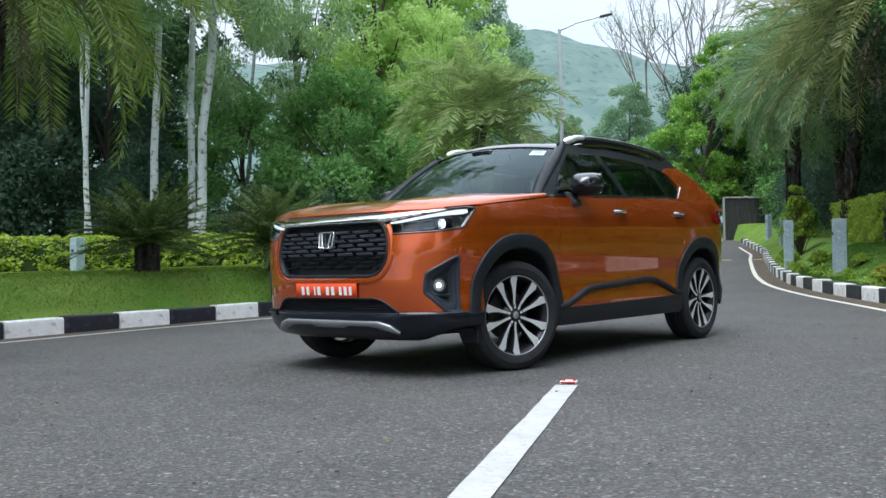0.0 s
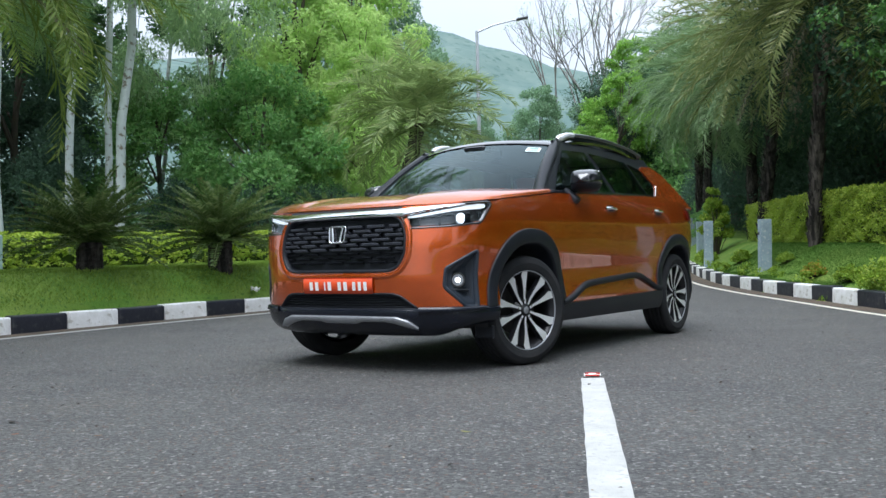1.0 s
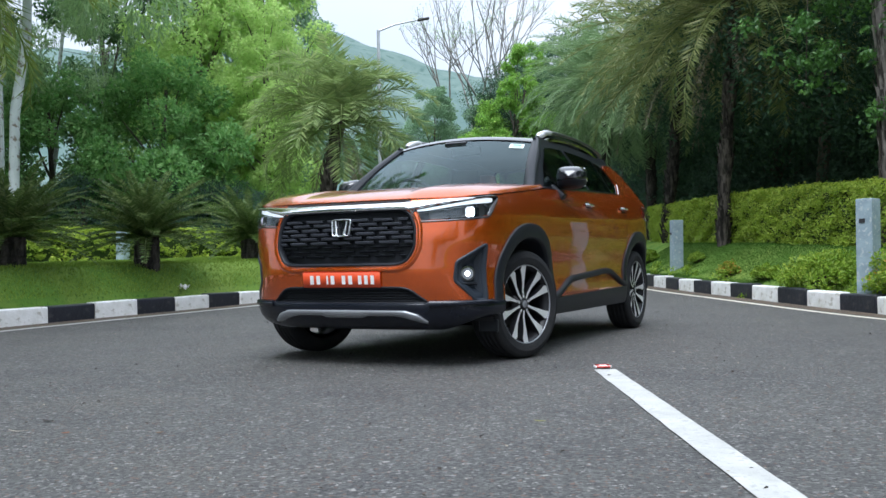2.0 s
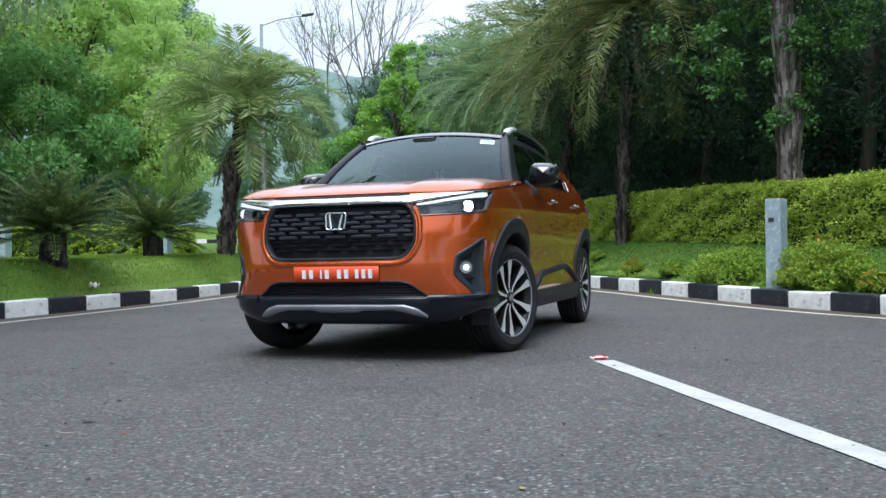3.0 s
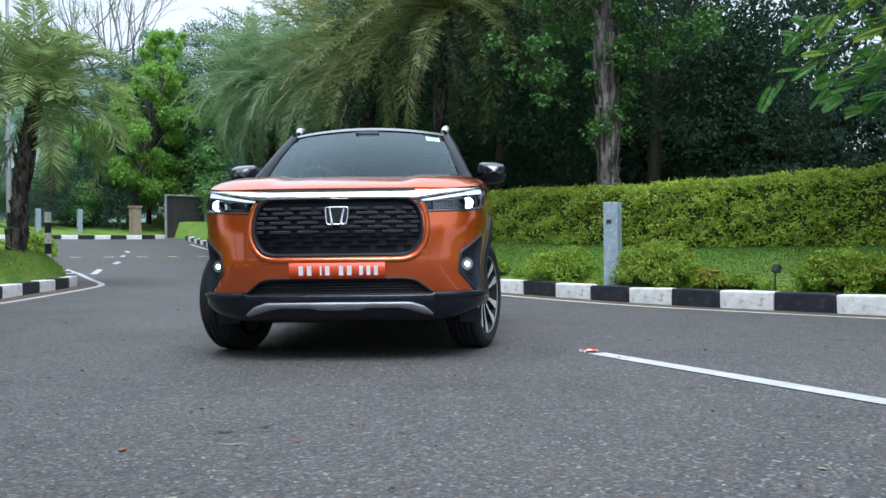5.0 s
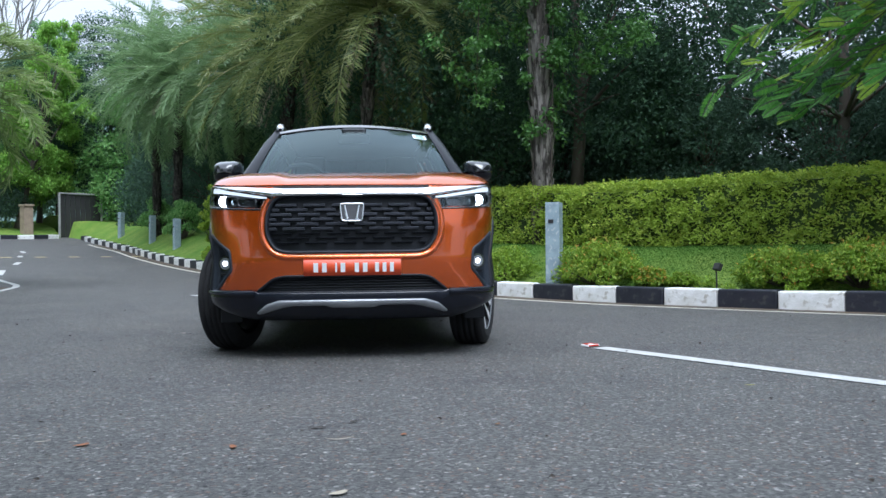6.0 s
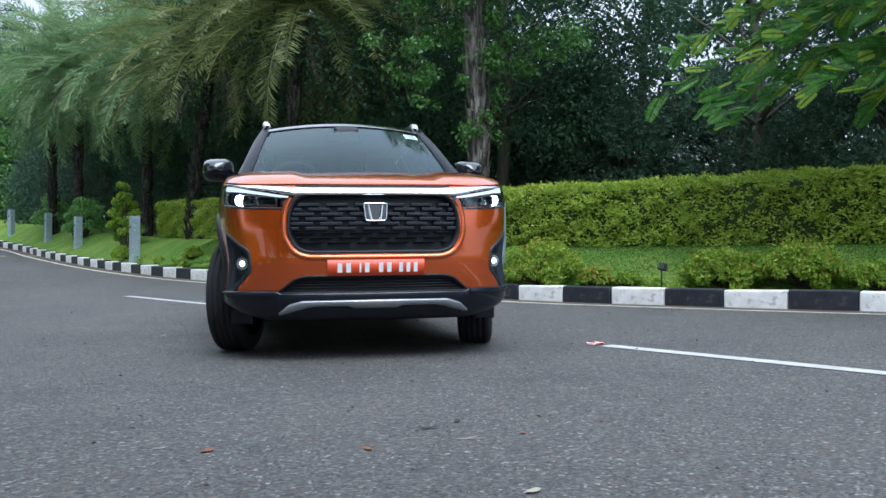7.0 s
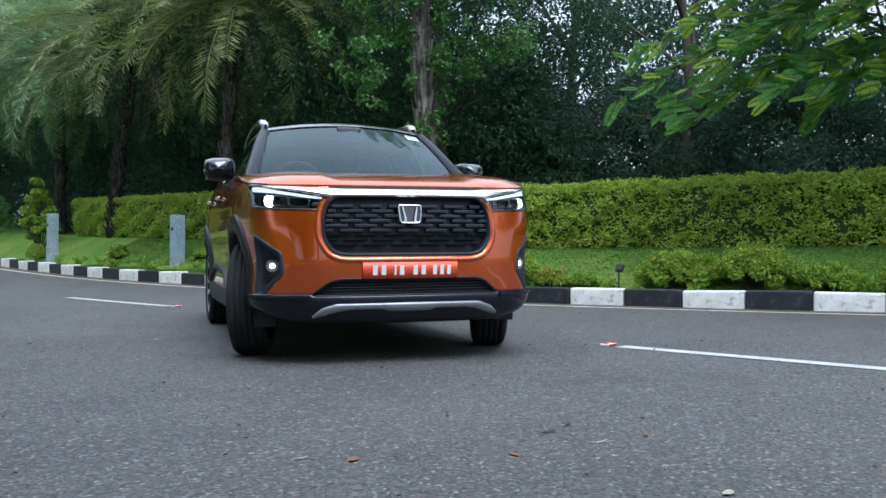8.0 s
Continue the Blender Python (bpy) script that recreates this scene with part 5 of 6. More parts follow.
    def shell(z_low, z_high, grow):
        rows = []
        for k in np.linspace(0, 1, 12):
            e = np.sqrt(max(0.0, 1 - (1 - k) ** 2.6)) if k < 1 else 1.0
            yy = np.sign(np.cos(u)) * np.abs(np.cos(u)) ** 0.55 * 0.118 * e * grow
            zz = np.sign(np.sin(u)) * np.abs(np.sin(u)) ** 0.6 * 0.082 * e * grow * (1 + 0.10 * np.cos(u) * sg * -1)
            rows.append(np.stack([np.full(32, 0.11 - 0.17 * k), yy, np.clip(zz, z_low, z_high)], -1))
        return np.stack(rows, 0)
    g = shell(-0.026, 1, 1.0)
    from_arrays("mirror_cap", g.reshape(-1, 3), grid_faces(12, 32, True), GLOSS_BLACK, mirror, "gloss black cap", smooth=True)
    g = shell(-1, -0.022, 0.985)
    from_arrays("mirror_base", g.reshape(-1, 3), grid_faces(12, 32, True), PLASTIC, mirror, "matt black underside", smooth=True)
    bm = bmesh.new()
    box(bm, (0.008, 0.20, 0.135), (-0.052, 0, 0.0), 0.003, 1)
    part("mirror_glass", bm, MIRROR, mirror)
    bm = bmesh.new()
    box(bm, (0.10, 0.13, 0.05), (0.03, -sg * 0.10, -0.105), 0.015, 2, pose(0, 0, 0, sg * -38, 0, 0))
    part("mirror_stalk", bm, PLASTIC, mirror)

# ---- car: nose ----
low = np.linspace(-1.13, 1.13, 121)
topz = np.where(np.abs(low) < 0.56, 0.372, 0.381)
up_ = 0.065 * step01(np.abs(low), 0.62, 1.0)
rows = [skin(low, 0.205 + up_, -0.06), skin(low, 0.225 + up_, 0.0), skin(low, 0.27 + 0.6 * up_, 0.012), skin(low, np.full(121, 0.325), 0.016), skin(low, topz - 0.012, 0.016), skin(low, topz, 0.008), skin(low, topz + 0.002, -0.03)]
panel("lower_bumper", np.stack(rows, 0), BUMPER_BLACK, car, "black plastic lower bumper", 0)
for sg, side in SIDES:
    s = np.linspace(0.57, 1.0, 24)
    w = np.interp(s, [0.57, 0.66, 0.9, 1.0], [0.35, 0.352, 0.362, 0.378])
    rows = [skin(s, w - 0.004, 0.014), skin(s, w, 0.03), skin(s, np.full(24, 0.382), 0.022), skin(s, np.full(24, 0.386), 0.0)]
    panel("bumper_lip", flip(np.stack(rows, 0), sg), BUMPER_BLACK, car, "black bumper lip", 0)
s = np.linspace(-0.56, 0.56, 91)
ztop = np.interp(np.abs(s), [0, 0.42, 0.50, 0.56], [0.330, 0.328, 0.305, 0.262])
zlow = np.interp(np.abs(s), [0, 0.12, 0.16, 0.34, 0.40, 0.50, 0.56], [0.284, 0.285, 0.297, 0.297, 0.288, 0.262, 0.248])
rows = [skin(s, zlow - 0.004, 0.0), skin(s, zlow, 0.030), skin(s, zlow * 0.3 + ztop * 0.7, 0.036), skin(s, ztop - 0.002, 0.032), skin(s, ztop + 0.001, 0.012)]
panel("skid_plate", np.stack(rows, 0), SILVER, car, "satin silver skid plate", 0)

grille = new("grille")
grille.parent = car
tagged(grille, "black grille of staggered bars in a chamfered frame")
filled("grille_back", GRILLE, -0.044, PLASTIC, grille)
ring("grille_frame", GRILLE, ((-0.012, -0.002), (-0.009, 0.006), (-0.002, 0.008), (0.007, -0.002), (0.009, -0.045)), PLASTIC, grille)
# painted lip round the sides and foot of the grille
rows = np.stack([skin(shrunk(GRILLE, a)[:, 0], shrunk(GRILLE, a)[:, 1], o) for a, o in ((-0.052, -0.001), (-0.040, 0.010), (-0.030, 0.014), (-0.013, -0.006))], 0)
lip = grid_faces(4, len(GRILLE), True)
from_arrays("grille_surround", rows.reshape(-1, 3), lip[rows.reshape(-1, 3)[lip][:, :, 2].max(1) < 0.915], PAINT, car, "orange lip round the grille", smooth=True)


def grille_bar(s0, s1, z, h, proud):
    s = np.linspace(s0, s1, 6)
    rows = [skin(s, np.full(6, z - h), -0.040), skin(s, np.full(6, z - h * 0.7), proud - 0.006), skin(s, np.full(6, z + h * 0.55), proud), skin(s, np.full(6, z + h * 0.75), proud - 0.004), skin(s, np.full(6, z + h), -0.040)]
    g = np.stack(rows, 0)
    v, f = g.reshape(-1, 3), grid_faces(5, 6)
    ends = np.array([[0, 6, 12, 18], [5, 23, 17, 11]])
    return from_arrays("grille_bar", v, np.concatenate([f[:, ::-1], ends]), BAR if proud > -0.012 else PLASTIC, grille)


inner = shrunk(GRILLE, 0.010)
for k in range(11):
    z = 0.898 - k * 0.0272
    wide = np.abs(inner[np.abs(inner[:, 1] - z) < 0.02, 0])
    edge = float(wide.min()) if len(wide) else 0.40
    pitch, gap = 0.164, 0.040
    s = -edge - (0 if k % 2 else pitch / 2)
    while s < edge:
        a, b = max(s, -edge), min(s + pitch - gap, edge)
        if b - a > 0.02 and not (abs((a + b) / 2) < 0.0):
            grille_bar(a, b, z, 0.0092 if k < 7 else 0.0055, -0.006 if k < 7 else -0.014)
        s += pitch

# chrome band across the nose, with wings over the lamps
s = np.linspace(-0.87, 0.87, 121)
zl = np.interp(np.abs(s), [0, 0.40, 0.46, 0.62, 0.87], [0.928, 0.926, 0.922, 0.951, 0.984])
zh = np.interp(np.abs(s), [0, 0.40, 0.70, 0.87], [0.966, 0.967, 0.984, 0.990])
rows = [skin(s, zl - 0.003, -0.01), skin(s, zl, 0.016), skin(s, zl * 0.7 + zh * 0.3, 0.018), skin(s, zh, -0.001), skin(s, zh + 0.004, -0.016)]
panel("chrome_band", np.stack(rows, 0), CHROME, car, "broad chrome band over the grille", 0)
s = np.linspace(-0.62, 0.62, 61)
rows = [skin(s, np.interp(np.abs(s), [0, 0.5, 0.62], [0.968, 0.97, 0.976]), -0.012), skin(s, shoulder(s) - 0.004, -0.012)]
panel("bonnet_gap", np.stack(rows, 0), DARK, car, "", 0)

badge = new("badge")
badge.parent = car
tagged(badge, "chrome badge, a rounded frame with two bars")
q = outline([(-0.066, 0.880), (-0.071, 0.872), (-0.062, 0.782), (-0.052, 0.772), (0.052, 0.772), (0.062, 0.782), (0.071, 0.872), (0.066, 0.880)], 72, 3)
ring("badge_frame", q, ((0.0, -0.02), (0.0, 0.012), (0.004, 0.016), (0.009, 0.012), (0.010, -0.02)), CHROME, badge)
filled("badge_back", shrunk(q, 0.008), 0.0, GLOSS_BLACK, badge)
for sg in (1, -1):
    zz = np.linspace(0.780, 0.868, 8)
    s = sg * np.interp(zz, [0.780, 0.868], [0.025, 0.041])
    from_arrays("badge_bar", *tube(skin(s, zz, 0.010), np.linspace(0.0085, 0.006, 8), 8), CHROME, badge, smooth=True)

plate = new("number_plate")
plate.parent = car
tagged(plate, "red number plate with white bars")
s = np.linspace(-0.275, 0.275, 24)
panel("plate_body", np.stack([skin(s, np.full(24, z), o) for z, o in ((0.466, 0.0), (0.467, 0.013), (0.512, 0.014), (0.557, 0.013), (0.558, 0.0))], 0), PLATE_RED, plate, "", 0)
for a, b in ((-0.226, -0.186), (-0.178, -0.138), (-0.100, -0.084), (-0.074, -0.034), (0.006, 0.044), (0.052, 0.092), (0.122, 0.156), (0.164, 0.198), (0.206, 0.240)):
    s = np.linspace(a * 0.82 + b * 0.18, a * 0.18 + b * 0.82, 4)
    panel("plate_bar", np.stack([skin(s, np.full(4, z), 0.0165) for z in (0.486, 0.538)], 0), PLATE_WHITE, plate, "", 0.003)

low_grille = new("lower_grille")
low_grille.parent = car
tagged(low_grille, "black lower grille with thin slats")
filled("grille_back", LOW_GRILLE, -0.05, DARK, low_grille)
ring("grille_frame", LOW_GRILLE, ((-0.008, 0.0), (-0.004, 0.006), (0.006, 0.004), (0.010, -0.05)), PLASTIC, low_grille)
for k in range(5):
    z = 0.387 + 0.0155 * k
    e = float(np.interp(z, [0.372, 0.395, 0.45, 0.463], [0.56, 0.52, 0.445, 0.40])) - 0.006
    s = np.linspace(-e, e, 30)
    panel("grille_slat", np.stack([skin(s, np.full(30, z - 0.0045), -0.03), skin(s, np.full(30, z - 0.002), -0.008), skin(s, np.full(30, z + 0.003), -0.010), skin(s, np.full(30, z + 0.0045), -0.03)], 0), PLASTIC, low_grille, "", 0)

for sg, side in SIDES:
    fog = new("fog_lamp_housing")
    fog.parent = car
    tagged(fog, "dark wedge-shaped housing with a lit fog lamp")
    filled("housing", shrunk(FOG, 0.012), -0.022, PLASTIC_BLUE, fog, sg, "", -0.055)
    ring("housing_frame", FOG, ((-0.008, 0.0), (-0.004, 0.006), (0.008, 0.008), (0.016, -0.024)), PLASTIC_BLUE, fog, sg)
    c = skin(0.835, 0.540, -0.045)
    aim = pose(*flip(c, sg), 0, 90, 0) @ pose(0, 0, 0, sg * -20, 0, 0)
    for nm, r, depth, m in (("bezel", 0.044, 0.05, GLOSS_BLACK), ("reflector", 0.034, 0.056, SILVER), ("bulb", 0.0155, 0.060, FOG_LED)):
        bm = bmesh.new()
        bmesh.ops.create_cone(bm, cap_ends=True, segments=28, radius1=r * 0.9, radius2=r, depth=depth, matrix=aim)
        part(nm, bm, m, fog)
    p = skin(np.array([0.74, 0.80, 0.90]), np.array([0.487, 0.482, 0.478]), -0.03)
    from_arrays("housing_rib", *tube(flip(p, sg), np.full(3, 0.010), 6), PLASTIC, fog)

    lamp = new("headlamp")
    lamp.parent = car
    tagged(lamp, "slim lit headlamp with a white light bar")
    filled("lamp_back", shrunk(LAMP, 0.004), -0.105, surface("lamp_inside", (0.022, 0.024, 0.027), (0.04, 0.042, 0.045), 9, 0.2, 0.0, metal=0.5), lamp, sg)
    ring("lamp_rim", LAMP, ((-0.006, 0.0), (-0.003, 0.004), (0.005, 0.004), (0.008, -0.105)), GLOSS_BLACK, lamp, sg)
    # light bar under the chrome wing, hooked at its outer end
    s = np.array([0.50, 0.56, 0.68, 0.80, 0.90, 0.99, 1.035])
    zb = np.array([0.915, 0.921, 0.938, 0.954, 0.966, 0.974, 0.978])
    hb = np.array([0.004, 0.007, 0.008, 0.009, 0.013, 0.015, 0.010])
    rows = [skin(s, zb - hb, -0.03), skin(s, zb - hb, -0.012), skin(s, zb + hb, -0.012), skin(s, zb + hb, -0.03)]
    panel("light_bar", flip(np.stack(rows, 0), sg), LED_SOFT, lamp, "white light bar", 0)
    for s0, s1, z0, z1, m, nm in ((0.71, 0.805, 0.872, 0.922, GLOSS_BLACK, "beam_module"), (0.58, 0.70, 0.866, 0.912, GLOSS_BLACK, "beam_module")):
        q = outline([(s0, z0), (s1, z0 + 0.006), (s1, z1 + 0.004), (s0, z1)], 32, 2)
        bez = filled(nm, q, -0.05, m, lamp, sg)
        ring("module_frame", q, ((-0.008, -0.10), (-0.007, -0.024), (0.0, -0.022), (0.004, -0.03), (0.007, -0.07)), GLOSS_BLACK, bez, sg)
    # two lit modules, each an emitter at the bottom of a deep reflector that faces ahead
    for s0, wide in ((0.850, 0.031), (0.958, 0.027)):
        c = skin(s0, 0.905 + 0.1 * (s0 - 0.862), -0.040)
        a = np.linspace(0, 2 * np.pi, 28, endpoint=False)
        cy, cz = np.sign(np.cos(a)) * np.abs(np.cos(a)) ** 0.85, np.sign(np.sin(a)) * np.abs(np.sin(a)) ** 0.85
        rows = [np.stack([np.full(28, c[0] - d), c[1] + cy * wide * k, c[2] + cz * 0.032 * k], -1) for d, k in ((0.100, 1.06), (0.0, 1.08), (0.0, 1.0), (0.092, 0.86))]
        beam = from_arrays("main_beam", flip(np.stack(rows, 0), sg).reshape(-1, 3), grid_faces(4, 28, True), PLASTIC, lamp, "lit main beam in a deep reflector", smooth=False)
        rows = [np.stack([np.full(28, c[0] - 0.086), c[1] + cy * wide * k, c[2] + cz * 0.032 * k], -1) for k in (0.88, 0.4, 0.02)]
        from_arrays("emitter", flip(np.stack(rows, 0), sg).reshape(-1, 3), grid_faces(3, 28, True), LED, beam)
    filled("lamp_cover", LAMP, 0.006, GLASS_LAMP, lamp, sg, "clear cover").visible_shadow = False
    tq = outline([(float(s_at(-1.62)), 1.075), (float(s_at(-1.62)), 0.985), (float(s_at(-2.0)), 0.95), (float(s_at(-2.05)), 1.06)], 40, 2)
    filled("tail_lamp", tq, 0.012, RED_LENS, car, sg, "red tail lamp")

for sg, side in SIDES:
    bm = bmesh.new()
    box(bm, (0.02, 0.13, 0.08), (1.68, sg * 0.75, 0.215), 0.006, 1)
    part("air_deflector", bm, PLASTIC, car)

# ---- car: wheels ----
def lathe(profile, n=64):
    """Turned about the y axis: profile of (radius, y)."""
    a = np.linspace(0, 2 * np.pi, n, endpoint=False)
    p = np.asarray(profile, float)
    v = np.stack([p[:, :1] * np.cos(a), np.repeat(p[:, 1:], n, 1), p[:, :1] * np.sin(a)], -1)
    return v.reshape(-1, 3), grid_faces(len(p), n, True)


def wheel():
    """One wheel, its outer face towards plus y."""
    root = new("wheel")
    tagged(root, "alloy wheel with machined blades and a black tyre")
    prof = [(0.240, -0.10), (0.252, -0.106), (0.290, -0.108), (0.312, -0.10), (0.326, -0.085)]
    for g in (-0.055, -0.018, 0.018, 0.055):
        prof += [(0.331, g - 0.006), (0.322, g - 0.005), (0.322, g + 0.005), (0.331, g + 0.006)]
    prof += [(0.326, 0.085), (0.318, 0.096), (0.31, 0.101), (0.29, 0.107), (0.285, 0.110), (0.281, 0.108), (0.262, 0.107), (0.253, 0.104), (0.243, 0.10), (0.238, 0.094)]
    tyre = from_arrays("tyre", *lathe(prof, 96), RUBBER, root, "black road tyre with grooves", smooth=True)
    rim = from_arrays("rim", *lathe([(0.240, 0.099), (0.244, 0.095), (0.237, 0.088), (0.224, 0.080), (0.215, 0.04), (0.206, -0.06), (0.217, -0.09)], 72), RIM_DARK, root, "black alloy rim", smooth=True)
    from_arrays("rim_lip", *lathe([(0.2405, 0.0975), (0.241, 0.0995), (0.238, 0.0995), (0.235, 0.094)], 72), SILVER, rim, smooth=True)
    disc = [(0.01, -0.005), (0.15, -0.005), (0.15, -0.025), (0.01, -0.025)]
    from_arrays("brake_disc", *lathe(disc, 48), STEEL, root)
    hub = [(0.002, 0.084), (0.030, 0.083), (0.034, 0.078), (0.036, 0.066), (0.075, 0.052), (0.078, 0.03)]
    from_arrays("hub", *lathe(hub, 40), RIM_DARK, root, smooth=True)
    from_arrays("hub_cap", *lathe([(0.002, 0.0855), (0.020, 0.0855), (0.0225, 0.083)], 32), SILVER, root, "silver centre cap", smooth=True)
    for k in range(5):
        a = k * 2 * math.pi / 5 + 0.3
        bm = bmesh.new()
        bmesh.ops.create_cone(bm, cap_ends=True, segments=6, radius1=0.009, radius2=0.008, depth=0.02, matrix=pose(0.057 * math.cos(a), 0.064, 0.057 * math.sin(a), 90, 0, 0))
        part("wheel_nut", bm, STEEL, root)
    for k in range(10):
        twin = 0.155 if k % 2 else -0.155
        a = (k // 2) * 2 * math.pi / 5 + 2 * twin + 0.1
        r = np.array([0.040, 0.080, 0.130, 0.178, 0.211, 0.2345])
        lead = np.array([0.009, 0.010, 0.015, 0.030, 0.045, 0.034])
        trail = np.array([0.008, 0.008, 0.009, 0.010, 0.012, 0.016])
        if k % 2:
            lead, trail = trail, lead
        y = np.array([0.074, 0.070, 0.076, 0.084, 0.089, 0.091])
        edge = lambda w, dy, s_: np.stack([r, y + dy, s_ * w], -1)
        rows = np.stack([edge(trail * 1.15, -0.040, -1), edge(trail, -0.002, -1), edge(trail * 0.85, 0, -1), edge(lead * 0.85, 0, 1), edge(lead, -0.002, 1), edge(lead * 1.15, -0.040, 1)], 0)
        rot = np.array([[math.cos(a), 0, -math.sin(a)], [0, 1, 0], [math.sin(a), 0, math.cos(a)]])
        g = rows @ rot.T
        blade = from_arrays("blade", g.reshape(-1, 3), grid_faces(6, 6), RIM_DARK, rim)
        top = g[2:4] + np.array([0, 0.0015, 0])
        from_arrays("blade_face", top.reshape(-1, 3), grid_faces(2, 6), RIM_FACE, rim, "machined bright face")
    return root


first_wheel = wheel()
spots = [(1.325, 0.778, -16.0), (-1.325, 0.778, 0.0), (1.325, -0.778, 180 - 16.0), (-1.325, -0.778, 180.0)]
for k, (x, y, turn) in enumerate(spots):
    w = first_wheel if k == 0 else copy_thing(first_wheel, Matrix())
    w.parent = car
    w.matrix_basis = pose(x, y, 0.331, 0, 0, turn) @ pose(0, 0, 0, 0, (7, 31, 50, 12)[k], 0) @ Matrix.Diagonal((1.047, 1, 1.047, 1))

# ---- car: under and inside ----
bm = bmesh.new()
box(bm, (3.3, 1.24, 0.10), (-0.1, 0, 0.27), 0.02, 1)
box(bm, (0.5, 0.9, 0.14), (1.55, 0, 0.28), 0.03, 1)
part("floor_pan", bm, DARK, car, "dark underbody")
for x in (1.325, -1.325):
    bm = bmesh.new()
    bmesh.ops.create_cone(bm, cap_ends=True, segments=12, radius1=0.035, radius2=0.035, depth=1.35, matrix=pose(x, 0, 0.33, 90, 0, 0))
    part("axle", bm, DARK, car)
inner_x = np.linspace(1.9, -1.9, 60)
for sg, side in SIDES:
    g = np.stack([skin(s_at(inner_x), np.maximum(hem(inner_x), 0.30) + 0.03 + (shoulder(s_at(inner_x)) - 0.08 - np.maximum(hem(inner_x), 0.30)) * k, -0.03) for k in np.linspace(0, 1, 8)], 0)
    from_arrays("inner_side", flip(g, sg).reshape(-1, 3), grid_faces(8, 60), DARK, car)
bm = bmesh.new()
box(bm, (0.40, 1.30, 0.16), (0.74, 0, 0.985), 0.05, 3)
box(bm, (0.24, 0.9, 0.10), (0.98, 0, 1.02), 0.04, 3)
box(bm, (0.18, 0.42, 0.10), (0.72, -0.38, 1.07), 0.04, 3)
part("dashboard", bm, TRIM, car, "dark dashboard")
a = np.linspace(0, 2 * np.pi, 40)
tilt = pose(0.52, -0.38, 1.085, 0, -62, 0)
p = np.array([tilt @ Vector((0.185 * math.cos(k), 0.185 * math.sin(k), 0)) for k in a])
wheel_in = from_arrays("steering_wheel", *tube(p, np.full(40, 0.015), 8), TRIM, car, "dark steering wheel", smooth=True)
bm = bmesh.new()
box(bm, (0.12, 0.34, 0.03), (0, 0, 0), 0.012, 2, pose(0, 0, 0))
bmesh.ops.transform(bm, matrix=tilt, verts=bm.verts)
part("spoke", bm, TRIM, wheel_in)
for y in (0.38, -0.38):
    seat = new("front_seat")
    seat.parent = car
    for nm, size, at, turn in (("cushion", (0.5, 0.5, 0.16), (0.0, y, 0.62), 0), ("backrest", (0.14, 0.48, 0.62), (-0.30, y, 0.94), -14), ("headrest", (0.09, 0.26, 0.18), (-0.42, y, 1.32), -8)):
        bm = bmesh.new()
        box(bm, size, at, 0.04, 3, pose(0, 0, 0, 0, turn, 0))
        part(nm, bm, CLOTH, seat)
bm = bmesh.new()
box(bm, (0.16, 1.24, 0.58), (-1.18, 0, 0.92), 0.05, 3, pose(0, 0, 0, 0, -16, 0))
box(bm, (0.5, 1.24, 0.16), (-0.92, 0, 0.62), 0.05, 3)
rear_seat = part("rear_seat", bm, CLOTH, car)
for y in (0.40, -0.40):
    bm = bmesh.new()
    box(bm, (0.08, 0.24, 0.15), (-1.30, y, 1.27), 0.035, 3)
    part("headrest", bm, CLOTH, rear_seat)
xx = np.linspace(0.30, -1.5, 20)
g = np.stack([np.stack([xx, np.full(20, k * 0.54), 1.55 - 0.03 * k * k + 0 * xx - 0.05 * step01(-xx, 0.9, 1.5)], -1) for k in np.linspace(-1, 1, 9)], 0)
from_arrays("roof_lining", g.reshape(-1, 3), grid_faces(9, 20), BEIGE, car)
bm = bmesh.new()
box(bm, (0.05, 0.24, 0.07), (0.36, 0, 1.465), 0.02, 3)
box(bm, (0.15, 0.18, 0.05), (0.50, 0, 1.495), 0.02, 3)
part("cabin_mirror", bm, GLOSS_BLACK, car, "black inside mirror and camera housing")


def on_screen(u, v, lift):
    """A place on the windscreen: u across (-1 to 1, left plus), v from foot to head."""
    i, j = np.clip((u + 1) / 2 * 40, 0, 39.999), np.clip(v * 23, 0, 22.999)
    i0, j0 = int(i), int(j)
    a, b = i - i0, j - j0
    p = (WIND[j0, i0] * (1 - a) + WIND[j0, i0 + 1] * a) * (1 - b) + (WIND[j0 + 1, i0] * (1 - a) + WIND[j0 + 1, i0 + 1] * a) * b
    return p + np.array([0.66, 0, 0.75]) * lift


def patch_on_screen(name, u0, u1, v0, v1, lift, material, parent, label=""):
    g = np.array([[on_screen(u, v, lift) for u in np.linspace(u0, u1, 5)] for v in np.linspace(v0, v1, 5)])
    return from_arrays(name, g.reshape(-1, 3), grid_faces(5, 5), material, parent, label)


stick = patch_on_screen("windscreen_sticker", 0.74, 0.91, 0.80, 0.89, 0.004, STICKER, car, "pale green paper sticker")
patch_on_screen("sticker_print", 0.78, 0.88, 0.845, 0.875, 0.006, STICKER_INK, stick)
patch_on_screen("sticker_print", 0.77, 0.89, 0.815, 0.828, 0.006, STICKER_INK, stick)
for u0, u1 in ((-0.78, 0.02), (0.02, 0.72)):
    p = np.array([on_screen(u, 0.06 + 0.03 * math.sin((u - u0) / (u1 - u0) * 3.14), 0.018) for u in np.linspace(u0, u1, 14)])
    from_arrays("wiper", *tube(p, np.full(14, 0.009), 6), PLASTIC, car, "black wiper")
car.matrix_basis = pose(0.3347, 7.9123, 0.0, 0, 0, -129.4)

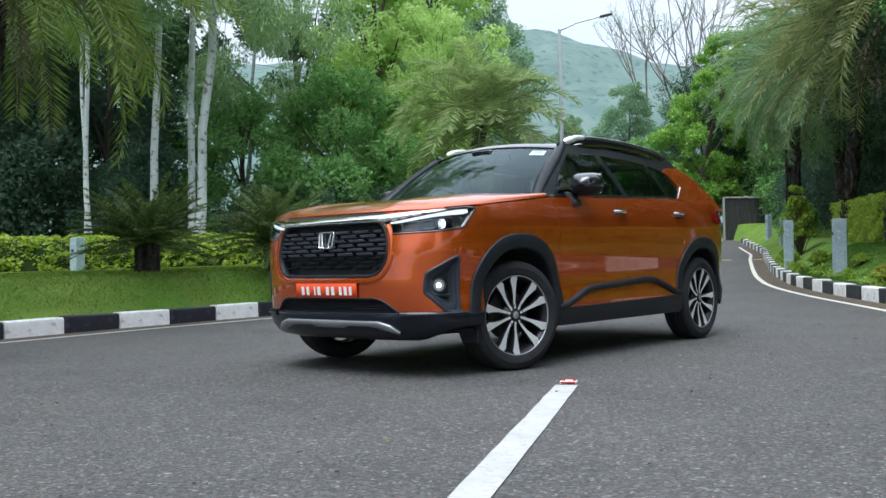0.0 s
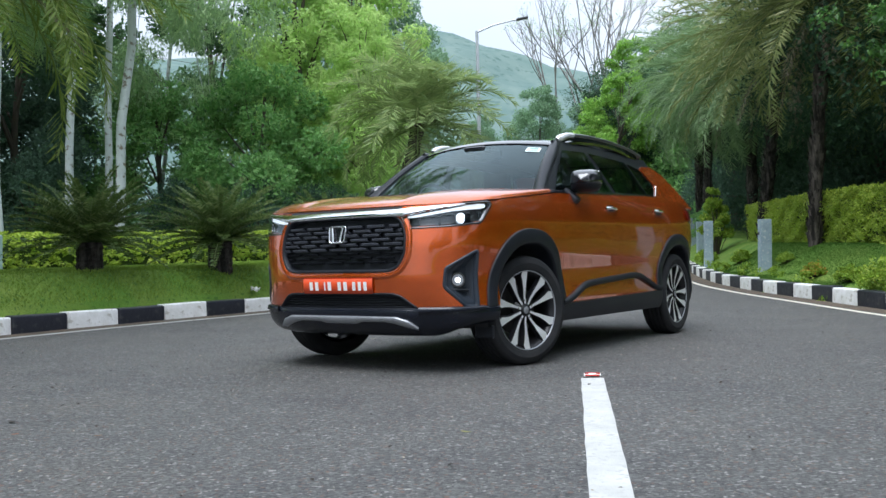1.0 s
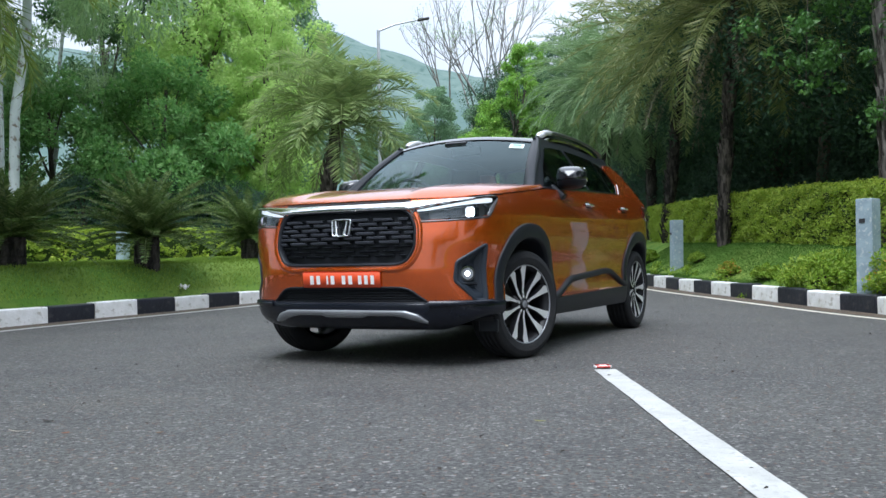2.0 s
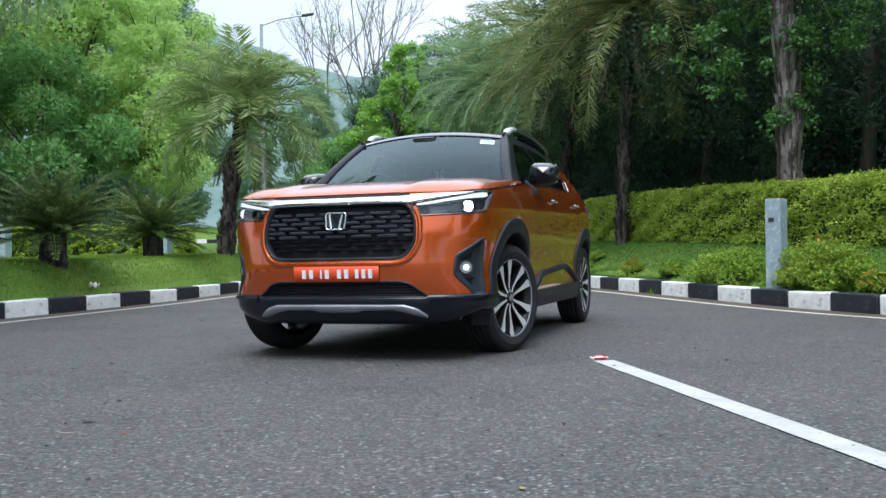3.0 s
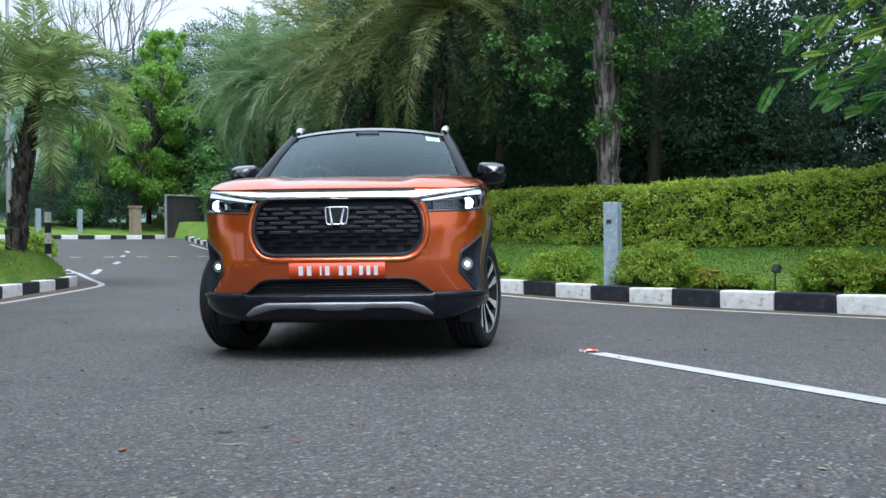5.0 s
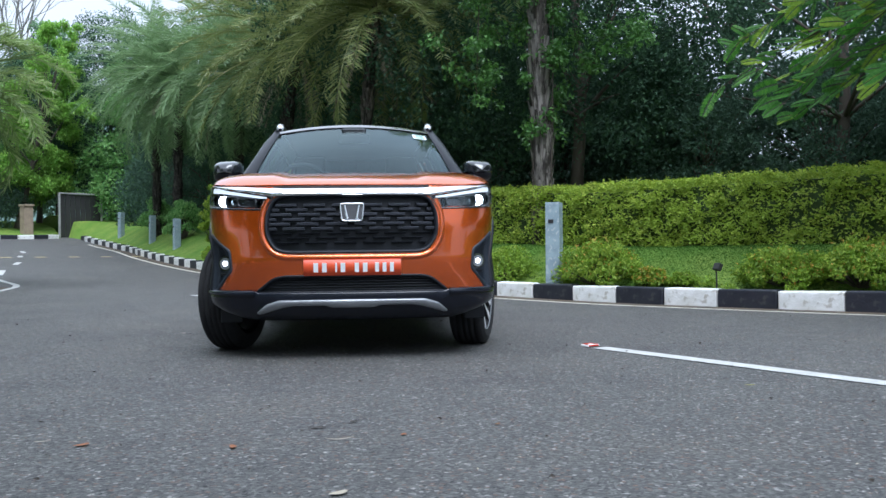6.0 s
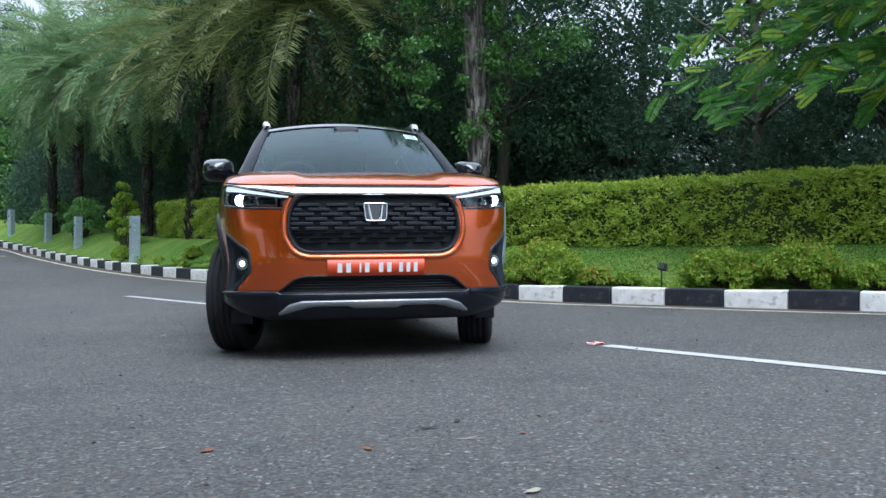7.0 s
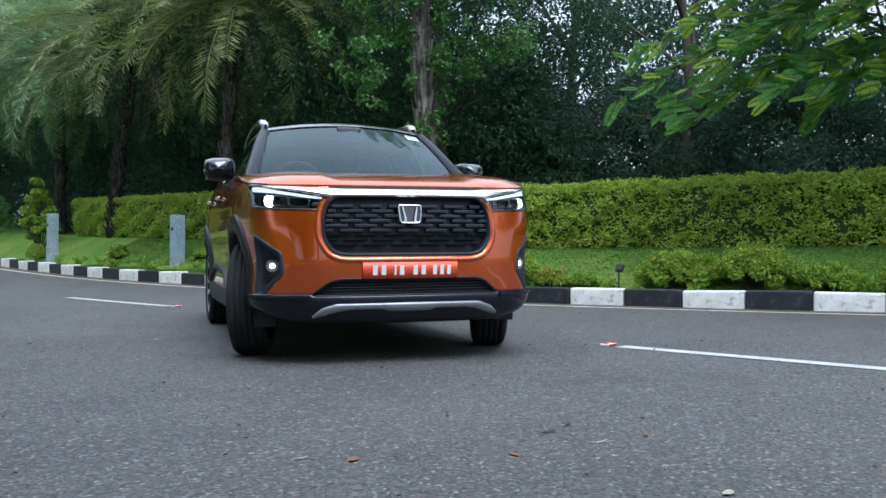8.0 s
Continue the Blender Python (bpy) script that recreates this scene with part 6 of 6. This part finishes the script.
# ---- feathery tree over the verge ----
def feather_tree(x, y):
    rng = np.random.default_rng(77)
    root = tagged(new("feather_leaf_tree"), "tree with feathery bright green leaves hanging over the verge", "tree")
    z0 = float(land_z(x, y))
    root.matrix_basis = pose(x, y, z0 - 0.05)
    tips = []
    for k in range(36):
        f = k / 35
        tips.append((-2.75 + 1.5 * rng.random() + 0.4 * f, -0.6 + 4.6 * rng.random() ** 0.9, 1.55 + 2.6 * rng.random() ** 1.25))
    tips += [(-2.5, 3.65, 1.85), (-2.45, 3.0, 1.75), (-2.5, 2.4, 2.2), (-2.3, 1.9, 1.7), (-2.6, 2.8, 1.55), (-2.4, 3.4, 2.4)]
    # unseen upper storey of the crown, added to shade the hedge
    tips += [(rng.uniform(-4.2, 1.6), rng.uniform(-3.6, 2.6), rng.uniform(4.4, 5.8)) for k in range(140)]
    wood, young, old = [], [], []
    trunk_z = np.linspace(0, 5.2, 10)
    wood.append(tube(np.stack([-0.1 * trunk_z, 0.12 * trunk_z, trunk_z], 1), np.linspace(0.13, 0.05, 10), 8))
    for t in tips:
        t = np.array(t)
        a = np.array([-0.2, 0.25, rng.uniform(2.2, 3.9) if t[2] < 4.25 else rng.uniform(3.6, 4.8)])
        mid = (a + t) / 2 + np.array([0, 0, 0.6])
        s = np.linspace(0, 1, 12)[:, None]
        p = (1 - s) ** 2 * a + 2 * s * (1 - s) * mid + s ** 2 * t
        wood.append(tube(p, np.linspace(0.016, 0.003, 12), 5))
        for i in range(18):
            u = 0.42 + 0.58 * (i + rng.random()) / 18
            at = (1 - u) ** 2 * a + 2 * u * (1 - u) * mid + u ** 2 * t
            d = unit(t - a)
            side = unit(np.cross(d, [0, 0, 1.0])) * (1 if i % 2 else -1)
            way = unit(np.array([-0.40, 0.62, -0.16]) + rng.normal(0, 0.32, 3))
            size = rng.uniform(0.20, 0.32)
            n = 17
            w = np.linspace(0.08, 1, n)
            bend = np.stack([np.zeros(n), np.zeros(n), -0.16 * w ** 2 * size], 1)
            q = at + way * (w * size)[:, None] + bend
            wood.append(tube(np.vstack([at, q[::4]]), np.full(len(q[::4]) + 1, 0.0035), 3))
            hang = np.array([-0.46, -0.38, -0.6]) + rng.normal(0, 0.3, 3)
            cross = unit(hang - way * (hang @ way))
            face = np.cross(cross, way)
            face = face if face[2] > 0 else -face
            lens = 0.108 * np.sin(np.pi * (0.10 + 0.82 * w)) ** 0.5 * size / 0.32
            bag = young if rng.random() < 0.32 else old
            for sg in (-1, 1):
                ld = unit(cross * sg + way * 0.35 - face * 0.12)[None].repeat(n, 0)
                bag.append(leaves(q + ld * lens[:, None] / 2, ld, face[None].repeat(n, 0) + rng.normal(0, 0.08, (n, 3)), lens, np.full(n, 0.025)))
    from_arrays("trunk", *join(wood), BARK_DARK, root)
    from_arrays("crown", *join(old), L_FEATHER, root)
    from_arrays("young_leaves", *join(young), L_YOUNG, root, "yellow-green young leaves").update_tag()
    return root


feather_tree(8.0, 4.0)


# ---- ivy on the tall palm ----
def ivy():
    rng = np.random.default_rng(5)
    root = tagged(new("climbing_ivy"), "bright green ivy climbing a palm trunk and hanging down", "ivy")
    root.matrix_basis = pose(7.11, 11.56, float(land_z(7.11, 11.56)))
    blobs = []
    for k in range(60):
        z = rng.uniform(1.75, 4.9)
        a = rng.uniform(0, 6.28)
        r = 0.22 + 0.22 * rng.random() * (z > 2.3)
        blobs.append((r * math.cos(a), r * math.sin(a), z, rng.uniform(0.12, 0.25)))
    for k in range(36):
        blobs.append((-0.9 + rng.normal(0, 0.35), 0.5 + rng.normal(0, 0.4), rng.uniform(2.1, 4.6), rng.uniform(0.12, 0.3)))
        blobs.append((0.5 + rng.normal(0, 0.4), -0.9 + rng.normal(0, 0.5), rng.uniform(2.9, 4.9), rng.uniform(0.12, 0.3)))
    v, f = leaf_blobs(blobs, 5600, 0.08, rng, 0.5, 0.1, 0.75)
    from_arrays("leaves", v, f, L_IVY, root)
    stems = [tube(np.array([(0.18 * math.cos(a), 0.18 * math.sin(a), 0.0), (0.19 * math.cos(a + 0.5), 0.19 * math.sin(a + 0.5), 2.2), (0.2 * math.cos(a + 1.2), 0.2 * math.sin(a + 1.2), 4.6)]), [0.015, 0.012, 0.008], 5) for a in (0.4, 2.5, 4.4)]
    stems.append(tube(np.array([(0.1, 0.1, 4.6), (-0.5, 0.3, 4.7), (-0.9, 0.5, 4.0), (-0.95, 0.55, 2.3)]), [0.015, 0.012, 0.01, 0.006], 5))
    from_arrays("stem", *join(stems), BARK_DARK, root)


ivy()


# ---- shrubs on the verge ----
def shrub(seed, x, y, r, h, n, material=L_SHRUB, size=0.055, label="bushy yellow-green shrub on the verge", tips=0):
    rng = np.random.default_rng(seed)
    root = tagged(new("verge_shrub"), label, "shrub", "shrubs along the verge")
    root.matrix_basis = pose(x, y, float(land_z(x, y)) - 0.02)
    blobs = []
    for k in range(34):
        a, d = k * 2.39996, r * math.sqrt((k + 0.5) / 34)
        top = h * (1 - 0.7 * (d / r) ** 3)
        blobs.append((d * math.cos(a) * 0.75, d * math.sin(a), max(0.08, top * rng.uniform(0.5, 0.92)), r * rng.uniform(0.2, 0.31)))
    stems = [tube(np.array([(b[0] * 0.15, b[1] * 0.15, 0), (b[0] * 0.6, b[1] * 0.6, b[2] * 0.6), b[:3]]), [0.01, 0.008, 0.004], 5) for b in blobs]
    from_arrays("stem", *join(stems), BARK_DARK, root)
    v, f = leaf_blobs(blobs, n, size, rng, 0.1, 0.5, 0.5)
    from_arrays("leaves", v, f, material, root)
    if tips:
        v, f = leaf_blobs([(b[0], b[1], b[2] + b[3] * 0.3, b[3]) for b in blobs], tips, size * 0.9, rng, 0.0, 0.8, 0.5)
        from_arrays("tip_leaves", v, f, L_TIP, root, "orange young tips")
    return root


for k, (x, y, r, h, n) in enumerate(((5.82, 11.35, 0.60, 0.43, 6500), (5.70, 9.45, 0.60, 0.55, 8000), (5.62, 8.6, 0.22, 0.26, 1800), (5.64, 8.15, 0.20, 0.20, 1200), (5.68, 6.9, 0.50, 0.42, 6500), (5.68, 6.02, 0.48, 0.52, 7500),
                                     (5.66, 5.2, 0.36, 0.32, 2600), (5.7, 4.3, 0.44, 0.4, 4000), (5.95, 12.9, 0.22, 0.25, 1600), (6.05, 14.1, 0.20, 0.26, 1500), (6.62, 16.2, 0.18, 0.22, 1200), (7.1, 19.2, 0.25, 0.3, 2000), (7.85, 23.0, 0.35, 0.35, 2800))):
    shrub(100 + k, x, y, r, h, n, L_SHRUB, 0.05, tips=36 if k in (1, 2, 4, 5, 9) else 0)
shrub(120, 8.45, 23.9, 0.46, 1.95, 3600, L_SHRUB, 0.09, "tall loose light green shrub on the verge")
shrub(121, 10.6, 29.6, 0.7, 1.35, 4000, L_MID, 0.09, "rounded green shrub beside the road")
shrub(122, 12.2, 34.5, 0.8, 1.4, 4000, L_MID, 0.1, "rounded green shrub beside the road")
shrub(123, 2.0, 26.0, 0.75, 0.75, 3000, L_SHRUB, 0.09, "low clipped shrub on the island")


def weeds():
    """Low plants and grass along the kerbs: too many to count."""
    rng = np.random.default_rng(9)
    pieces = []
    q = beside(RIGHT_EDGE, -0.32, reach(RIGHT_EDGE, 5.3, 2.5), reach(RIGHT_EDGE, 7.5, 23))
    for a in q[::2]:
        if rng.random() < 0.5:
            x, y = a + rng.normal(0, 0.1, 2)
            blobs = [(x + rng.normal(0, 0.08), y + rng.normal(0, 0.08), float(land_z(x, y)) + rng.uniform(0.02, 0.14), rng.uniform(0.05, 0.12)) for k in range(3)]
            pieces.append(leaf_blobs(blobs, int(rng.uniform(40, 130)), 0.06, rng, 0, 0.2, 0.45))
    return join(pieces)


tagged(from_arrays("verge_weeds", *weeds(), L_SHRUB), "low green weeds along the kerb", "weeds", kind="stuff")


def grass(n, edge, side, s0, s1, d0, d1, size, seed, wide=0.009, lie=0.45):
    rng = np.random.default_rng(seed)
    along = np.concatenate([[0], np.cumsum(np.linalg.norm(np.diff(edge, axis=0), axis=1))])
    s, d = rng.uniform(s0, s1, n), d0 + (d1 - d0) * rng.random(n) ** 1.2
    t = unit(np.gradient(edge, axis=0))
    p = np.stack([np.interp(s, along, edge[:, k]) for k in (0, 1)], 1)
    nn = np.stack([np.interp(s, along, -t[:, 1]), np.interp(s, along, t[:, 0])], 1) * side
    q = p + nn * d[:, None]
    z = land_z(q[:, 0], q[:, 1])
    l = size * rng.uniform(0.5, 1.3, n)
    up = unit(np.stack([rng.normal(0, lie, n), rng.normal(0, lie, n), np.ones(n)], 1))
    c = np.column_stack([q, z]) + up * l[:, None] * 0.42
    return leaves(c, up, rng.normal(0, 1, (n, 3)), l, np.full(n, wide))


tagged(from_arrays("verge_grass", *grass(170000, RIGHT_EDGE, -1, reach(RIGHT_EDGE, 5.3, 2.5), reach(RIGHT_EDGE, 6.5, 20), 0.15, 1.75, 0.024, 1, 0.007, 1.3), L_TURF), "short dark green grass on the sloping verge", "grass", kind="stuff")
tagged(from_arrays("lawn_grass", *grass(80000, LEFT_EDGE, 1, joint_l - 6, reach(LEFT_EDGE, 1.1, 18.6), 0.14, 3.6, 0.048, 2), L_GRASS), "short mown grass", "grass", kind="stuff")

# ---- posts, lamp, gate, wires ----
striped = tagged(new("striped_post"), "short black and white striped post at the island's tip", "marker post")
for k in range(5):
    bm = bmesh.new()
    bmesh.ops.create_cone(bm, cap_ends=True, segments=16, radius1=0.06, radius2=0.06, depth=0.2, matrix=pose(0, 0, 0.1 + 0.2 * k))
    part("band", bm, KERB_WHITE if k % 2 == 0 else KERB_BLACK, striped)
striped.matrix_basis = pose(0.95, 20.2, float(land_z(0.95, 20.2)) - 0.12)

lamp_post = tagged(new("street_lamp"), "tall grey street lamp with one arm", "street lamp")
lamp_post.matrix_basis = pose(4.15, 38.0, float(land_z(4.15, 38.0)) - 0.1)
from_arrays("pole", *tube([(0, 0, 0), (0, 0, 4), (0, 0, 9.0)], [0.10, 0.085, 0.06], 12), GALV, lamp_post)
from_arrays("arm", *tube([(0, 0, 8.95), (0.7, 0, 9.25), (1.75, 0, 9.5)], [0.04, 0.035, 0.03], 8), GALV, lamp_post)
bm = bmesh.new()
box(bm, (0.5, 0.2, 0.09), (1.9, 0, 9.52), 0.03, 2, pose(0, 0, 0, 0, -12, 0))
part("lamp_head", bm, DARK_METAL, lamp_post)

gate = tagged(new("gate"), "dark closed metal gate in a pale frame across the lane", "gate")
gate.matrix_basis = pose(13.75, 45.25, float(road_z(13.75, 45.25)) - 0.02, 0, 0, 6)
for k in range(8):
    bm = bmesh.new()
    box(bm, (0.236, 0.03, 2.0), (-0.875 + 0.25 * k, 0, 1.03), 0.006, 1)
    part("board", bm, DARK_METAL, gate)
for size, at in (((2.1, 0.08, 0.07), (0, -0.03, 2.08)), ((0.09, 0.09, 2.1), (-1.06, -0.04, 1.05)), ((0.09, 0.09, 2.1), (1.06, -0.04, 1.05))):
    bm = bmesh.new()
    box(bm, size, at, 0.008, 1)
    part("gate_frame", bm, CONCRETE, gate, "pale grey frame")
pillar = tagged(new("gate_pillar"), "brown stone pillar beside the far kerb", "pillar")
bm = bmesh.new()
box(bm, (0.42, 0.42, 1.35), (0, 0, 0.62), 0.02, 2)
part("shaft", bm, STONE, pillar)
bm = bmesh.new()
box(bm, (0.5, 0.5, 0.08), (0, 0, 1.335), 0.015, 2)
part("cap", bm, STONE, pillar)
pillar.matrix_basis = pose(11.15, 44.9, float(land_z(11.15, 44.9)) - 0.05, 0, 0, 8)
for x in (6.9, 8.7):
    bollard(x, 45.2, 4)

for k, (dz, sag) in enumerate(((0, 0.9), (-0.45, 1.0), (-2.3, 1.1))):
    s = np.linspace(0, 1, 30)[:, None]
    p = np.array([-24.0, 40.0, 15.6 + dz]) * (1 - s) + np.array([1.0, 58.0, 14.4 + dz]) * s - np.array([0, 0, 1.0]) * (4 * sag * s * (1 - s))
    tagged(from_arrays("overhead_wire", *tube(p, np.full(30, 0.014), 5), DARK_METAL), "thin black overhead wire", "wire")
pole = tagged(new("wire_pole"), "slim grey pole that carries the wires", "pole")
from_arrays("shaft", *tube([(1.0, 58.0, 1.0), (1.0, 58.0, 14.8)], [0.12, 0.08], 10), CONCRETE, pole)
pole2 = tagged(new("wire_pole"), "slim grey pole that carries the wires", "pole")
from_arrays("shaft", *tube([(-24.0, 40.0, 0.6), (-24.0, 40.0, 16.0)], [0.14, 0.09], 10), CONCRETE, pole2)


# ---- bare tree ----
def bare_tree():
    rng = np.random.default_rng(61)
    root = tagged(new("bare_tree"), "tall nearly bare tree with thin grey branches", "tree")
    root.matrix_basis = pose(13.6, 57.7, 1.6)
    wood, ends = [], []

    def grow(a, d, length, r, level):
        d = unit(d)
        bend = rng.normal(0, 0.16, 3)
        s = np.linspace(0, 1, 6)[:, None]
        p = a + d * length * s + bend * length * s ** 2 * 0.5 + np.array([0, 0, 0.10]) * length * s ** 2
        wood.append(tube(p, np.linspace(r, r * 0.6, 6), 6 if level < 2 else 4))
        if level == 5:
            if rng.random() < 0.5:
                ends.append(p[-1])
            return
        for k in range(3):
            grow(p[-1] if k else p[4], d + rng.normal(0, 0.42, 3) + np.array([0, 0, 0.25]), length * rng.uniform(0.5, 0.78), max(r * 0.56, 0.012), level + 1)
    for k in range(5):
        a = k * 1.27 + 0.3
        grow(np.array([0, 0, 3.0]), np.array([0.42 * math.cos(a), 0.42 * math.sin(a), 1.0]), 5.2, 0.13, 1)
    wood.append(tube([(0, 0, -0.5), (0.05, 0, 1.5), (0, 0, 3.2)], [0.3, 0.24, 0.2], 10))
    from_arrays("trunk", *join(wood), surface("grey_bark", (0.16, 0.15, 0.145), (0.22, 0.21, 0.2), 4, 0.9, 0.3, 20), root)
    blobs = [(*e, 0.45) for e in ends]
    v, f = leaf_blobs(blobs, 2600, 0.11, rng, 0.3, 0.2, 0.4)
    from_arrays("crown", v, f, L_GUM, root)


bare_tree()


# ---- small things on the road ----
for x, y in ((0.385, 5.645), (1.852, 11.46)):
    stud = tagged(new("road_stud"), "white road stud with a red reflector at the line's end", "road stud", "road studs")
    bm = bmesh.new()
    box(bm, (0.095, 0.07, 0.016), (0, 0, 0.008), 0.006, 2)
    part("body", bm, KERB_WHITE, stud)
    bm = bmesh.new()
    box(bm, (0.08, 0.012, 0.010), (0, -0.034, 0.009), 0.003, 1)
    box(bm, (0.022, 0.055, 0.006), (-0.032, 0.0, 0.0155), 0.002, 1)
    box(bm, (0.022, 0.055, 0.006), (0.032, 0.0, 0.0155), 0.002, 1)
    box(bm, (0.06, 0.014, 0.006), (0, 0.024, 0.0157), 0.002, 1)
    part("reflector", bm, surface("red_reflector", (0.5, 0.03, 0.02), (0.45, 0.03, 0.02), 9, 0.2, 0.0), stud, "red reflector")
    stud.matrix_basis = pose(x, y, float(road_z(x, y)) + 0.002, 0, 0, -13)

LITTER = {k: surface(k + "_leaf_litter", a, b, 20, 0.8, 0.2, 100) for k, a, b in (
    ("dark", (0.02, 0.016, 0.012), (0.04, 0.03, 0.02)), ("pale", (0.36, 0.32, 0.25), (0.28, 0.25, 0.19)),
    ("orange", (0.22, 0.085, 0.035), (0.17, 0.07, 0.03)), ("brown", (0.13, 0.07, 0.03), (0.18, 0.10, 0.05)), ("olive", (0.20, 0.20, 0.05), (0.26, 0.24, 0.08)))}


def fallen_leaf(x, y, length, width, turn, colour, curl):
    u, w = np.meshgrid(np.linspace(-1, 1, 9), np.linspace(-1, 1, 4), indexing="ij")
    half = width / 2 * np.sqrt(np.clip(1 - u ** 2, 0.02, 1))
    g = np.stack([u * length / 2, w * half + 0.12 * length * u ** 2 * curl, 0.003 + curl * 0.10 * width * (w ** 2) + 0.05 * length * curl * u ** 2], -1)
    word = {"dark": "dark dry seed pod", "pale": "pale dry curled leaf", "orange": "orange fallen leaf", "brown": "brown fallen leaf", "olive": "yellowish fallen leaf"}[colour]
    ob = tagged(from_arrays("fallen_leaf", g.reshape(-1, 3), grid_faces(9, 4), LITTER[colour], smooth=True), word + " lying on the asphalt", "leaf", "fallen leaves on the road")
    ob.matrix_basis = pose(x, y, float(road_z(x, y)) + 0.001, 0, 0, turn)


for spec in ((-2.424, 4.711, 0.11, 0.035, -40, "dark", 0.7), (-2.268, 4.703, 0.06, 0.03, 10, "dark", 0.8), (-2.494, 4.491, 0.15, 0.018, -30, "pale", 0.9), (-2.30, 4.40, 0.05, 0.035, 30, "orange", 0.6),
             (-3.18, 5.165, 0.08, 0.02, -20, "pale", 0.6), (-3.114, 5.016, 0.09, 0.05, 10, "orange", 0.5), (-2.796, 4.641, 0.08, 0.04, 60, "orange", 0.6), (-2.913, 3.955, 0.09, 0.05, 0, "pale", 0.5),
             (-1.434, 4.318, 0.16, 0.012, 25, "dark", 0.5), (1.224, 6.239, 0.10, 0.03, -10, "pale", 0.4), (1.16, 6.31, 0.08, 0.03, 40, "pale", 0.4), (0.481, 4.372, 0.05, 0.03, 0, "brown", 0.6),
             (-0.787, 8.665, 0.10, 0.05, 30, "pale", 0.5), (-1.35, 3.1, 0.05, 0.03, 80, "olive", 0.5), (-0.514, 4.102, 0.08, 0.03, -40, "olive", 0.4), (-1.95, 4.3, 0.05, 0.03, 15, "brown", 0.7),
             (-3.6, 6.3, 0.06, 0.03, 70, "dark", 0.6), (-2.0, 7.2, 0.05, 0.03, 20, "dark", 0.6), (4.65, 8.2, 0.12, 0.05, 20, "olive", 0.6), (4.72, 6.3, 0.14, 0.06, 60, "olive", 0.6), (4.7, 11.4, 0.16, 0.06, 35, "olive", 0.6),
             (-3.9, 10.1, 0.12, 0.06, 10, "brown", 0.6), (-2.9, 11.9, 0.1, 0.05, 50, "brown", 0.5), (2.9, 7.4, 0.07, 0.04, 12, "brown", 0.6), (3.4, 9.6, 0.08, 0.04, 80, "pale", 0.5)):
    fallen_leaf(spec[0], spec[1], spec[2] * 0.62, spec[3] * 0.55, *spec[4:])



def grit(n, seed, big):
    """Crumbs of bark, grit and leaf on the road: too many to count."""
    rng = np.random.default_rng(seed)
    q = np.stack([rng.uniform(-5.5, 4.6, n), rng.uniform(1.2, 12, n)], 1)
    q = q[(away(q[:, 0], q[:, 1], LEFT_EDGE) < -0.1) & (away(q[:, 0], q[:, 1], RIGHT_EDGE) > 0.1)]
    m = len(q)
    l = big * rng.uniform(0.3, 1.0, m) ** 2 + 0.004
    a = rng.uniform(0, 6.28, m)
    along = np.stack([np.cos(a), np.sin(a), rng.uniform(0.05, 0.35, m)], 1)
    c = np.column_stack([q, road_z(q[:, 0], q[:, 1]) + 0.003 + l * 0.12])
    return leaves(c, along, np.stack([rng.normal(0, 0.3, m), rng.normal(0, 0.3, m), np.ones(m)], 1), l, l * rng.uniform(0.3, 0.9, m))


tagged(from_arrays("dark_road_crumbs", *grit(1500, 31, 0.022), LITTER["dark"]), "dark crumbs of bark and leaf on the asphalt", "litter", kind="stuff")
tagged(from_arrays("pale_road_grit", *grit(2200, 32, 0.012), LITTER["pale"]), "pale grit on the asphalt", "litter", kind="stuff")

flood = tagged(new("garden_light"), "small black garden floodlight on the verge", "floodlight")
bm = bmesh.new()
box(bm, (0.10, 0.06, 0.09), (0, 0, 0), 0.012, 2, pose(0, -0.02, 0.305, 25, 0, 0))
part("lamp_head", bm, DARK_METAL, flood)
bm = bmesh.new()
bmesh.ops.create_cone(bm, cap_ends=True, segments=10, radius1=0.01, radius2=0.01, depth=0.34, matrix=pose(0, 0, 0.12))
part("stake", bm, DARK_METAL, flood)
flood.matrix_basis = pose(5.45, 7.6, float(land_z(5.45, 7.6)), 0, 0, 70)

scrap = tagged(new("paper_scrap"), "crumpled white paper scrap on the lawn", "paper")
u, w = np.meshgrid(np.linspace(-1, 1, 8), np.linspace(-1, 1, 8), indexing="ij")
g = np.stack([0.06 * u, 0.045 * w, 0.03 + 0.022 * np.sin(u * 4 + w * 2) + 0.018 * np.cos(w * 5 - u)], -1)
from_arrays("sheet", g.reshape(-1, 3), grid_faces(8, 8), PLATE_WHITE, scrap)
scrap.matrix_basis = pose(-2.37, 13.69, float(land_z(-2.37, 13.69)), 0, 12, 30)
